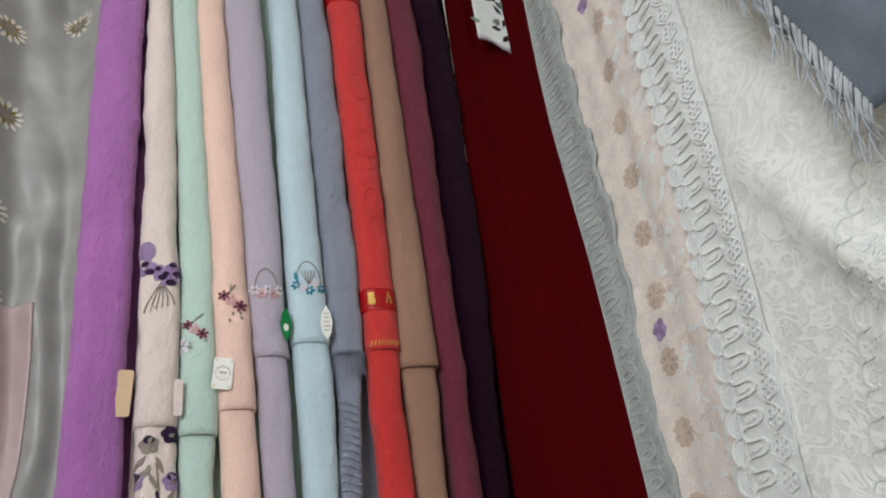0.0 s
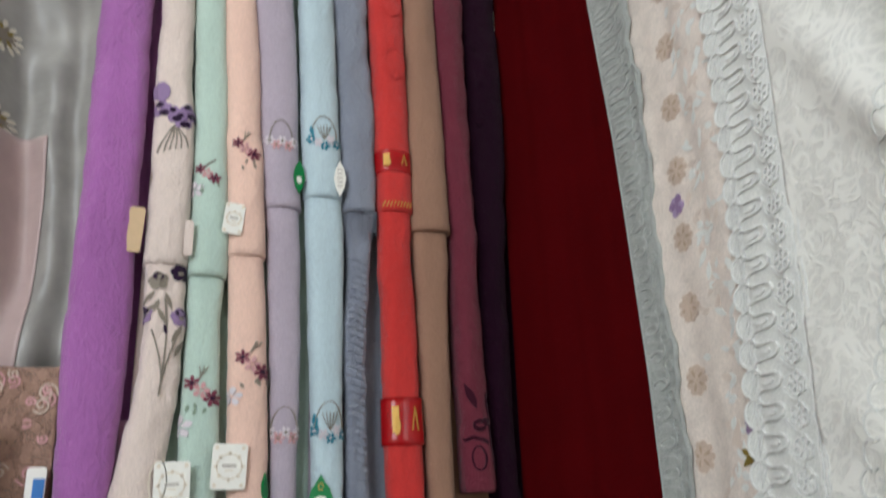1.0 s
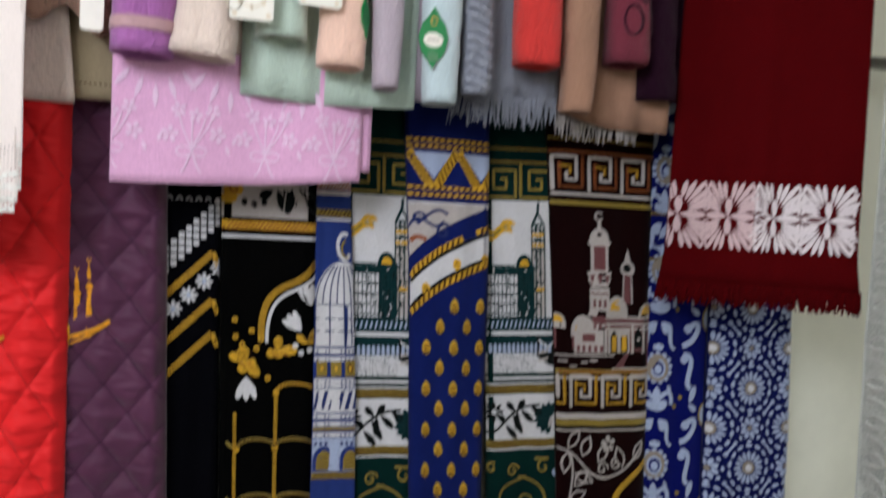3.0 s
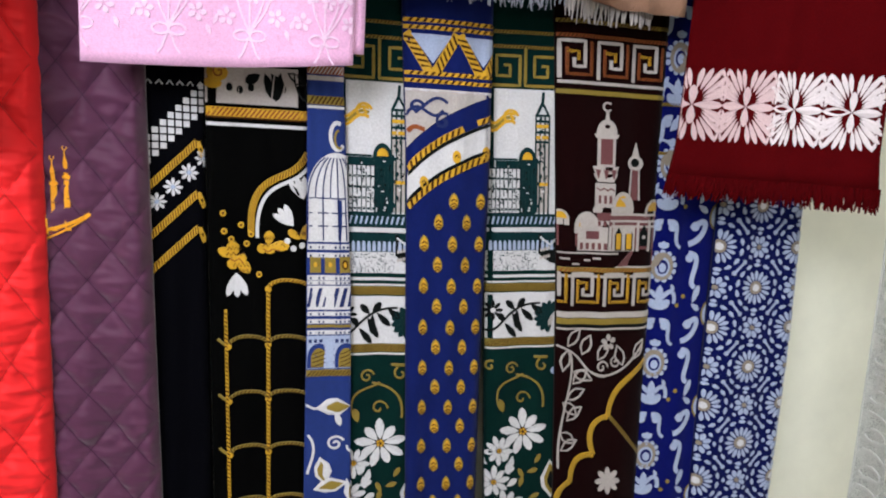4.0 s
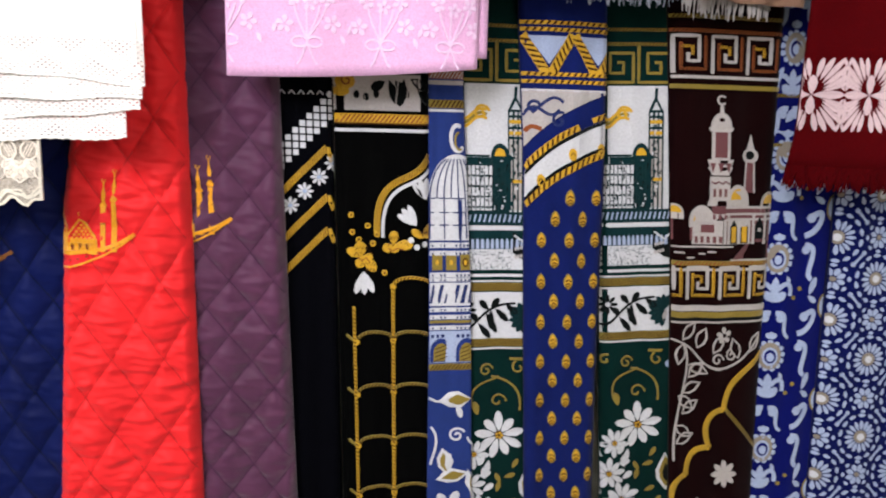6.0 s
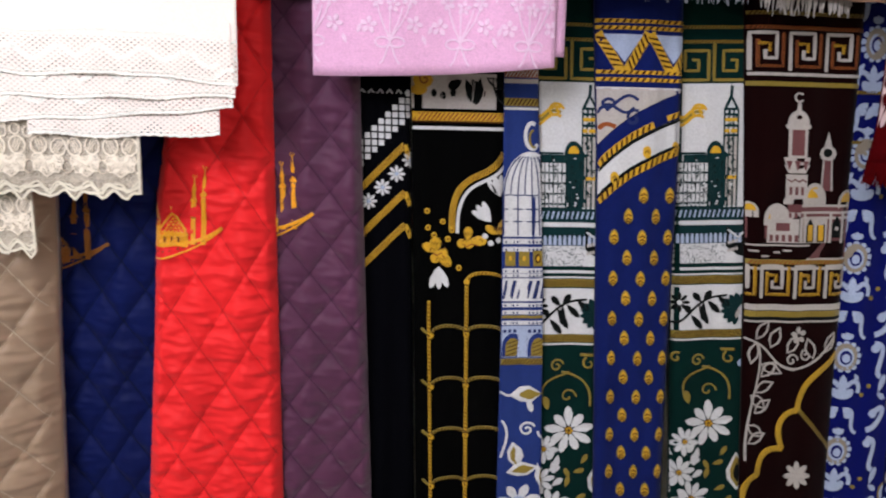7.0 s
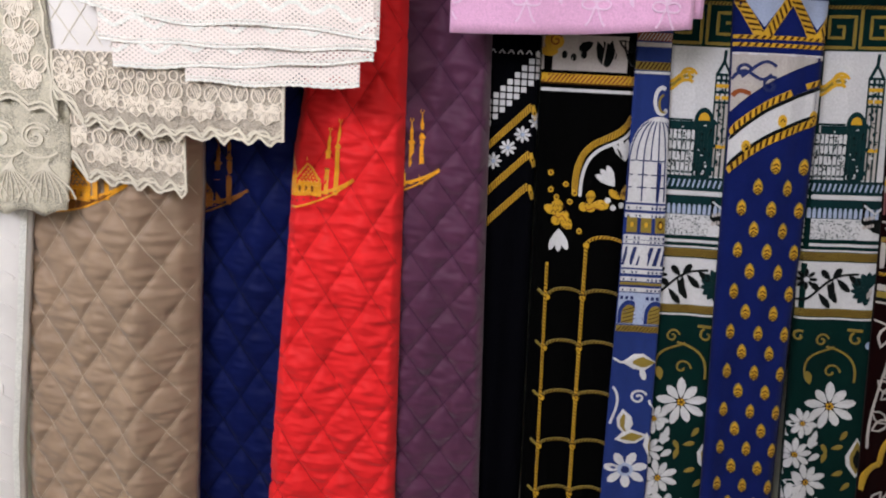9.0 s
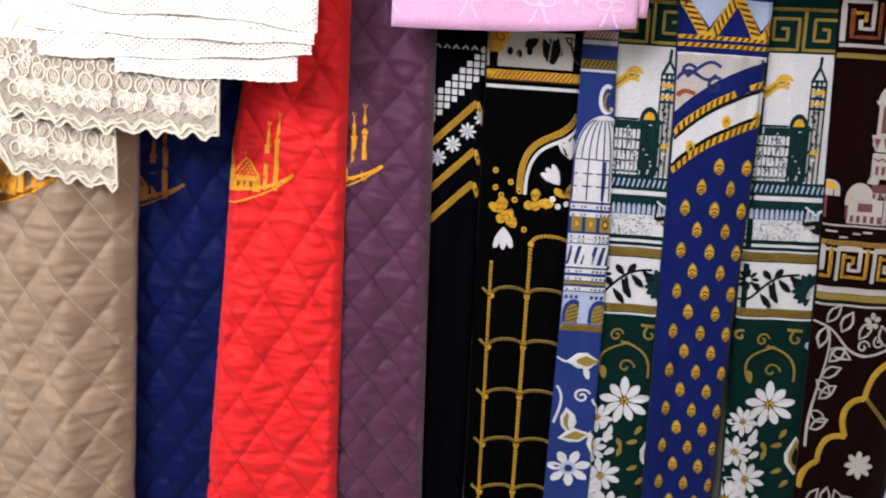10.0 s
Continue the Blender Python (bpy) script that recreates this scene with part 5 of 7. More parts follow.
for k in range(9):
    z = 1.322 - 0.1335 * k
    for a, dz in ((0.077, 0.0), (0.005, -0.0667), (0.149, -0.0667)):
        rosette(a, z + dz)
        star(a, z + dz + 0.0667)
        for e in range(14):
            t = 6.2832 * (e + 0.5) / 14
            bead(a + 0.0375 * math.cos(t), z + dz + 0.0375 * math.sin(t), t + 1.57, 0.0125, 0.0066)
        for s0 in (-1, 1):
            for s1 in (-1, 1):
                ca, cz = a + s0 * 0.036, z + dz + s1 * 0.0335
                t = math.atan2(s1 * 0.036, -s0 * 0.0335)
                d = (math.cos(t), math.sin(t))
                p.stroke(PALE, [(ca - d[0] * 0.0115, cz - d[1] * 0.0115), (ca + d[0] * 0.0115, cz + d[1] * 0.0115)], 0.0034, 0.0014, "bar")
                for e in (-1, 1):
                    p.dot(PALE, ca + e * d[0] * 0.0125, cz + e * d[1] * 0.0125, 0.0038, None, 0.0014, 8)
p.finish()


# ---- quilted satin rugs ----
def quilt(name, left, right, y, w, material, label, seed, puff=0.0075, cross=(0, 0), tilt=0.0, bulge=0.0, dw=0.056, dh=0.083, ruck=1.0, ridge=0.0, thread=None):
    ob = thing(name, left[-1][1] + w / 2, y, RUG_LOW, label, "prayer rug", RUGS)
    g = rug_face(left, right, y, w, curl=0.012, wave=0.003, seed=seed, tilt=tilt)

    def f(a, z, lift):
        v = g(a, z, lift)
        wob = 0.06 * noise.noise(Vector((v.x * 9, z * 9, seed)))
        s, q = (v.x - cross[0]) / dw + wob, (z - cross[1]) / dh
        span = math.hypot(1 / dw, 1 / dh)
        d1, d2 = abs(s + q - round(s + q)) / span, abs(s - q - round(s - q)) / span
        h = (1 - math.exp(-d1 / 0.0062)) * (1 - math.exp(-d2 / 0.0062))
        rim = max(0.0, abs(2 * a / w - 1) - 0.85) / 0.15
        h *= 1 - 0.8 * min(1.0, rim)
        fold = noise.noise(Vector((v.x * 24, z * 66, seed + 4))) * 0.0030 + noise.noise(Vector((v.x * 50 + z * 26, z * 130, seed))) * 0.0016
        near = math.exp(-min(d1, d2) / 0.007)
        v.y -= puff * h + ruck * fold * (0.3 + 0.5 * h + 0.35 * near) + bulge * math.sin(math.pi * min(1.0, max(0.0, a / w))) + ridge * math.exp(-((a / w - 0.7) / 0.11) ** 2)
        return v

    p = Pattern(ob, f)
    p.begin("quilting_stitch")
    for sg in (-1, 1):
        for k in range(-26, 27):
            run = []
            for m in range(152):
                z = RUG_TOP - 0.008 * m
                q = (z - cross[1]) / dh
                x = cross[0] + dw * (k + sg * q)
                x -= dw * 0.06 * noise.noise(Vector((x * 9, z * 9, seed)))
                (xl,), (xr,) = along(left, z), along(right, z)
                if xl + 0.004 < x < xr - 0.004:
                    run.append(((x - xl) / (xr - xl) * w, z))
                elif len(run) > 1:
                    break
            if len(run) > 1:
                p.stroke(thread, run, 0.0008, 0.0009)
    p.end()
    p.finish()
    sheet("quilted_face", f, 0, w, RUG_TOP, RUG_LOW, int(w / 0.002), 560, 0.014, material, ob)
    return ob, f


def mosque_badge(ob, f, x0, z0, k=1.0, g=ORANGE_GOLD, hull=None):
    """Gold embroidery: a domed mosque with two minarets over a boat-shaped curve; x0 is its middle in the cloth."""
    p = Pattern(ob, f, (0.001, 0.4))
    p.begin("mosque_embroidery")
    low = bez((x0 - 0.075 * k, z0 + 0.002), (x0 - 0.03 * k, z0 - 0.022), (x0 + 0.03 * k, z0 - 0.01), (x0 + 0.083 * k, z0 + 0.032 * k), 18)
    up = bez((x0 - 0.075 * k, z0 + 0.018), (x0 - 0.03 * k, z0 + 0.006), (x0 + 0.04 * k, z0 + 0.002), (x0 + 0.083 * k, z0 + 0.034 * k), 18)
    if hull:
        p.between(hull, low, up, 0.0012, "hull")
    p.stroke(g, low, 0.0024, 0.0016, "gold_embroidery")
    p.stroke(g, up, 0.0042, 0.0016, "gold_embroidery")
    for i in range(3, 17):
        p.dot(RUST, lerp(low[i][0], up[i][0], 0.5), lerp(low[i][1], up[i][1], 0.5), 0.0012, None, 0.0012, 6, "stitch")
    for dx, h in ((0.044, 0.088), (0.058, 0.1)):
        x, zb = x0 + dx * k, z0 + 0.012
        p.rect(g, x - 0.0031, zb, x + 0.0031, zb + h * 0.62, 0.0016, "gold_embroidery")
        p.dot(g, x, zb + h * 0.66, 0.0048, 0.0036, 0.0016, 8, "gold_embroidery")
        p.rect(g, x - 0.0022, zb + h * 0.68, x + 0.0022, zb + h * 0.82, 0.0016, "gold_embroidery")
        p.poly(g, [(x - 0.0028, zb + h * 0.82), (x + 0.0028, zb + h * 0.82), (x, zb + h * 0.96)], 0.0016, "gold_embroidery")
        p.stroke(g, [(x, zb + h * 0.94), (x, zb + h)], 0.0012, 0.0016, "gold_embroidery")
        p.stroke(g, arc(x, zb + h + 0.002, 0.0024, 120, 400, 8), 0.001, 0.0016, "gold_embroidery")
        p.stroke(RUST, [(x - 0.0031, zb + h * 0.4), (x + 0.0031, zb + h * 0.4)], 0.001, 0.0021, "stitch")
    dome, gable = x0 - 0.026 * k, x0 + 0.017 * k
    p.rows(g, dome, z0 + 0.012, z0 + 0.036, lambda t: 0.025 * k, 0.0018, 0.0042)
    p.stroke(g, arc(dome, z0 + 0.04, 0.023 * k, -8, 188, 20, 0.034), 0.0026, 0.002)
    for i in range(-6, 7):
        for sg in (-1, 1):
            run = []
            for m in range(25):
                x, z = dome + 0.0062 * i * k + sg * (m - 12) * 0.0022, z0 + 0.056 + (m - 12) * 0.003
                if math.hypot((x - dome) / (0.022 * k), (z - z0 - 0.04) / 0.033) < 1 and z > z0 + 0.037:
                    run.append((x, z))
            if len(run) > 1:
                p.stroke(g, run, 0.0019, 0.0018)
    p.stroke(g, [(dome, z0 + 0.072), (dome, z0 + 0.09)], 0.0014, 0.0018)
    p.stroke(g, [(gable - 0.02 * k, z0 + 0.03), (gable - 0.002, z0 + 0.053), (gable + 0.018 * k, z0 + 0.03)], 0.0026, 0.002)
    p.rows(g, gable, z0 + 0.008, z0 + 0.028, lambda t: 0.02 * k, 0.0018, 0.0044)
    for i in range(6):
        z = z0 + 0.029 + 0.004 * i
        for sg in range(-3, 4):
            x = gable - 0.001 + (sg + 0.5 * (i % 2)) * 0.0056 * k
            if abs(x - gable) < 0.018 * k * (1 - i / 6):
                p.dot(g, x, z, 0.0019, 0.0017, 0.0018, 6, "stitch")
    for i in range(7):
        for j in range(5):
            x, z = x0 - 0.052 * k + 0.0085 * i * k, z0 + 0.022 + 0.0105 * j
            if math.hypot((x - x0 + 0.03 * k) / 0.028, (z - z0 - 0.04) / 0.036) < 0.95:
                p.dot(RUST, x, z, 0.0013, None, 0.0026, 6, "stitch")
    for i in range(3):
        p.rect(RUST, x0 + (0.004 + 0.009 * i) * k, z0 + 0.014, x0 + (0.007 + 0.009 * i) * k, z0 + 0.022, 0.0021, "stitch")
    p.stroke(g, [(x0 + 0.014 * k, z0 + 0.05), (x0 + 0.014 * k, z0 + 0.062)], 0.0014, 0.0016, "gold_embroidery")
    p.end()
    p.finish()


ob, f = quilt("quilted_prayer_rug", [(1.6, -0.09), (0.4, -0.075)], [(1.6, 0.056), (1.339, 0.064), (1.039, 0.073), (0.702, 0.084), (0.4, 0.094)], 1.668, 0.15, SATIN_PURPLE,
              "quilted purple satin prayer rug with gold mosque embroidery", 1.0, cross=(-0.006, 1.22), dw=0.058, dh=0.0765, ruck=1.2, thread=STITCH_PURPLE)
mosque_badge(ob, f, 0.0, 1.118)
ob, f = quilt("quilted_prayer_rug", [(1.6, -0.165), (1.249, -0.19), (1.172, -0.202), (0.986, -0.213), (0.704, -0.234), (0.4, -0.25)], [(1.6, -0.052), (1.421, -0.051), (0.991, -0.047), (0.71, -0.044), (0.4, -0.04)],
              1.648, 0.163, SATIN_RED, "quilted bright red satin prayer rug with gold mosque embroidery", 2.0, cross=(-0.12, 1.021), bulge=0.006, dw=0.067, dh=0.104, ruck=2.1, thread=STITCH_RED)
mosque_badge(ob, f, 0.009, 1.101)
ob, f = quilt("quilted_prayer_rug", [(1.6, -0.37), (0.4, -0.37)], [(1.6, -0.15), (0.986, -0.19), (0.4, -0.22)], 1.668, 0.17, SATIN_NAVY,
              "quilted navy satin prayer rug with gold mosque embroidery", 3.0, cross=(-0.255, 1.085), thread=STITCH_NAVY)
mosque_badge(ob, f, 0.008, 1.075, 1.0, DIM_GOLD)
ob, f = quilt("quilted_prayer_rug", [(1.6, -0.56), (0.4, -0.60)], [(1.6, -0.318), (1.12, -0.325), (0.995, -0.331), (0.724, -0.339), (0.4, -0.35)], 1.622, 0.235, SATIN_BEIGE,
              "quilted beige satin prayer rug with gold embroidery", 4.0, cross=(-0.374, 1.005), bulge=0.024, dw=0.056, dh=0.082, ruck=1.5, ridge=0.014, thread=STITCH_BEIGE)
mosque_badge(ob, f, 0.074, 1.086, 1.0, ORANGE_GOLD, DIM_GOLD)

# white padded cloth beside the beige rug
ob = thing("quilted_coverlet", -0.7, 1.60, RUG_LOW, "white embossed coverlet hanging beside the beige rug", "coverlet")
f = rug_face([(1.6, -0.9), (0.4, -0.9)], [(1.6, -0.5), (1.054, -0.548), (0.722, -0.585), (0.4, -0.6)], 1.592, 0.33, curl=0.01)
sheet("cloth", f, 0, 0.33, RUG_TOP, RUG_LOW, 30, 60, 0.012, SATIN_WHITE, ob)
p = Pattern(ob, f, (0.002, 0.328))
p.stroke(TRIM_WHITE, [(0.324, 1.2 - 0.02 * k) for k in range(38)], 0.007, 0.003, "piped_edge")
rnd = random.Random(71)
for k in range(16):
    z = 1.16 - 0.045 * k
    p.begin("embossed_leaf")
    p.stroke(SATIN_WHITE, bez((0.315, z), (0.29, z + 0.03), (0.27, z - 0.02), (0.24, z + 0.012)), 0.004, 0.0016)
    for d in (0.0, 0.9, 1.9):
        p.leaf(SATIN_WHITE, 0.285 + rnd.uniform(-0.012, 0.012), z, 1.2 + d, 0.026, 0.012, 0.0014)
    p.end()
p.finish()


# ---- shawls folded long and hung over the upper rail ----
def roll_face(rows, y, depth, seed, rough):
    """g(t, z, lift): t in degrees round a soft flattened roll whose edges are rows (z, left, right)."""
    def g(t, z, lift):
        xl, xr = along(rows, z)
        c, h = (xl + xr) / 2, (xr - xl) / 2
        ct, st = math.cos(radians(t)), math.sin(radians(t))
        x = c + h * math.copysign(abs(ct) ** 0.8, ct)
        yy = y - depth * math.copysign(abs(st) ** 0.8, st)
        k = lift + rough * (noise.noise(Vector((x * 30, z * 7, seed))) + 0.7 * noise.noise(Vector((x * 50, z * 26, seed + 3))) + 0.3 * noise.noise(Vector((x * 90, z * 75, seed + 8))))
        return Vector((x + ct * k, yy - st * k, z))
    return g


def roll(name, rows, z0, z1, y, depth, material, parent, seed, rough=0.0022, slant=0.0, label="", n=28):
    """A folded length of cloth with a rolled lower end."""
    g = roll_face(rows, y, depth, seed, rough)
    nz = max(10, int((z0 - z1) / 0.012))
    verts, faces = [], []
    for j in range(nz + 1):
        for i in range(n):
            t = 360 * i / n
            low = z1 + slant * math.cos(radians(t))
            verts.append(g(t, lerp(z0, low, j / nz), 0.0))
    for j in range(nz):
        for i in range(n):
            a, b = j * n + i, j * n + (i + 1) % n
            faces.append((a, a + n, b + n, b))
    base = nz * n
    xl, xr = along(rows, z1)
    c = (xl + xr) / 2
    for k, (s, dz) in enumerate(((0.84, -0.002), (0.7, 0.004), (0.62, 0.03))):
        for i in range(n):
            v = verts[base + i]
            verts.append(Vector((lerp(c, v.x, s), lerp(y, v.y, s), v.z + dz)))
        for i in range(n):
            a, b = base + k * n + i, base + k * n + (i + 1) % n
            faces.append((a, a + n, b + n, b))
    k = len(verts) - n
    faces.append(tuple(range(k, k + n)))
    faces.append(tuple(range(n))[::-1])
    part(name, verts, faces, material, parent, label)
    return g


def front(rows, y, depth, seed=0.0, rough=0.0022):
    """f(u, z, lift) on the front of a roll, u from -1 to 1."""
    g = roll_face(rows, y, depth, seed, rough)
    return lambda u, z, lift: g(math.degrees(math.acos(max(-1, min(1, u)))), z, lift + 0.0008)


def stitch_map(rows, y, depth, seed=0.0, rough=0.0022):
    """f(x, z, lift) in metres from the roll's middle line."""
    h = front(rows, y, depth, seed, rough)

    def f(a, z, lift):
        xl, xr = along(rows, z)
        half = (xr - xl) / 2
        u = max(-0.98, min(0.98, a / half))
        return h(math.copysign(abs(u) ** 1.25, u), z, lift)
    return f


GROUP = "shawls in a row"
TOP = 3.112


def shawl(x, label, category="shawl"):
    return thing("folded_shawl", x, 1.56, 1.46, label, category, GROUP)


def back_layer(ob, x0, x1, z1, y, material, edge=None, seed=0.0, top=TOP, name="back_layer"):
    def f(a, z, lift):
        yy = y + 0.004 * math.sin(a * 60 + seed + z * 2) + 0.003 * math.sin(a * 130 - z * 6 + seed)
        return Vector((a, yy - lift, z))
    sheet(name, f, x0, x1, top, z1, 26, 50, 0.004, material, ob, edge=edge)
    return f


def tag(parent, x, y, z, w, h, lean, back, printed=True, name="swing_tag"):
    """A card tag with a printed ring and a line of small print."""
    c, s = math.cos(radians(lean)), math.sin(radians(lean))

    def f(a, b, lift):
        return Vector((x + a * c - b * s, y - lift, z + a * s + b * c))
    verts, faces = [], []
    r, pts = 0.005, []
    for cx, cz, t in ((w / 2 - r, h / 2 - r, 0), (-w / 2 + r, h / 2 - r, 90), (-w / 2 + r, -h / 2 + r, 180), (w / 2 - r, -h / 2 + r, 270)):
        pts += arc(cx, cz, r, t, t + 90, 4)
    n = len(pts)
    verts = [f(a, b, 0.0) for a, b in pts] + [f(a, b, -0.0012) for a, b in pts]
    faces = [tuple(range(n)), tuple(range(n, 2 * n))[::-1]] + [(i, n + i, n + (i + 1) % n, (i + 1) % n) for i in range(n)]
    card = part(name, verts, faces, back, parent, "small printed card tag", smooth=False)
    if printed:
        p = Pattern(card, f)
        p.stroke(PRINT_GOLD, arc(0, 0, w * 0.36, 0, 352, 22), 0.0016, 0.0006, "printed_ring", True)
        for k in range(8):
            t = 6.2832 * k / 8
            p.petal(PRINT_GOLD, 0, 0, t, w * 0.14, w * 0.09, 0.0006, "printed_ring", w * 0.3)
        for sx in (-1, 1):
            for sz in (-1, 1):
                p.dot(PRINT_GOLD, sx * w * 0.38, sz * h * 0.41, 0.003, None, 0.0006, 8, "printed_ring")
        p.rect(PRINT_GREY, -w * 0.2, -0.001, w * 0.2, 0.003, 0.0007, "print_bar")
        p.rect(PRINT_GOLD, -w * 0.12, -0.006, w * 0.12, -0.0045, 0.0007, "print_bar")
        p.finish()
    return card


def sprig(p, a, z, s, main, second, leafy, seed):
    """A small embroidered spray with two blooms."""
    p.begin("embroidered_sprig")
    rnd = random.Random(seed)
    p.flower(main, THREAD_DARK, a + 0.012 * s, z - 0.006 * s, 0.0105 * s, 6, 0.2, "embroidered_bloom")
    p.flower(main, THREAD_DARK, a - 0.014 * s, z + 0.014 * s, 0.009 * s, 6, 0.5, "embroidered_bloom")
    p.flower(second, None, a - 0.002 * s, z + 0.004 * s, 0.01 * s, 5, 0.0, "embroidered_bloom")
    for k in range(4):
        p.leaf(leafy, a + rnd.uniform(-0.018, 0.02) * s, z + rnd.uniform(-0.03, -0.012) * s, rnd.uniform(-2.2, -0.9), 0.009 * s, 0.005 * s)
    for k in range(3):
        t = rnd.uniform(0.4, 2.2)
        p.stroke(THREAD_STONE, bez((a - 0.006 * s, z + 0.016 * s), (a - 0.004 * s, z + 0.024 * s), (a + 0.01 * s * math.cos(t), z + 0.03 * s), (a + 0.018 * s * math.cos(t), z + 0.036 * s), 6), 0.0012)
    p.end()


# lilac bath towel with a satin band, and its unfolded pink layer
ob = shawl(0.05, "lilac terry towel folded long with a satin band", "towel")
rows = [(3.11, -0.009, 0.072), (2.2, -0.003, 0.084), (1.95, 0.0, 0.088), (1.77, -0.002, 0.09), (1.567, 0.006, 0.082), (1.48, 0.009, 0.078)]
roll("towel_roll", rows, TOP, 1.484, 1.566, 0.034, LILAC, ob, 1.0, 0.004)
band = [(z, a - 0.0015, b + 0.0015) for z, a, b in rows]
roll("satin_band", band, 1.522, 1.508, 1.566, 0.0365, THREAD_PINK, ob, 1.0, 0.0028, label="pale satin band")
back_layer(ob, 0.05, 0.118, 1.60, 1.602, LILAC, seed=0.4)
ob = thing("embroidered_cloth", 0.16, 1.60, 1.335, "lilac pink cotton cloth with white embroidered bouquets", "towel")


def f(a, z, lift):
    return Vector((lerp(0.006, 0.310, a / 0.304) + 0.004 * (1.48 - z), 1.592 + 0.004 * math.sin(a * 40 + 1) + 0.006 * max(0, a - 0.25) * 10 - lift, z))


sheet("cloth", f, 0, 0.304, 1.66, 1.334, 40, 24, 0.006, PINK, ob, edge=lambda a: 0.03 * (a / 0.304) ** 2 * 0.6)


def f2(a, z, lift):
    v = f(a, z, lift)
    v.y += 0.008
    v.x += 0.014
    return v


sheet("under_layer", f2, 0.2, 0.304, 1.66, 1.366, 14, 24, 0.005, PINK, ob)
p = Pattern(ob, f, (0.002, 0.302))
for c in (-0.004, 0.094, 0.182, 0.268):
    p.begin("embroidered_bouquet")
    for dx, dz, r in ((-0.026, 0.028, 0.0095), (0.03, 0.03, 0.0095), (0.004, 0.052, 0.008), (0.024, 0.058, 0.0085), (-0.016, 0.058, 0.0085)):
        p.flower(PINK_PALE, None, c + dx, 1.368 + dz, r, 5, dx * 40, "white_embroidery")
    for dx, dz in ((-0.012, 0.045), (0.0, 0.045), (0.012, 0.04), (0.02, 0.05)):
        p.stroke(PINK_PALE, bez((c, 1.378), (c + dx * 0.3, 1.39), (c + dx, 1.4), (c + dx * 1.3, 1.378 + dz), 8), 0.0022, 0.0012, "white_embroidery")
    for sg in (-1, 1):
        p.stroke(PINK_PALE, arc(c + sg * 0.009, 1.376, 0.009, 0, 340, 12, 0.006), 0.0024, 0.0012, "white_embroidery")
        p.stroke(PINK_PALE, bez((c, 1.374), (c + sg * 0.006, 1.366), (c + sg * 0.004, 1.358), (c + sg * 0.012, 1.35), 6), 0.0024, 0.0012, "white_embroidery")
        p.leaf(PINK_PALE, c + sg * 0.04, 1.386, -1.2 * sg, 0.014, 0.006, 0.0012, "white_embroidery")
    p.end()
for c in (0.05, 0.138, 0.226):
    for dx in (-0.03, -0.015, 0.0, 0.015, 0.03):
        p.leaf(PINK_PALE, c + dx, 1.455 + abs(dx) * 0.6, -1.57 + dx * 22, 0.03, 0.008, 0.001, "white_embroidery")
p.finish()

# the row of shawls; each has an outer fold that ends higher up
ivory_rows = [(3.11, 0.082, 0.123), (2.78, 0.085, 0.128), (2.21, 0.100, 0.158), (1.945, 0.103, 0.166), (1.79, 0.110, 0.168), (1.68, 0.104, 0.166), (1.55, 0.082, 0.155), (1.48, 0.070, 0.150)]
ob = shawl(0.12, "ivory cashmere shawl with violet pansy embroidery")
roll("inner_fold", ivory_rows, TOP, 1.487, 1.558, 0.026, IVORY, ob, 2.0, 0.005, -0.004)
out_rows = [(z, a - 0.002, b + 0.004) for z, a, b in ivory_rows]
roll("outer_fold", out_rows, TOP, 1.898, 1.556, 0.031, IVORY, ob, 2.4, 0.005)
back_layer(ob, 0.10, 0.20, 1.50, 1.592, IVORY, seed=1.0)
p = Pattern(ob, stitch_map(out_rows, 1.556, 0.031, 2.4, 0.005))
p.dot(THREAD_VIOLET, -0.022, 2.2, 0.013, 0.017)
for a, z in ((-0.02, 2.168), (0.0, 2.158), (0.022, 2.165), (0.012, 2.148)):
    for k in range(5):
        p.petal(THREAD_VIOLET, a, z, 1.25 * k + 0.4, 0.016, 0.014, 0.0014, "pansy")
    p.dot(THREAD_DARK, a + 0.003, z - 0.008, 0.0075, 0.0055, 0.002)
    p.dot(THREAD_DARK, a - 0.004, z + 0.008, 0.0055, 0.0045, 0.002)
for k in range(6):
    p.stroke(THREAD_STONE, bez((0.0, 2.14), (-0.01 + 0.006 * k, 2.12), (-0.02 + 0.008 * k, 2.11), (-0.024 + 0.009 * k, 2.085 + 0.003 * k), 8), 0.0014)
p.finish()
p = Pattern(ob, stitch_map(ivory_rows, 1.558, 0.026, 2.0, 0.005))
for a, z, dark in ((-0.01, 1.868, THREAD_STONE), (0.021, 1.884, THREAD_DARK), (0.023, 1.812, THREAD_VIOLET), (-0.03, 1.815, THREAD_VIOLET)):
    p.begin("pansy")
    for k in range(5):
        p.petal(dark, a, z, 1.25 * k + 0.5, 0.015, 0.014, 0.0014 + 0.0002 * (k % 2), "pansy")
    p.dot(THREAD_DARK, a, z + 0.007, 0.008, 0.006, 0.002)
    p.dot(THREAD_STONE, a, z - 0.002, 0.003, 0.003, 0.0024)
    p.end()
for a, z, t, ln in ((-0.014, 1.852, -2.2, 0.026), (0.0, 1.85, -1.2, 0.03), (-0.008, 1.838, -1.9, 0.02), (0.002, 1.80, 2.0, 0.03), (0.012, 1.77, 1.2, 0.034), (0.02, 1.75, 1.3, 0.026), (-0.01, 1.83, -2.6, 0.022)):
    p.leaf(THREAD_STONE, a, z, t, ln, 0.008)
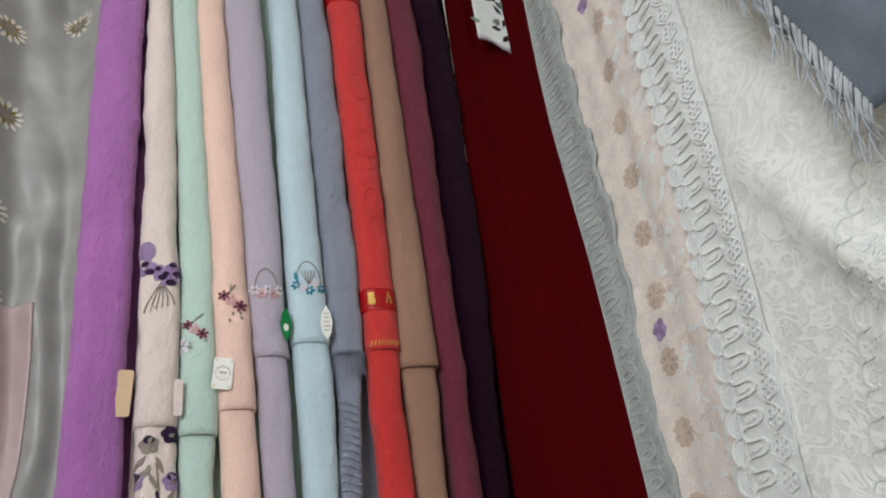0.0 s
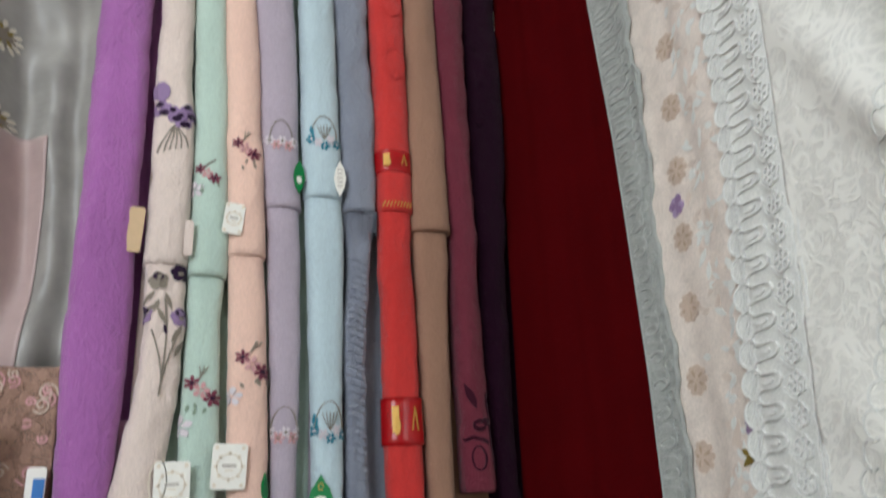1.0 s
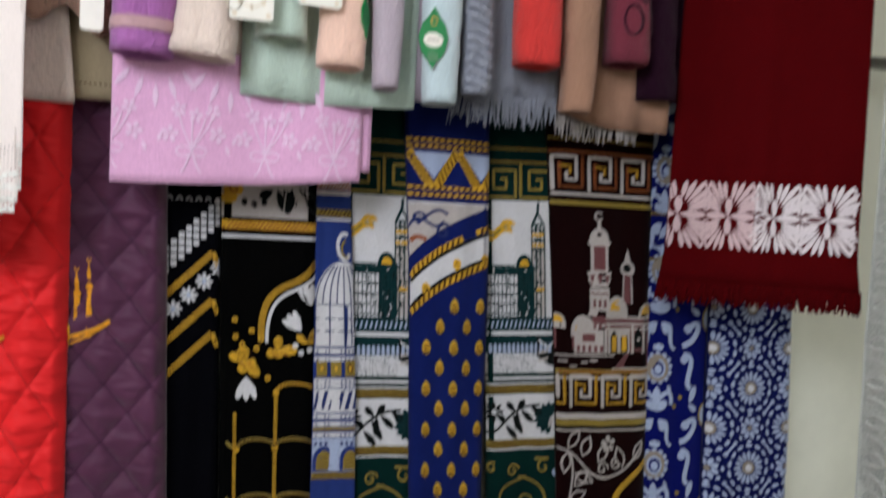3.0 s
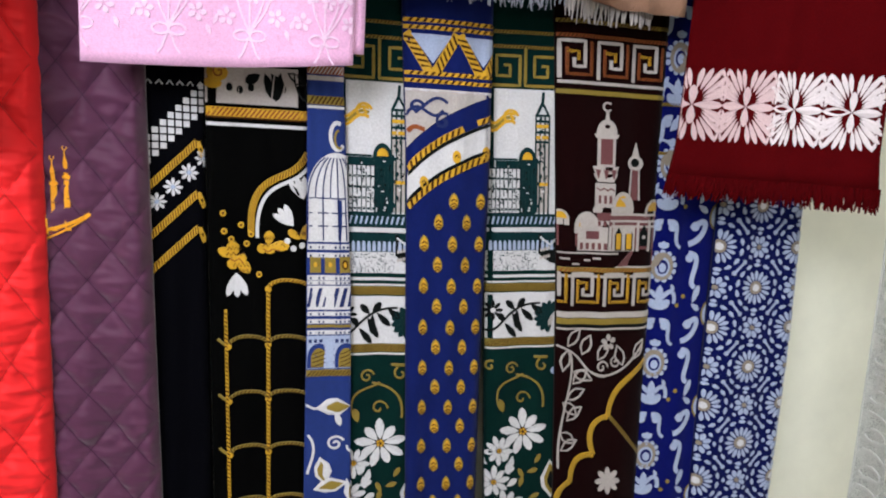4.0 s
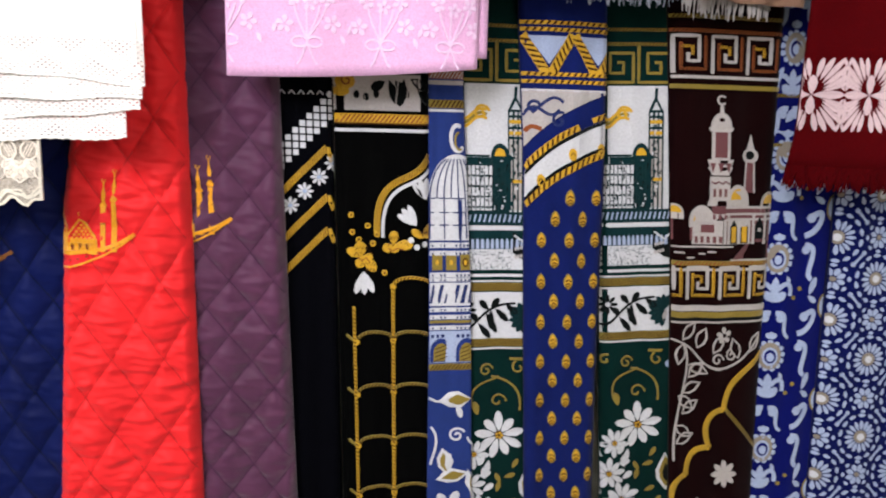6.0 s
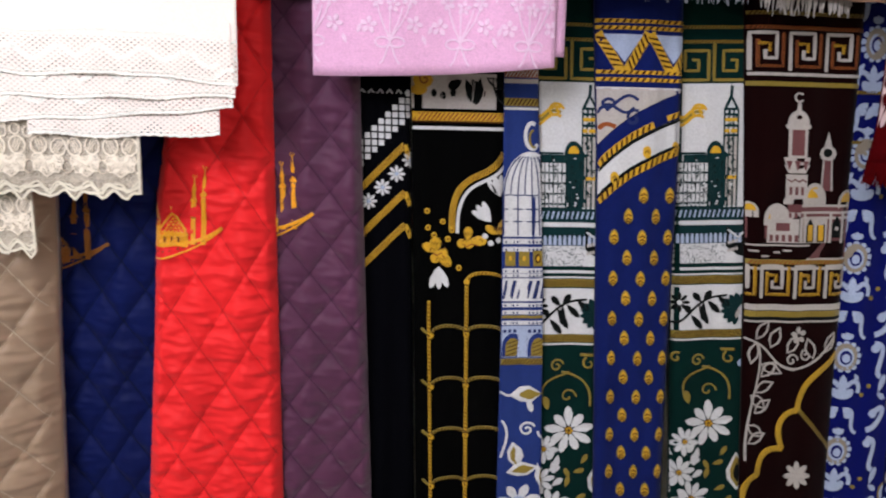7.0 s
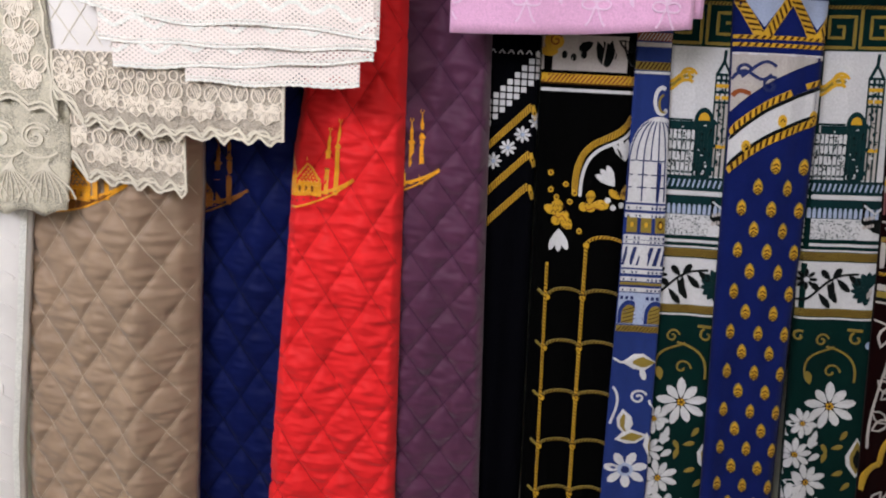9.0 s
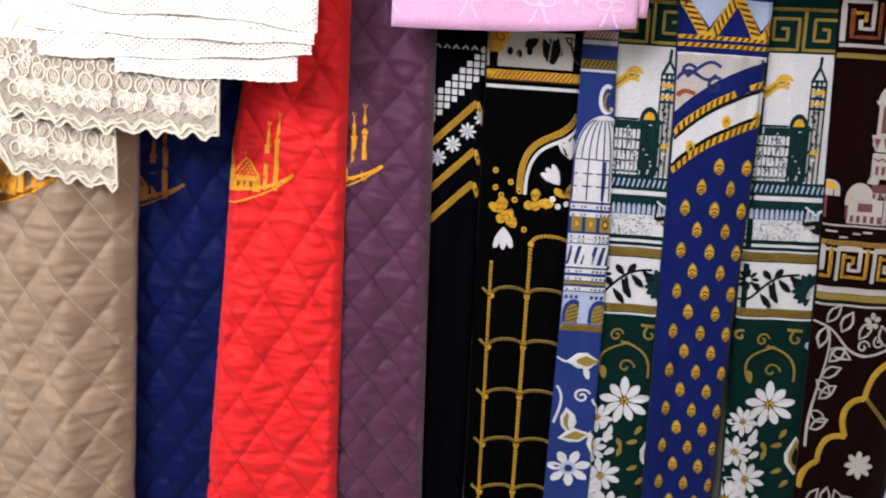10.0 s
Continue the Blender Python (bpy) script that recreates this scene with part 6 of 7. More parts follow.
p.stroke(THREAD_STONE, bez((0.0, 1.84), (0.006, 1.79), (0.006, 1.74), (0.003, 1.69)), 0.0022)
p.stroke(THREAD_STONE, bez((0.02, 1.79), (0.014, 1.76), (0.008, 1.74), (0.005, 1.71)), 0.0016)
p.stroke(THREAD_STONE, bez((-0.016, 1.79), (-0.006, 1.76), (0.002, 1.74), (0.004, 1.71)), 0.0016)
p.leaf(THREAD_DARK, 0.0, 1.80, -1.3, 0.02, 0.006)
p.finish()
tag(ob, 0.085, 1.540, 1.953, 0.024, 0.076, -3, CARD_BUFF, False, "side_label")
tag(ob, 0.166, 1.524, 1.94, 0.014, 0.06, 0, IVORY, False, "side_label")
ring = Pattern(ob, lambda a, b, lift: Vector((a, 1.522 - lift, b)))
ring.stroke(PRINT_GOLD, arc(0.146, 1.566, 0.012, 0, 350, 18, 0.03), 0.0016, 0.001, "tag_loop", True)
ring.finish()
tag(ob, 0.1655, 1.521, 1.561, 0.050, 0.066, 1, CARD)

mint_rows = [(3.11, 0.122, 0.176), (2.78, 0.130, 0.18), (2.21, 0.163, 0.214), (1.945, 0.171, 0.228), (1.79, 0.172, 0.226), (1.55, 0.172, 0.232), (1.45, 0.168, 0.236)]
ob = shawl(0.2, "mint green cashmere shawl with rose embroidery")
roll("inner_fold", mint_rows, TOP, 1.52, 1.562, 0.022, MINT, ob, 3.0, 0.0026)
out_rows = [(z, a - 0.001, b + 0.004) for z, a, b in mint_rows]
roll("outer_fold", out_rows, TOP, 1.884, 1.558, 0.028, MINT, ob, 3.3, 0.003)
back_layer(ob, 0.155, 0.375, 1.452, 1.582, MINT, seed=2.2, edge=lambda a: -0.006 * math.sin((a - 0.155) * 14))
p = Pattern(ob, stitch_map(mint_rows, 1.562, 0.022, 3.0, 0.0026))
sprig(p, 0.002, 1.695, 1.15, THREAD_WINE, THREAD_ROSE, THREAD_SAGE, 3)
p.flower(THREAD_WHITE, None, -0.028, 1.645, 0.016, 5, 0.4)
p.finish()
p = Pattern(ob, stitch_map(out_rows, 1.558, 0.028, 3.3, 0.003))
sprig(p, -0.006, 2.055, 0.85, THREAD_WINE, THREAD_ROSE, THREAD_SAGE, 4)
p.flower(THREAD_WHITE, None, -0.026, 2.03, 0.013, 5, 0.4)
p.finish()

peach_rows = [(3.11, 0.170, 0.226), (2.78, 0.180, 0.232), (2.21, 0.216, 0.272), (1.945, 0.229, 0.288), (1.79, 0.238, 0.298), (1.55, 0.244, 0.306), (1.48, 0.242, 0.305)]
ob = shawl(0.27, "peach cashmere shawl with small rose sprigs")
roll("inner_fold", peach_rows, TOP, 1.49, 1.556, 0.026, PEACH, ob, 4.0, 0.0026)
out_rows = [(z, a - 0.002, b + 0.003) for z, a, b in peach_rows]
roll("outer_fold", out_rows, TOP, 1.921, 1.554, 0.031, PEACH, ob, 4.4, 0.003)
p = Pattern(ob, stitch_map(peach_rows, 1.556, 0.026, 4.0, 0.0026))
sprig(p, 0.006, 1.735, 1.15, THREAD_WINE, THREAD_ROSE, THREAD_STONE, 5)
p.flower(THREAD_WHITE, None, -0.024, 1.69, 0.013, 5, 0.2)
p.leaf(TAG_GREEN, 0.0245, 1.575, -1.5, 0.05, 0.016)
p.finish()
p = Pattern(ob, stitch_map(out_rows, 1.554, 0.031, 4.4, 0.003))
sprig(p, 0.0, 2.105, 0.95, THREAD_WINE, THREAD_ROSE, THREAD_STONE, 6)
p.finish()
tag(ob, 0.234, 1.519, 1.978, 0.032, 0.054, -6, CARD)
tag(ob, 0.2445, 1.520, 1.585, 0.051, 0.066, -2, CARD)

lav_rows = [(3.11, 0.222, 0.30), (2.78, 0.234, 0.308), (2.21, 0.276, 0.338), (1.945, 0.294, 0.35), (1.79, 0.302, 0.353), (1.55, 0.312, 0.352), (1.47, 0.316, 0.349)]
ob = shawl(0.32, "lavender grey cashmere shawl with pale embroidery")
roll("inner_fold", lav_rows, TOP, 1.470, 1.558, 0.022, LAVENDER, ob, 5.0, 0.0026)
out_rows = [(z, a - 0.003, b + 0.004) for z, a, b in lav_rows]
roll("outer_fold", out_rows, TOP, 2.014, 1.556, 0.028, LAVENDER, ob, 5.5, 0.003)
back_layer(ob, 0.29, 0.42, 1.462, 1.588, LAVENDER, seed=3.0)
for rr, dd, zz, sd in ((out_rows, 0.028, 2.135, 5.5), (lav_rows, 0.022, 1.635, 5.0)):
    p = Pattern(ob, stitch_map(rr, 1.556 if dd > 0.025 else 1.558, dd, sd, 0.003 if dd > 0.025 else 0.0026))
    p.stroke(THREAD_STONE, arc(-0.002, zz, 0.02, 0, 180, 14, 0.04), 0.0012)
    for k in range(5):
        p.flower(THREAD_ROSE if k % 2 else THREAD_WHITE, THREAD_STONE, -0.022 + 0.0105 * k, zz - 0.008 * (k % 2), 0.0085, 6, k)
    p.finish()
p = Pattern(ob, lambda a, b, lift: Vector((a, 1.5235 + (a - 0.335) * 0.35 - lift, b)))
p.poly(TAG_GREEN, [(0.341 + 0.011 * x, 2.068 + 0.032 * z) for x, z in ((0, 1), (0.7, 0.55), (1, 0), (0.7, -0.55), (0, -1), (-0.7, -0.55), (-1, 0), (-0.7, 0.55))], 0.0015, "leaf_tag")
p.dot(CARD, 0.341, 2.062, 0.005, 0.007, 0.002, 10, "tag_window")
p.finish()

ice_rows = [(3.11, 0.318, 0.378), (2.78, 0.334, 0.39), (2.21, 0.349, 0.415), (1.945, 0.36, 0.425), (1.79, 0.368, 0.424), (1.55, 0.376, 0.426), (1.455, 0.381, 0.423)]
ob = shawl(0.4, "ice blue cashmere shawl with teal embroidery and green leaf tag")
roll("inner_fold", ice_rows, TOP, 1.457, 1.554, 0.024, ICE, ob, 6.0, 0.0026)
out_rows = [(z, a - 0.003, b + 0.002) for z, a, b in ice_rows]
roll("outer_fold", out_rows, TOP, 2.038, 1.552, 0.03, ICE, ob, 6.5, 0.003)
for rr, dd, zz, sd, yy in ((out_rows, 0.03, 2.145, 6.5, 1.552), (ice_rows, 0.024, 1.637, 6.0, 1.554)):
    p = Pattern(ob, stitch_map(rr, yy, dd, sd, 0.003 if dd > 0.025 else 0.0026))
    p.stroke(THREAD_STONE, arc(0.0, zz + 0.004, 0.022, 0, 180, 16, 0.042), 0.0012)
    for k in range(5):
        p.flower(THREAD_TEAL if k % 2 == 0 else THREAD_WHITE, THREAD_WHITE, -0.022 + 0.011 * k, zz - 0.006 * (k % 3), 0.008, 6, k)
    p.leaf(THREAD_TEAL, -0.02, zz + 0.006, 1.7, 0.022, 0.008)
    for k in range(5):
        p.stroke(THREAD_STONE, bez((0.0, zz), (0.004 * k - 0.008, zz + 0.012), (0.005 * k - 0.01, zz + 0.02), (0.006 * k - 0.012, zz + 0.028), 6), 0.0011)
    p.finish()
p = Pattern(ob, lambda a, b, lift: Vector((a, 1.5235 - lift, b)))
for s, z0, mat in ((0.016, 2.072, CARD),):
    p.poly(mat, [(0.413 + 0.011 * x, z0 + 0.034 * z) for x, z in ((0, 1), (0.7, 0.55), (1, 0), (0.7, -0.55), (0, -1), (-0.7, -0.55), (-1, 0), (-0.7, 0.55))], 0.0015, "leaf_tag")
for k in range(5):
    p.rect(PRINT_GREY, 0.408, 2.056 + 0.008 * k, 0.418, 2.0585 + 0.008 * k, 0.002, "print_bar")
p.finish()
p = Pattern(ob, lambda a, b, lift: Vector((a, 1.5265 - lift, b)))
p.poly(TAG_GREEN, [(0.3835 + 0.019 * x, 1.532 + 0.038 * z) for x, z in ((0, 1), (0.35, 0.7), (0.75, 0.45), (1, 0), (0.75, -0.5), (0.3, -0.75), (0, -1), (-0.3, -0.75), (-0.75, -0.5), (-1, 0), (-0.75, 0.45), (-0.35, 0.7))], 0.0018, "leaf_tag")
p.dot(CARD, 0.3835, 1.529, 0.0125, 0.009, 0.0024, 14, "tag_window")
p.rect(PRINT_GREY, 0.376, 1.528, 0.391, 1.5305, 0.003, "print_bar")
p.stroke(FOIL_GOLD, arc(0.3835, 1.552, 0.004, 0, 330, 10, 0.005), 0.0012, 0.0026, "printed_ring")
for k in range(3):
    p.rect(THREAD_SAGE, 0.377, 1.512 - 0.004 * k, 0.390, 1.5132 - 0.004 * k, 0.0024, "print_bar")
p.finish()

grey_rows = [(3.11, 0.372, 0.44), (2.78, 0.392, 0.458), (2.21, 0.420, 0.484), (1.945, 0.431, 0.478), (1.79, 0.428, 0.466), (1.45, 0.432, 0.468)]
ob = shawl(0.45, "blue grey woollen shawl with knotted fringe")
roll("inner_fold", grey_rows, TOP, 1.474, 1.564, 0.02, GREY, ob, 7.0, 0.005)
out_rows = [(z, a - 0.002, b + 0.004) for z, a, b in grey_rows]
roll("outer_fold", out_rows, TOP, 2.02, 1.560, 0.026, GREY, ob, 7.5, 0.005)
fringe("outer_fringe", front(out_rows, 1.560, 0.026, 7.5, 0.005), -0.95, 0.95, 2.022, 0.055, 30, GREY, ob, 7, 0.012)
f = back_layer(ob, 0.426, 0.58, 1.478, 1.594, GREY, seed=4.0)
fringe("fringe", f, 0.428, 0.578, 1.482, 0.042, 110, GREY, ob, 8, 0.0026)
tw = Pattern(ob, stitch_map(grey_rows, 1.564, 0.02, 7.0, 0.005))
for k in range(34):
    z = 1.93 - 0.0135 * k
    tw.stroke(GREY, bez((-0.014, z + 0.004), (-0.004, z + 0.006), (0.004, z - 0.004), (0.014, z - 0.004), 6), 0.0065, 0.003, "cable_knit")
tw.finish()

coral_rows = [(3.11, 0.452, 0.524), (2.78, 0.468, 0.538), (2.21, 0.488, 0.551), (1.945, 0.492, 0.552), (1.79, 0.494, 0.556), (1.55, 0.498, 0.562), (1.515, 0.498, 0.562)]
ob = shawl(0.53, "coral red terry towel with a red foil paper band", "towel")
roll("inner_fold", coral_rows, TOP, 1.517, 1.556, 0.027, CORAL, ob, 8.0, 0.0035)
out_rows = [(z, a - 0.002, b + 0.002) for z, a, b in coral_rows]
roll("outer_fold", out_rows, TOP, 2.025, 1.554, 0.031, CORAL, ob, 8.5, 0.0035)
cuff = [(z, a - 0.004, b + 0.004) for z, a, b in coral_rows]
for zt, zb, dd in ((2.143, 2.1, 0.0335), (1.69, 1.613, 0.0295), (2.98, 2.86, 0.0335)):
    roll("paper_band", cuff, zt, zb, 1.555, dd, FOIL_RED, ob, 8.2, 0.0008, label="shiny red foil paper band")
    p = Pattern(ob, stitch_map(cuff, 1.555, dd, 8.2, 0.0008))
    h = zt - zb
    p.rect(FOIL_GOLD, -0.024, zb + 0.25 * h, -0.014, zt - 0.2 * h, 0.0016, "gilt_print")
    p.dot(FOIL_GOLD, -0.018, zb + 0.4 * h, 0.006, 0.2 * h, 0.002, 10, "gilt_print")
    p.stroke(FOIL_GOLD, [(0.008, zb + 0.3 * h), (0.013, zt - 0.2 * h), (0.018, zb + 0.3 * h)], 0.0012, 0.0016, "gilt_print")
    p.finish()
p = Pattern(ob, stitch_map(out_rows, 1.554, 0.031, 8.5, 0.0035))
for k in range(9):
    p.stroke(FOIL_GOLD, [(-0.026 + 0.0058 * k, 2.03), (-0.022 + 0.0058 * k, 2.041)], 0.0014, 0.0012, "gilt_hem")
for zz in (2.33, 2.47, 2.62):
    p.stroke(CORAL, arc(0.004, zz, 0.02, 0, 350, 16, 0.034), 0.004, 0.0016, "raised_ring", True)
p.finish()

tan_rows = [(3.11, 0.53, 0.59), (2.78, 0.55, 0.603), (2.21, 0.554, 0.619), (1.945, 0.557, 0.624), (1.79, 0.562, 0.618), (1.55, 0.569, 0.618), (1.46, 0.57, 0.612)]
ob = shawl(0.6, "tan cashmere shawl with a fringed hem")
roll("inner_fold", tan_rows, TOP, 1.462, 1.560, 0.022, TAN, ob, 9.0, 0.0026)
out_rows = [(z, a - 0.004, b + 0.006) for z, a, b in tan_rows]
roll("outer_fold", out_rows, TOP, 1.995, 1.556, 0.029, TAN, ob, 9.4, 0.003)
back_layer(ob, 0.575, 0.757, 1.449, 1.600, TAN, seed=5.0, edge=lambda a: 0.022 * max(0.0, (0.66 - a) / 0.085))
f = back_layer(ob, 0.582, 0.72, 1.47, 1.613, GREY, seed=5.5, name="fringed_layer")
fringe("fringe", f, 0.584, 0.718, 1.475, 0.045, 60, CREAM, ob, 10, 0.005)

plum_rows = [(3.11, 0.585, 0.67), (2.78, 0.604, 0.688), (2.21, 0.622, 0.686), (1.945, 0.634, 0.691), (1.79, 0.632, 0.69), (1.55, 0.637, 0.696), (1.53, 0.637, 0.696)]
ob = shawl(0.66, "plum terry towel with dark appliqued flowers", "towel")
roll("towel_roll", plum_rows, TOP, 1.535, 1.572, 0.03, PLUM, ob, 11.0, 0.005)
p = Pattern(ob, stitch_map(plum_rows, 1.572, 0.03, 11.0, 0.005))
for a, z, t, ln in ((-0.002, 1.672, 1.95, 0.05), (0.022, 1.665, 1.5, 0.045), (0.024, 1.57, 1.4, 0.034), (0.004, 1.648, 0.3, 0.022)):
    p.leaf(PLUM_DARK, a, z, t, ln, 0.015)
p.stroke(PLUM_DARK, bez((0.018, 1.70), (0.024, 1.66), (0.018, 1.62), (0.022, 1.58)), 0.002)
p.dot(PLUM_DARK, 0.002, 1.645, 0.014, 0.011)
p.dot(PLUM, 0.002, 1.645, 0.008, 0.003, 0.002)
p.stroke(PLUM_DARK, [(-0.026, 1.62), (-0.012, 1.625), (0.006, 1.62), (0.016, 1.615)], 0.006)
p.stroke(PLUM_DARK, arc(-0.004, 1.59, 0.012, 0, 340, 14, 0.02), 0.003, 0.0014, "woven_figure", True)
p.finish()
grape_rows = [(3.11, 0.67, 0.765), (2.78, 0.69, 0.782), (2.21, 0.688, 0.782), (1.945, 0.692, 0.763), (1.55, 0.698, 0.758), (1.49, 0.702, 0.766)]
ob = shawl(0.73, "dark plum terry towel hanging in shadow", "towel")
# dark sheet that fills the shaded gap before the burgundy shawl
back_layer(ob, 0.70, 0.80, 1.505, 1.632, GRAPE_SHADED, seed=6.0)
roll("towel_roll", grape_rows, TOP, 1.494, 1.602, 0.026, GRAPE_SHADED, ob, 12.0, 0.005)
p = Pattern(ob, stitch_map(grape_rows, 1.602, 0.026, 12.0, 0.005))
for k in range(14):
    p.dot(GRAPE_SHADED, -0.018 + 0.004 * (k % 2), 2.8 - 0.09 * k, 0.006, 0.009, 0.003)
p.finish()

# ---- burgundy shawl at the corner, turned towards the room ----
ob = thing("burgundy_shawl", 0.88, 1.54, 1.2, "burgundy cotton shawl with a white woven leaf border and fringe", "shawl")
BW = 0.26


def f(a, z, lift):
    u = a / BW
    top = (z - 1.2) / 1.9
    x = lerp(0.772 + 0.02 * top, 0.988 - 0.03 * top, u) + (0.012 * max(0, 1.285 - z) / 0.08 * (u - 0.5) * 2 if z < 1.285 else 0)
    y = lerp(1.605, 1.478, u) + 0.005 * math.sin(u * 9 + z * 1.4) + 0.004 * math.sin(u * 21 + 1)
    k = 0.76
    return Vector((x - lift * (1 - k) * 1.6, y - lift * k, z))


sheet("cloth", f, 0, BW, 3.08, 1.232, 60, 80, 0.006, BURGUNDY, ob)
fringe("fringe", f, 0.0, BW, 1.238, 0.032, 330, BURGUNDY, ob, 12, 0.005)
p = Pattern(ob, f, (0.001, BW - 0.001))
ZB = 1.335
for i, c in enumerate((0.014, 0.083, 0.152, 0.221)):
    # the two left stars carry a painted pink sheen; all are white thread
    mat = THREAD_WHITE_SHEEN if i < 2 else THREAD_WHITE
    p.begin("woven_leaf_star")
    for sg in (-1, 1):
        p.petal(mat, c, ZB, sg * 1.5708, 0.027, 0.011, 0.0014, "woven_leaf")
        p.petal(mat, c, ZB, 0 if sg > 0 else math.pi, 0.034, 0.012, 0.0014, "woven_leaf", 0.001)
        for sz in (-1, 1):
            for k in range(6):
                t = radians(lerp(24, 80, k / 5))
                reach = min(0.037 / math.cos(t), 0.0495 / math.sin(t))
                st = 0.012 + 0.0022 * k
                p.petal(mat, c, ZB, math.atan2(sz * math.sin(t), sg * math.cos(t)), reach - st, 0.0068, 0.0014, "woven_leaf", st)
            for k in range(3):
                p.petal(mat, c + sg * (0.022 + 0.004 * k), ZB + sz * (0.009 + 0.006 * k), math.atan2(sz * 0.55, sg * 0.8), 0.013, 0.0042, 0.0017, "woven_leaf")
            for k in range(4):
                p.petal(mat, c + sg * 0.0335, ZB + sz * (0.005 + 0.0105 * k), math.atan2(sz * 0.9, -sg * 0.25), 0.0115, 0.0042, 0.0016, "woven_leaf")
    p.end()
p.finish()


# ---- lace and brocade lengths along the side rail ----
def side_face(x, far, seed, amp=0.006, skew=0.0):
    """f(a, z, lift): a in metres from the far edge towards the room, facing west."""
    def f(a, z, lift):
        (y0,) = along(far, z)
        y = y0 - a
        xx = x + amp * math.sin(a * 38 + seed + 0.8 * math.sin(z * 2.5)) + 0.5 * amp * math.sin(a * 90 + z * 7 + seed) + skew * a
        return Vector((xx - lift, y, z))
    return f


LOW, HIGH = 0.5, 3.055
FAR_GREY = [(2.6, 1.367), (2.45, 1.362), (2.13, 1.336), (1.85, 1.324), (1.7, 1.317), (1.4, 1.32), (1.2, 1.325), (0.87, 1.318), (0.4, 1.32)]
GREY_WIDTH = [(2.6, 0.1), (2.25, 0.1), (2.08, 0.087), (1.88, 0.066), (1.4, 0.064), (0.5, 0.075)]
ob = thing("lace_length", 0.88, 1.26, LOW, "grey green corded lace length with a beaded scalloped edge", "lace fabric", "lengths on the side rail")
grey = side_face(0.866, FAR_GREY, 0.0, 0.003)


def lobe(z):
    return 1.0 + 0.07 * math.sin(z * 41) + 0.03 * math.sin(z * 120 + 1)


def f(a, z, lift):
    (w,) = along(GREY_WIDTH, z)
    return grey(a * w * (1 + (lobe(z) - 1) * a), z, lift)


sheet("lace", f, 0, 1, HIGH, LOW, 30, 420, 0.003, LACE_GREY, ob)
p = Pattern(ob, f)
rnd = random.Random(21)
z = 2.95
while z > 0.6:
    p.stroke(GREY_CORD, bez((0.12, z + 0.03), (0.8, z + 0.036), (0.8, z - 0.004), (0.3, z), 10), 0.0032, 0.002, "cord_scroll")
    p.stroke(GREY_CORD, [(0.34 + 0.22 * math.cos(0.5 * m), z + 0.004 + 0.011 * math.sin(0.5 * m) * (1 - 0.05 * m)) for m in range(14)], 0.003, 0.0022, "cord_scroll")
    p.stroke(GREY_CORD, [(0.72 + 0.14 * math.cos(0.6 * m + 2), z - 0.012 + 0.008 * math.sin(0.6 * m + 2)) for m in range(11)], 0.0026, 0.002, "cord_scroll")
    z -= 0.044
for a, w in ((0.015, 0.005), (0.93, 0.004), (0.985, 0.0045)):
    p.stroke(GREY_CORD, [(a, 3.0 - 0.01 * k) for k in range(245)], w, 0.0024, "scalloped_edge")
p.finish()

FAR_PEACH = [(2.6, 1.205), (2.31, 1.212), (1.97, 1.222), (1.6, 1.235), (1.27, 1.26), (0.4, 1.30)]
ob = thing("voile_length", 0.87, 1.15, LOW, "cream peach voile length with brown medallions and white leaves", "fabric", "lengths on the side rail")
voile = side_face(0.875, FAR_PEACH, 1.0, 0.003)


def f(a, z, lift):
    if a < 0:
        a *= min(1.0, max(0.3, 0.3 + (z - 1.45) * 1.6))
    return voile(a, z, lift)


sheet("voile", f, -0.1, 0.2, HIGH, LOW, 60, 120, 0.002, SHEER_PEACH, ob)
p = Pattern(ob, f)
rnd = random.Random(22)
for k in range(22):
    z = 2.98 - 0.1087 * k
    a = lerp(0.0, 0.038, (z - 1.5) / 0.8) if z > 1.5 else 0.0
    p.begin("brown_medallion")
    for j in range(9):
        p.petal(MEDALLION, a, z, 0.698 * j, 0.012, 0.011, 0.001, "brown_medallion", 0.0115)
    p.dot(MEDALLION, a, z, 0.017, 0.022, 0.0012, 14, "brown_medallion")
    for j in range(5):
        p.petal(MEDALLION_DEEP, a, z, 1.2566 * j + k, 0.013, 0.005, 0.0016, "brown_medallion", 0.004)
    p.end()
    for j in range(24):
        p.leaf(SPRAY if j % 3 else VOILE_TINT, 0.05 + rnd.uniform(-0.005, 0.1), z + rnd.uniform(-0.045, 0.045), rnd.uniform(0, 6.28), rnd.uniform(0.014, 0.034), rnd.uniform(0.008, 0.015), 0.0008, "white_leaf")
for zz, a in ((1.945, 0.0), (2.62, 0.0)):
    p.begin("violet_bloom")
    for j in range(6):
        p.petal(THREAD_VIOLET if j % 2 else VIOLET_PALE, a + 0.014, zz + 0.003 * (j % 2), 1.05 * j, 0.018, 0.015, 0.0014 + 0.0003 * (j % 2), "violet_bloom")
    p.end()
p.begin("violet_bloom")
for j in range(5):
    p.petal(THREAD_VIOLET, 0.112, 1.60, 1.2566 * j, 0.015, 0.012, 0.0014, "violet_bloom")
p.end()
for j in range(5):
    p.leaf(OLD_GOLD, 0.104, 1.562, 0.5 + 1.1 * j, 0.022, 0.011, 0.0014, "olive_leaf")
p.finish()

FAR_TRIM = [(2.5, 1.058), (2.05, 1.066), (1.79, 1.088), (1.58, 1.108), (1.28, 1.142), (0.4, 1.2)]
ob = thing("guipure_trim", 0.855, 1.05, LOW, "white guipure lace trim with scalloped edge and looped flowers", "lace trim", "lengths on the side rail")
f = side_face(0.858, FAR_TRIM, 2.0, 0.0025)
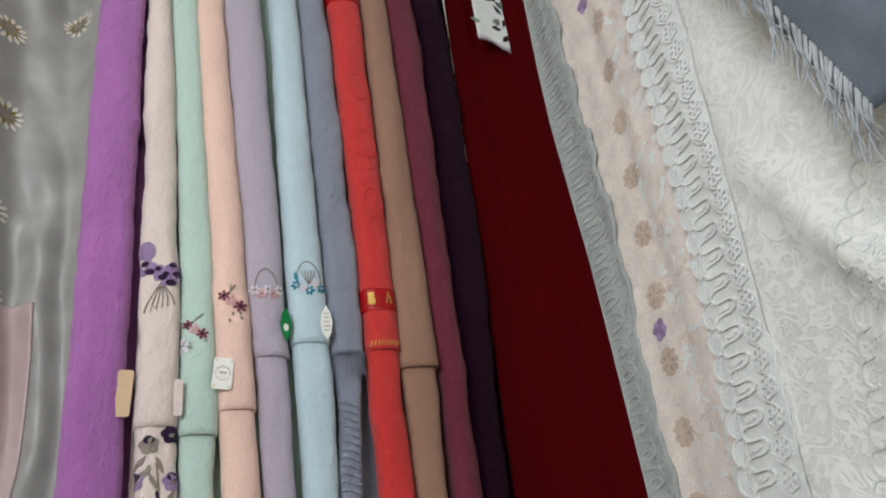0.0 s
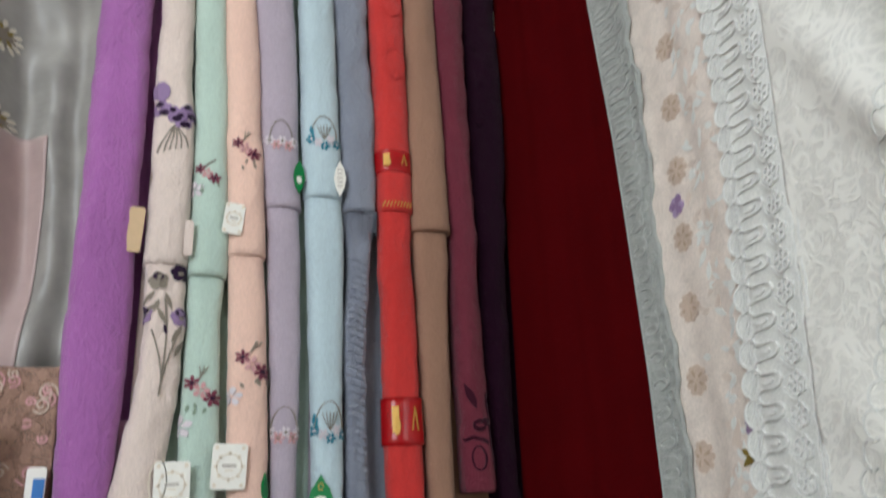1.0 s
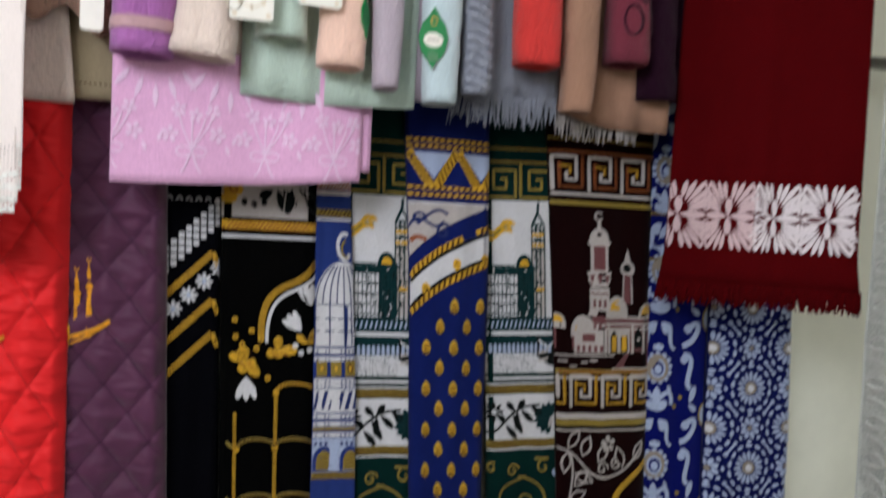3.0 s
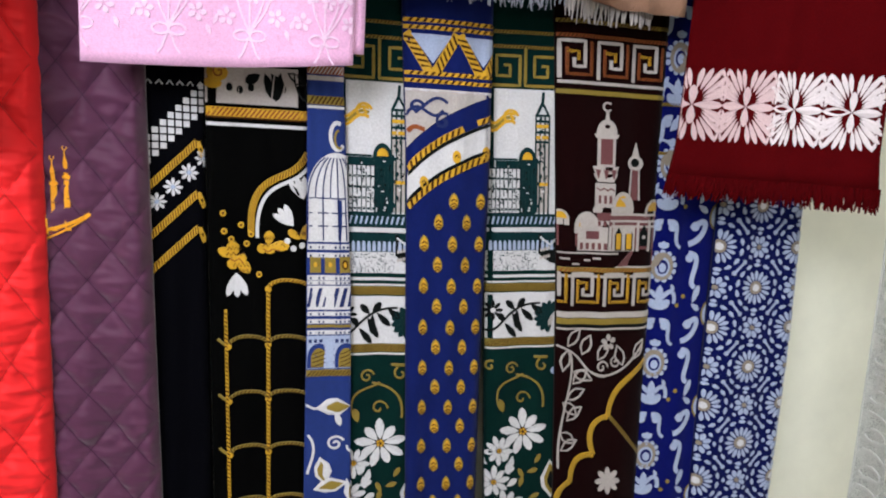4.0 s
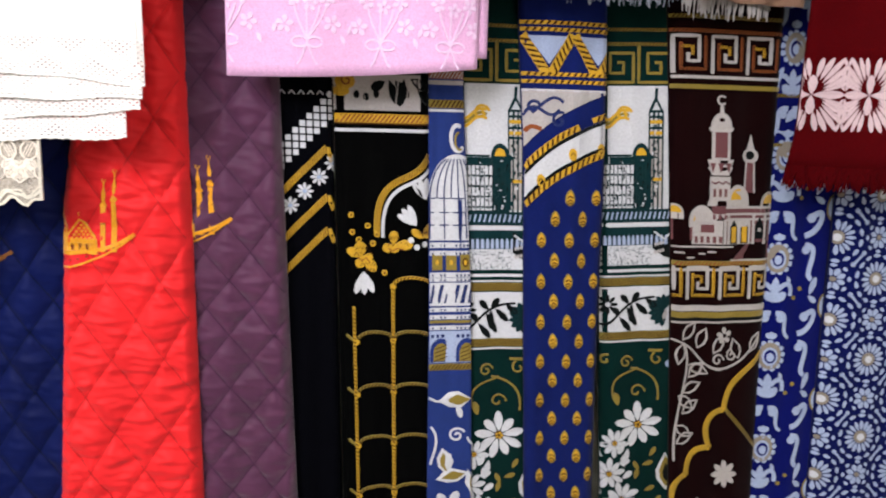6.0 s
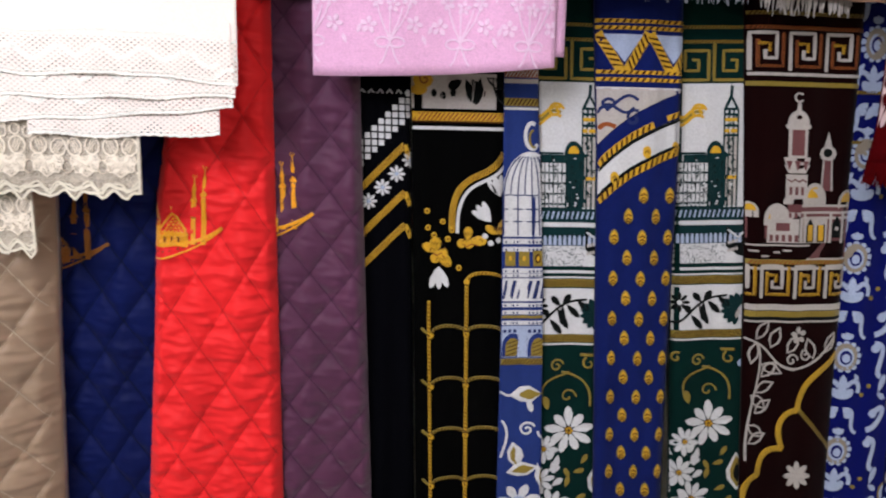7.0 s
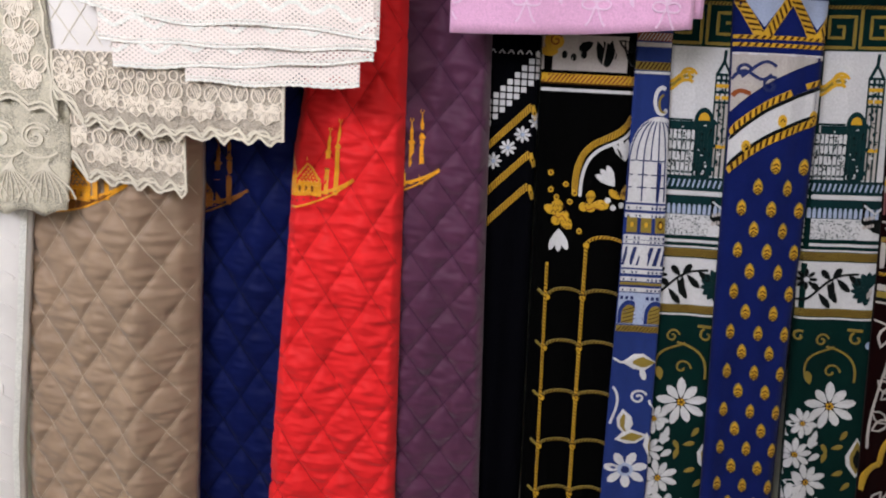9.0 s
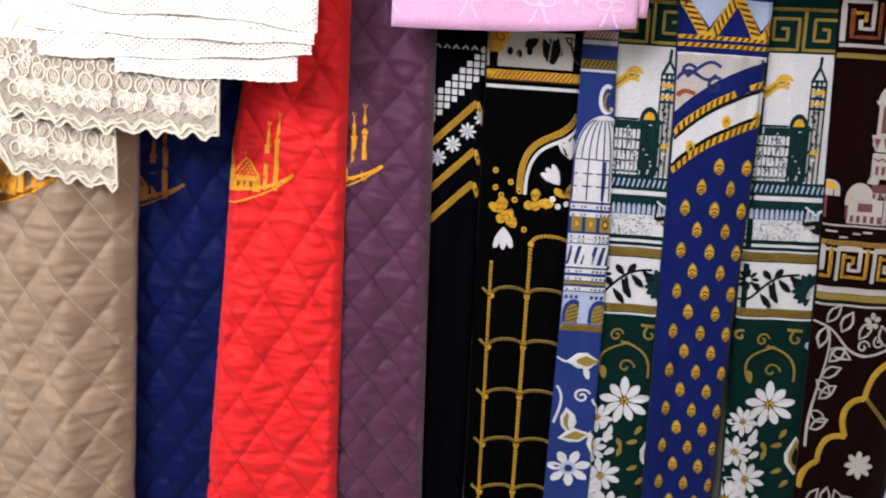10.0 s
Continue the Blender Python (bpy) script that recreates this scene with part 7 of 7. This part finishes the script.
sheet("net", f, 0, 0.115, HIGH, LOW, 24, 120, 0.003, NET, ob)
p = Pattern(ob, f)
pitch, z = 0.038, 2.98
serpent = []
while z > 0.62:
    p.poly(NET, arc(0.004, z, 0.016, 90, 270, 10, 0.018), 0.0014, "scallop")
    p.stroke(TRIM_WHITE, arc(0.006, z, 0.018, 80, 280, 12, 0.0185), 0.003, 0.003, "scallop_cord")
    for j in range(3):
        p.stroke(TRIM_WHITE, [(-0.008 + 0.006 * j, z + 0.012), (0.004 + 0.006 * j, z - 0.012)], 0.0009, 0.0012, "lattice_thread")
        p.stroke(TRIM_WHITE, [(-0.008 + 0.006 * j, z - 0.012), (0.004 + 0.006 * j, z + 0.012)], 0.0011, 0.0022, "lattice_thread")
    for m in range(12):
        t = 6.2832 * m / 12
        serpent.append((0.036 + 0.023 * math.cos(t), z - pitch * m / 12 - 0.0035 * math.sin(2 * t)))
    p.poly(TRIM_WHITE, arc(0.034, z - pitch * 0.02, 0.011, 0, 330, 10, 0.0042), 0.003, "satin_bar")
    p.begin("looped_flower")
    for j in range(6):
        t = 6.2832 * j / 6 + 0.3
        p.stroke(TRIM_WHITE, arc(0.082 + 0.0092 * math.cos(t), z - 0.01 + 0.0092 * math.sin(t), 0.0056, 0, 320, 8), 0.0026, 0.0036, "looped_flower", True)
    p.end()
    p.stroke(TRIM_WHITE, bez((0.06, z - 0.012), (0.066, z - 0.024), (0.074, z - 0.03), (0.082, z - 0.03), 6), 0.0026, 0.003, "stem_cord")
    z -= pitch
p.stroke(TRIM_WHITE, serpent, 0.0034, 0.0042, "serpentine_cord")
for a in (0.106, 0.1145):
    p.stroke(TRIM_WHITE, [(a + 0.0015 * math.sin(2.1 * k), 2.99 - 0.012 * k) for k in range(200)], 0.003, 0.0028, "edge_cord")
p.finish()

FAR_WHITE = [(2.4, 0.945), (2.0, 0.968), (1.75, 0.985), (1.56, 0.998), (1.3, 1.025), (0.4, 1.09)]
ob = thing("brocade_length", 0.845, 0.7, LOW, "white figured brocade length draped in soft slanting folds", "fabric", "lengths on the side rail")


def f(a, z, lift):
    (y0,) = along(FAR_WHITE, z)
    wander = noise.noise(Vector((a * 3.0, z * 3.0, 2.0)))
    drape = a * 3.4 + (z - 2.0) * 2.6 + 0.35 * wander
    crease = max(0.0, math.sin(drape * 5.2)) ** 3 * (0.6 + 0.6 * noise.noise(Vector((a * 5, z * 4, 9.0))))
    fold = (0.034 * crease + 0.012 * math.sin(drape * 3.1 + 1)) * min(1.0, a * 6) + 0.005 * noise.noise(Vector((a * 14, z * 14, 4.0)))
    return Vector((0.852 - fold - 0.02 * a - lift, y0 - a, z))


sheet("brocade", f, 0, 0.62, HIGH, LOW, 150, 300, 0.003, SHEER_WHITE, ob)
p = Pattern(ob, f)
rnd = random.Random(23)
for k in range(46):
    z = 2.66 - 0.03 * k
    a = 0.33 - 0.3 * (2.34 - z)
    if 0.02 < a < 0.6:
        p.flower(SPRAY, None, a + rnd.uniform(-0.008, 0.008), z, 0.011, 6, rnd.uniform(0, 1), "raised_flower")
        p.stroke(SPRAY, arc(a - 0.026, z, 0.012, 60, 300, 10, 0.0155), 0.003, 0.002, "scalloped_edge")
        p.stroke(SPRAY, spiral(a + 0.026, z + 0.012, 0.009, 1.2, rnd.uniform(0, 6), 12), 0.0022, 0.0018, "raised_spray")
p.finish()

# blue-grey fringed stole draped over the white brocade, high up
ob = thing("fringed_stole", 0.8, 0.6, 2.0, "pale lace stole edge with long blue grey fringe", "stole", "lengths on the side rail")


def f(a, z, lift):
    return Vector((0.778 + 0.006 * math.sin(a * 50 + z * 9) - lift, 0.835 - a - 0.30 * (2.34 - z), z))


sheet("stole", f, 0.02, 0.4, HIGH, 1.99, 36, 60, 0.004, STOLE_BLUE, ob)
rnd, verts, faces = random.Random(31), [], []
for k in range(190):
    z = lerp(2.9, 1.99, k / 189) + rnd.uniform(-0.004, 0.004)
    ln, w = rnd.uniform(0.05, 0.1), rnd.uniform(0.0014, 0.0028)
    sway = rnd.uniform(-0.02, 0.02)
    base = len(verts)
    for j in range(5):
        t = j / 4
        q = f(0.04 - ln * (0.55 * t - 0.25 * t * t) + sway * t * t, z - ln * 0.95 * t, 0.004 + 0.01 * t)
        h = w * (1 - 0.5 * t)
        verts.extend((q + Vector((0, h, h)), q + Vector((-h, 0, 0)), q - Vector((0, h, h))))
    for j in range(4):
        b = base + 3 * j
        faces.extend(((b, b + 3, b + 4, b + 1), (b + 1, b + 4, b + 5, b + 2), (b + 2, b + 5, b + 3, b)))
part("fringe", verts, faces, FRINGE_GREY, ob, "pale grey fringe")
ob = thing("floral_scarf", 0.84, 1.5, 2.9, "folded floral scarf end with a white knotted edge", "scarf")


def f(a, z, lift):
    return Vector((0.815 + a, 1.5 - lift + 0.2 * a, z - 0.05 * a + 0.006 * math.sin(a * 60)))


sheet("scarf", f, 0, 0.13, 3.07, 2.80, 16, 16, 0.006, TRIM_WHITE, ob)
p = Pattern(ob, f)
rnd = random.Random(41)
for k in range(26):
    p.leaf((THREAD_SAGE, PLUM_DARK, THREAD_STONE, THREAD_DARK)[k % 4], rnd.uniform(0.01, 0.12), rnd.uniform(2.82, 3.0), rnd.uniform(0, 6), 0.03, 0.014)
p.finish()
fringe("knotted_edge", f, 0.0, 0.13, 2.802, 0.014, 40, THREAD_WHITE, ob, 13, 0.003)


# ---- pieces to the west: satin, lace and white cotton lace ----
ob = thing("satin_drape", -0.2, 1.64, 1.75, "silver grey satin drape with brown eyelet embroidery", "drape")


def f(a, z, lift):
    lean = a + 0.05 * (z - 2.3)
    soft = noise.noise(Vector((lean * 9, z * 1.3, 7.0)))
    k = noise.noise(Vector((lean * 4, z * 3.0, 3.0)))
    y = 1.645 - 0.034 * math.sin(lean * 27 + 1.4 * soft + 0.4) - 0.02 * k - 0.01 * soft
    y -= 0.012 * noise.noise(Vector((a * 17 + z * 5, z * 9, 5.0))) + 0.02 * math.sin(lean * 58 + 2.2 * k)
    if z < 1.86:
        y -= 0.02 * math.sin((1.86 - z) * 22)
    return Vector((a, y - lift, z))


sheet("satin", f, -0.55, 0.05, 3.11, 1.74, 90, 150, 0.004, SATIN_SILVER, ob)
p = Pattern(ob, f)
for a, z in ((-0.17, 2.73), (-0.155, 2.53), (-0.052, 2.79), (-0.158, 2.32), (-0.15, 2.16), (-0.3, 2.4)):
    p.begin("eyelet_embroidery")
    for k in range(13):
        p.petal(CORD, a, z, 0.4833 * k, 0.016, 0.007, 0.002, "eyelet", 0.014)
        p.petal(OLD_GOLD if k % 2 else THREAD_STONE, a, z, 0.4833 * k + 0.24, 0.014, 0.006, 0.0026, "eyelet", 0.006)
    p.dot(THREAD_STONE, a, z, 0.009, 0.01, 0.003, 12, "eyelet")
    p.end()
p.finish()
drape = f
# added sheet along the drape's folds: paints its soft pink reflection
ob = thing("pink_reflection_sheet", -0.3, 1.62, 1.7, "blush pink satin length hanging over the grey satin", "fabric")


def f(a, z, lift):
    v = drape(a + 0.02 * math.sin(z * 4.0), z, lift + 0.003)
    return v


sheet("satin", f, -0.5, -0.085, 2.15, 1.62, 60, 60, 0.0015, SATIN_PINK_REFLECTION, ob)

ob = thing("brown_lace_shawl", -0.1, 1.62, 1.5, "rosy brown corded lace shawl folded over the rail", "lace shawl")


def f(a, z, lift):
    return Vector((a, 1.604 + 0.006 * math.sin(a * 55 + z * 6) - lift, z))


sheet("lace", f, -0.45, 0.0, 1.742, 1.53, 70, 40, 0.004, LACE_BROWN, ob, edge=lambda a: 0.012 * math.sin(a * 95) - 0.3 * max(0.0, a + 0.05))
p = Pattern(ob, f)
rnd = random.Random(51)
for k in range(110):
    a, z = rnd.uniform(-0.44, -0.01), rnd.uniform(1.55, 1.735)
    p.stroke((LACE_BROWN, THREAD_ROSE, MEDALLION)[k % 3], spiral(a, z, rnd.uniform(0.008, 0.018), 1.4, rnd.uniform(0, 6), 12), 0.003, 0.002, "cord_scroll")
p.finish()
tag(ob, -0.0165, 1.585, 1.552, 0.026, 0.084, 0, CARD, False)
p = Pattern(ob, lambda a, b, lift: Vector((a, 1.5845 - lift, b)))
p.rect(TAG_BLUE, -0.02, 1.55, -0.005, 1.578, 0.0008, "blue_print")
p.finish()

ob = thing("folded_cloth", -0.04, 1.64, 1.43, "olive beige cotton cloth folded over the rug rail", "cloth")


def f(a, z, lift):
    return Vector((a, 1.642 + 0.003 * math.sin(a * 80) - lift, z))


sheet("cloth", f, -0.3, 0.03, 1.66, 1.436, 26, 16, 0.01, OLIVE, ob)
p = Pattern(ob, f)
for k in range(50):
    p.stroke(BROWN, [(-0.28 + 0.006 * k, 1.455), (-0.277 + 0.006 * k, 1.455)], 0.0016, 0.001, "hem_stitch")
p.finish()
ob = thing("folded_cloth", -0.08, 1.62, 1.43, "cream cotton cloth end folded over the rug rail", "cloth")


def f(a, z, lift):
    return Vector((a - 0.10 * max(0, z - 1.44), 1.626 + 0.003 * math.sin(a * 70) - lift, z))


sheet("cloth", f, -0.22, -0.042, 1.66, 1.428, 16, 16, 0.008, IVORY, ob)

# champagne lace shawl: a blush satin ground with a corded lace border
ob = thing("champagne_lace_shawl", -0.35, 1.585, 1.1, "champagne corded lace shawl with scalloped wavy edge", "lace shawl")


def gold_face(y, seed):
    def f(a, z, lift):
        return Vector((a, y + 0.004 * math.sin(a * 45 + seed) + 0.003 * math.sin(a * 20 + z * 14) - lift, z))
    return f


def scallop(a, pitch=0.03, depth=0.009):
    return depth * abs(math.sin(math.pi * a / pitch)) - depth


def shell(p, a, z, k=1.0, turn=0.0):
    """A corded shell flower: five ribbed lobes under two open leaves."""
    p.begin("corded_flower")
    ct, st = math.cos(turn), math.sin(turn)

    def at(x, y):
        return a + k * (ct * x - st * y), z + k * (st * x + ct * y)
    for i in range(5):
        t = radians(-158 + 34 * i)
        c, d = math.cos(t), math.sin(t)
        ln = (0.019, 0.023, 0.025, 0.023, 0.019)[i]
        p.stroke(CORD_SILVER, [at(c * e * ln - d * g * ln, d * e * ln + c * g * ln) for e, g in ((0.1, 0), (0.45, 0.2), (0.8, 0.27), (1.0, 0.0), (0.8, -0.27), (0.45, -0.2))], 0.0017 * k, 0.0022, "corded_lobe", True)
        for g in (-0.13, 0.0, 0.13):
            p.stroke(CORD_SILVER, [at(c * 0.25 * ln - d * g * 0.4 * ln, d * 0.25 * ln + c * g * 0.4 * ln), at(c * 0.88 * ln - d * g * ln, d * 0.88 * ln + c * g * ln)], 0.0014 * k, 0.0018, "corded_lobe")
    for sg in (-1, 1):
        p.stroke(CORD_SILVER, [at(sg * (0.0105 + 0.0085 * math.cos(t)), 0.011 + 0.0105 * math.sin(t)) for t in (0, 0.7, 1.4, 2.1, 2.8, 3.5, 4.2, 4.9, 5.6)], 0.0018 * k, 0.0022, "corded_leaf", True)
        for e in (-0.003, 0.0, 0.003):
            p.stroke(CORD_SILVER, [at(sg * (0.006 + e), 0.004), at(sg * (0.013 + e), 0.018)], 0.0012 * k, 0.0018, "corded_leaf")
    p.end()


def corner(a):
    return 0.13 * max(0.0, -0.36 - a) + 1.1 * max(0.0, -0.452 - a)


f = gold_face(1.567, 2.0)
sheet("satin_ground", f, -0.492, -0.2, 1.66, 1.278, 50, 40, 0.002, SATIN_WHITE, ob, "blush white satin ground")
p = Pattern(ob, f)
for k in range(8):
    for sg in (-1, 1):
        p.stroke(CORD, [(-0.48 + 0.03 * k - sg * 0.025, 1.295), (-0.48 + 0.03 * k + sg * 0.025, 1.37)], 0.0009, 0.0008, "lattice_thread")
p.finish()
for x0, x1, z1, top, y, seed in ((-0.484, -0.322, 1.118, 1.235, 1.574, 0.0), (-0.488, -0.194, 1.190, 1.288, 1.562, 2.0)):
    f = gold_face(y, seed)
    sheet("lace_layer", f, x0, x1, top, z1, 90, 40, 0.0012, LACE_GOLD, ob, edge=lambda a: scallop(a) + corner(a))
    p = Pattern(ob, f, (x0, x1))
    n = int((x1 - x0) / 0.004)
    for row, w in ((0.001, 0.003), (0.008, 0.0034), (0.0115, 0.002)):
        p.stroke(CORD, [(a, z1 + row + scallop(a) + corner(a) + 0.002 * math.sin(a * 330 + row * 300)) for a in (lerp(x0, x1, k / n) for k in range(n + 1))], w, 0.0022, "wavy_cord")
    m = int((x1 - x0) / 0.0412)
    for k in range(m + 1):
        a = x1 - 0.022 - 0.0412 * k
        if a < x0 + 0.01:
            continue
        shell(p, a, z1 + 0.043 + corner(a), 1.0, 0.12 * math.sin(k * 2.3))
        for d in (-0.0206, 0.0206):
            p.stroke(CORD_SILVER, arc(a + d, z1 + 0.03 + corner(a), 0.006, 0, 340, 10, 0.008), 0.0016, 0.002, "corded_ring", True)
    if top > 1.25:
        for k in range(int((x1 - x0) / 0.0135)):
            a = x0 + 0.008 + 0.0135 * k
            p.stroke(CORD_SILVER, arc(a, z1 + 0.07 + 0.003 * (k % 2), 0.0052, 0, 340, 9, 0.006), 0.0016, 0.002, "corded_loop", True)
            p.stroke(CORD_SILVER, arc(a, top - 0.007, 0.006, 0, 180, 8, 0.007), 0.0014, 0.002, "corded_arch")
            if k % 3 == 1:
                p.flower(CORD_SILVER, None, a, z1 + 0.083, 0.0085, 6, 0.3 * k, "corded_bud")
    for e in (x0 + 0.003, x1 - 0.002):
        p.stroke(CORD, [(e, lerp(z1 + corner(e), top, k / 10)) for k in range(11)], 0.003, 0.0022, "side_cord")
    p.finish()

# further lace shawls beyond it
ob = thing("ivory_lace_shawl", -0.6, 1.57, 1.07, "ivory lace shawl with scrolls and feathery scalloped hem", "lace shawl")
under = gold_face(1.564, 4.0)


def f(a, z, lift):
    return under(a + 0.10 * max(0.0, 1.156 - z) * (a + 0.95) / -0.46, z, lift)


sheet("lace", f, -0.95, -0.472, 1.66, 1.085, 70, 60, 0.003, LACE_IVORY, ob, edge=lambda a: scallop(a, 0.05, 0.01))
p = Pattern(ob, f)
for k in range(12):
    a = -0.497 - 0.042 * k
    for r in (0.02, 0.014):
        p.stroke(CORD, spiral(a - 0.016, 1.178, r, 1.3, 0.5 + 0.1 * k), 0.0026, 0.002, "cord_scroll")
    for j in range(9):
        p.stroke(CORD, bez((a, 1.152), (a - 0.012, 1.135), (a - 0.026 + 0.007 * j, 1.122), (a - 0.036 + 0.009 * j, 1.094 + 0.003 * (j % 3)), 6), 0.0015, 0.0018, "feather_stitch")
    p.stroke(CORD, bez((a + 0.01, 1.16), (a - 0.004, 1.148), (a - 0.02, 1.15), (a - 0.032, 1.162), 8), 0.003, 0.0022, "cord_scroll")
p.finish()
rim = [(1.66, -0.508), (1.39, -0.492), (1.216, -0.481), (1.0, -0.478)]
top_face = gold_face(1.5545, 5.0)


def f(a, z, lift):
    (edge,) = along(rim, z)
    return top_face(edge - a, z, lift)


def slant(a):
    return scallop(a, 0.034, 0.01) + 0.32 * a


sheet("upper_layer", f, 0.0, 0.42, 1.66, 1.208, 70, 60, 0.0015, LACE_IVORY, ob, edge=slant)
p = Pattern(ob, f)
for k in range(8):
    shell(p, 0.031 + 0.004 * (k % 2), 1.262 + 0.043 * k, 1.05, 0.35)
    shell(p, 0.078, 1.285 + 0.046 * k, 0.95, 0.2)
for row in (0.002, 0.009):
    p.stroke(CORD, [(0.005 * k, 1.208 + row + slant(0.005 * k)) for k in range(84)], 0.003, 0.0022, "wavy_cord")
p.stroke(CORD, [(0.003 + 0.003 * abs(math.sin(0.8 * k)), 1.21 + 0.01 * k) for k in range(44)], 0.003, 0.0022, "wavy_cord")
p.finish()

# white cotton lace cloth, folded in tiers
ob = thing("white_lace_tablecloth", -0.26, 1.56, 1.25, "white cotton lace tablecloth folded in several tiers", "tablecloth")
tiers = ((-0.315, -0.100, 1.256, 1.259, 1.5530), (-0.404, -0.083, 1.268, 1.290, 1.5505), (-0.418, -0.08, 1.300, 1.303, 1.5480), (-0.445, -0.077, 1.346, 1.316, 1.5455))
for i, (x0, x1, za, zb, y) in enumerate(tiers):
    def f(a, z, lift, y=y, i=i):
        return Vector((a, y + 0.002 * math.sin(a * 24 + i) + 0.0015 * math.sin(a * 60 + z * 30 + i) - lift, z))

    def low(a, x0=x0, x1=x1, za=za, zb=zb, i=i):
        t = (a - x0) / (x1 - x0)
        sag = -0.012 * math.sin(math.pi * min(1.0, t * 1.6)) if i == 3 else -0.003 * math.sin(math.pi * t)
        return lerp(za, zb, t) - za + sag + 0.0012 * abs(math.sin(a * 260)) + 0.0014 * math.sin(a * 60 + za * 50)
    sheet("lace_tier", f, x0, x1, 1.66, za, 110, 40, 0.0012, LACE_BAND, ob, edge=low)
    p = Pattern(ob, f, (x0, x1))
    n = 110
    for row, w in ((0.0022, 0.0032), (0.0062, 0.0014), (0.05, 0.0022)):
        if row < 0.03 or i == 3:
            p.stroke(TRIM_WHITE, [(a, za + low(a) + row) for a in (lerp(x0, x1, k / n) for k in range(n + 1))], w, 0.0005, "scalloped_edge")
    if i > 0:
        p.stroke(TRIM_WHITE, [(a, za + low(a) + 0.026 + 0.006 * math.sin(a * 130)) for a in (lerp(x0, x1, k / n) for k in range(n + 1))], 0.005, 0.0004, "wave_band")
    p.finish()
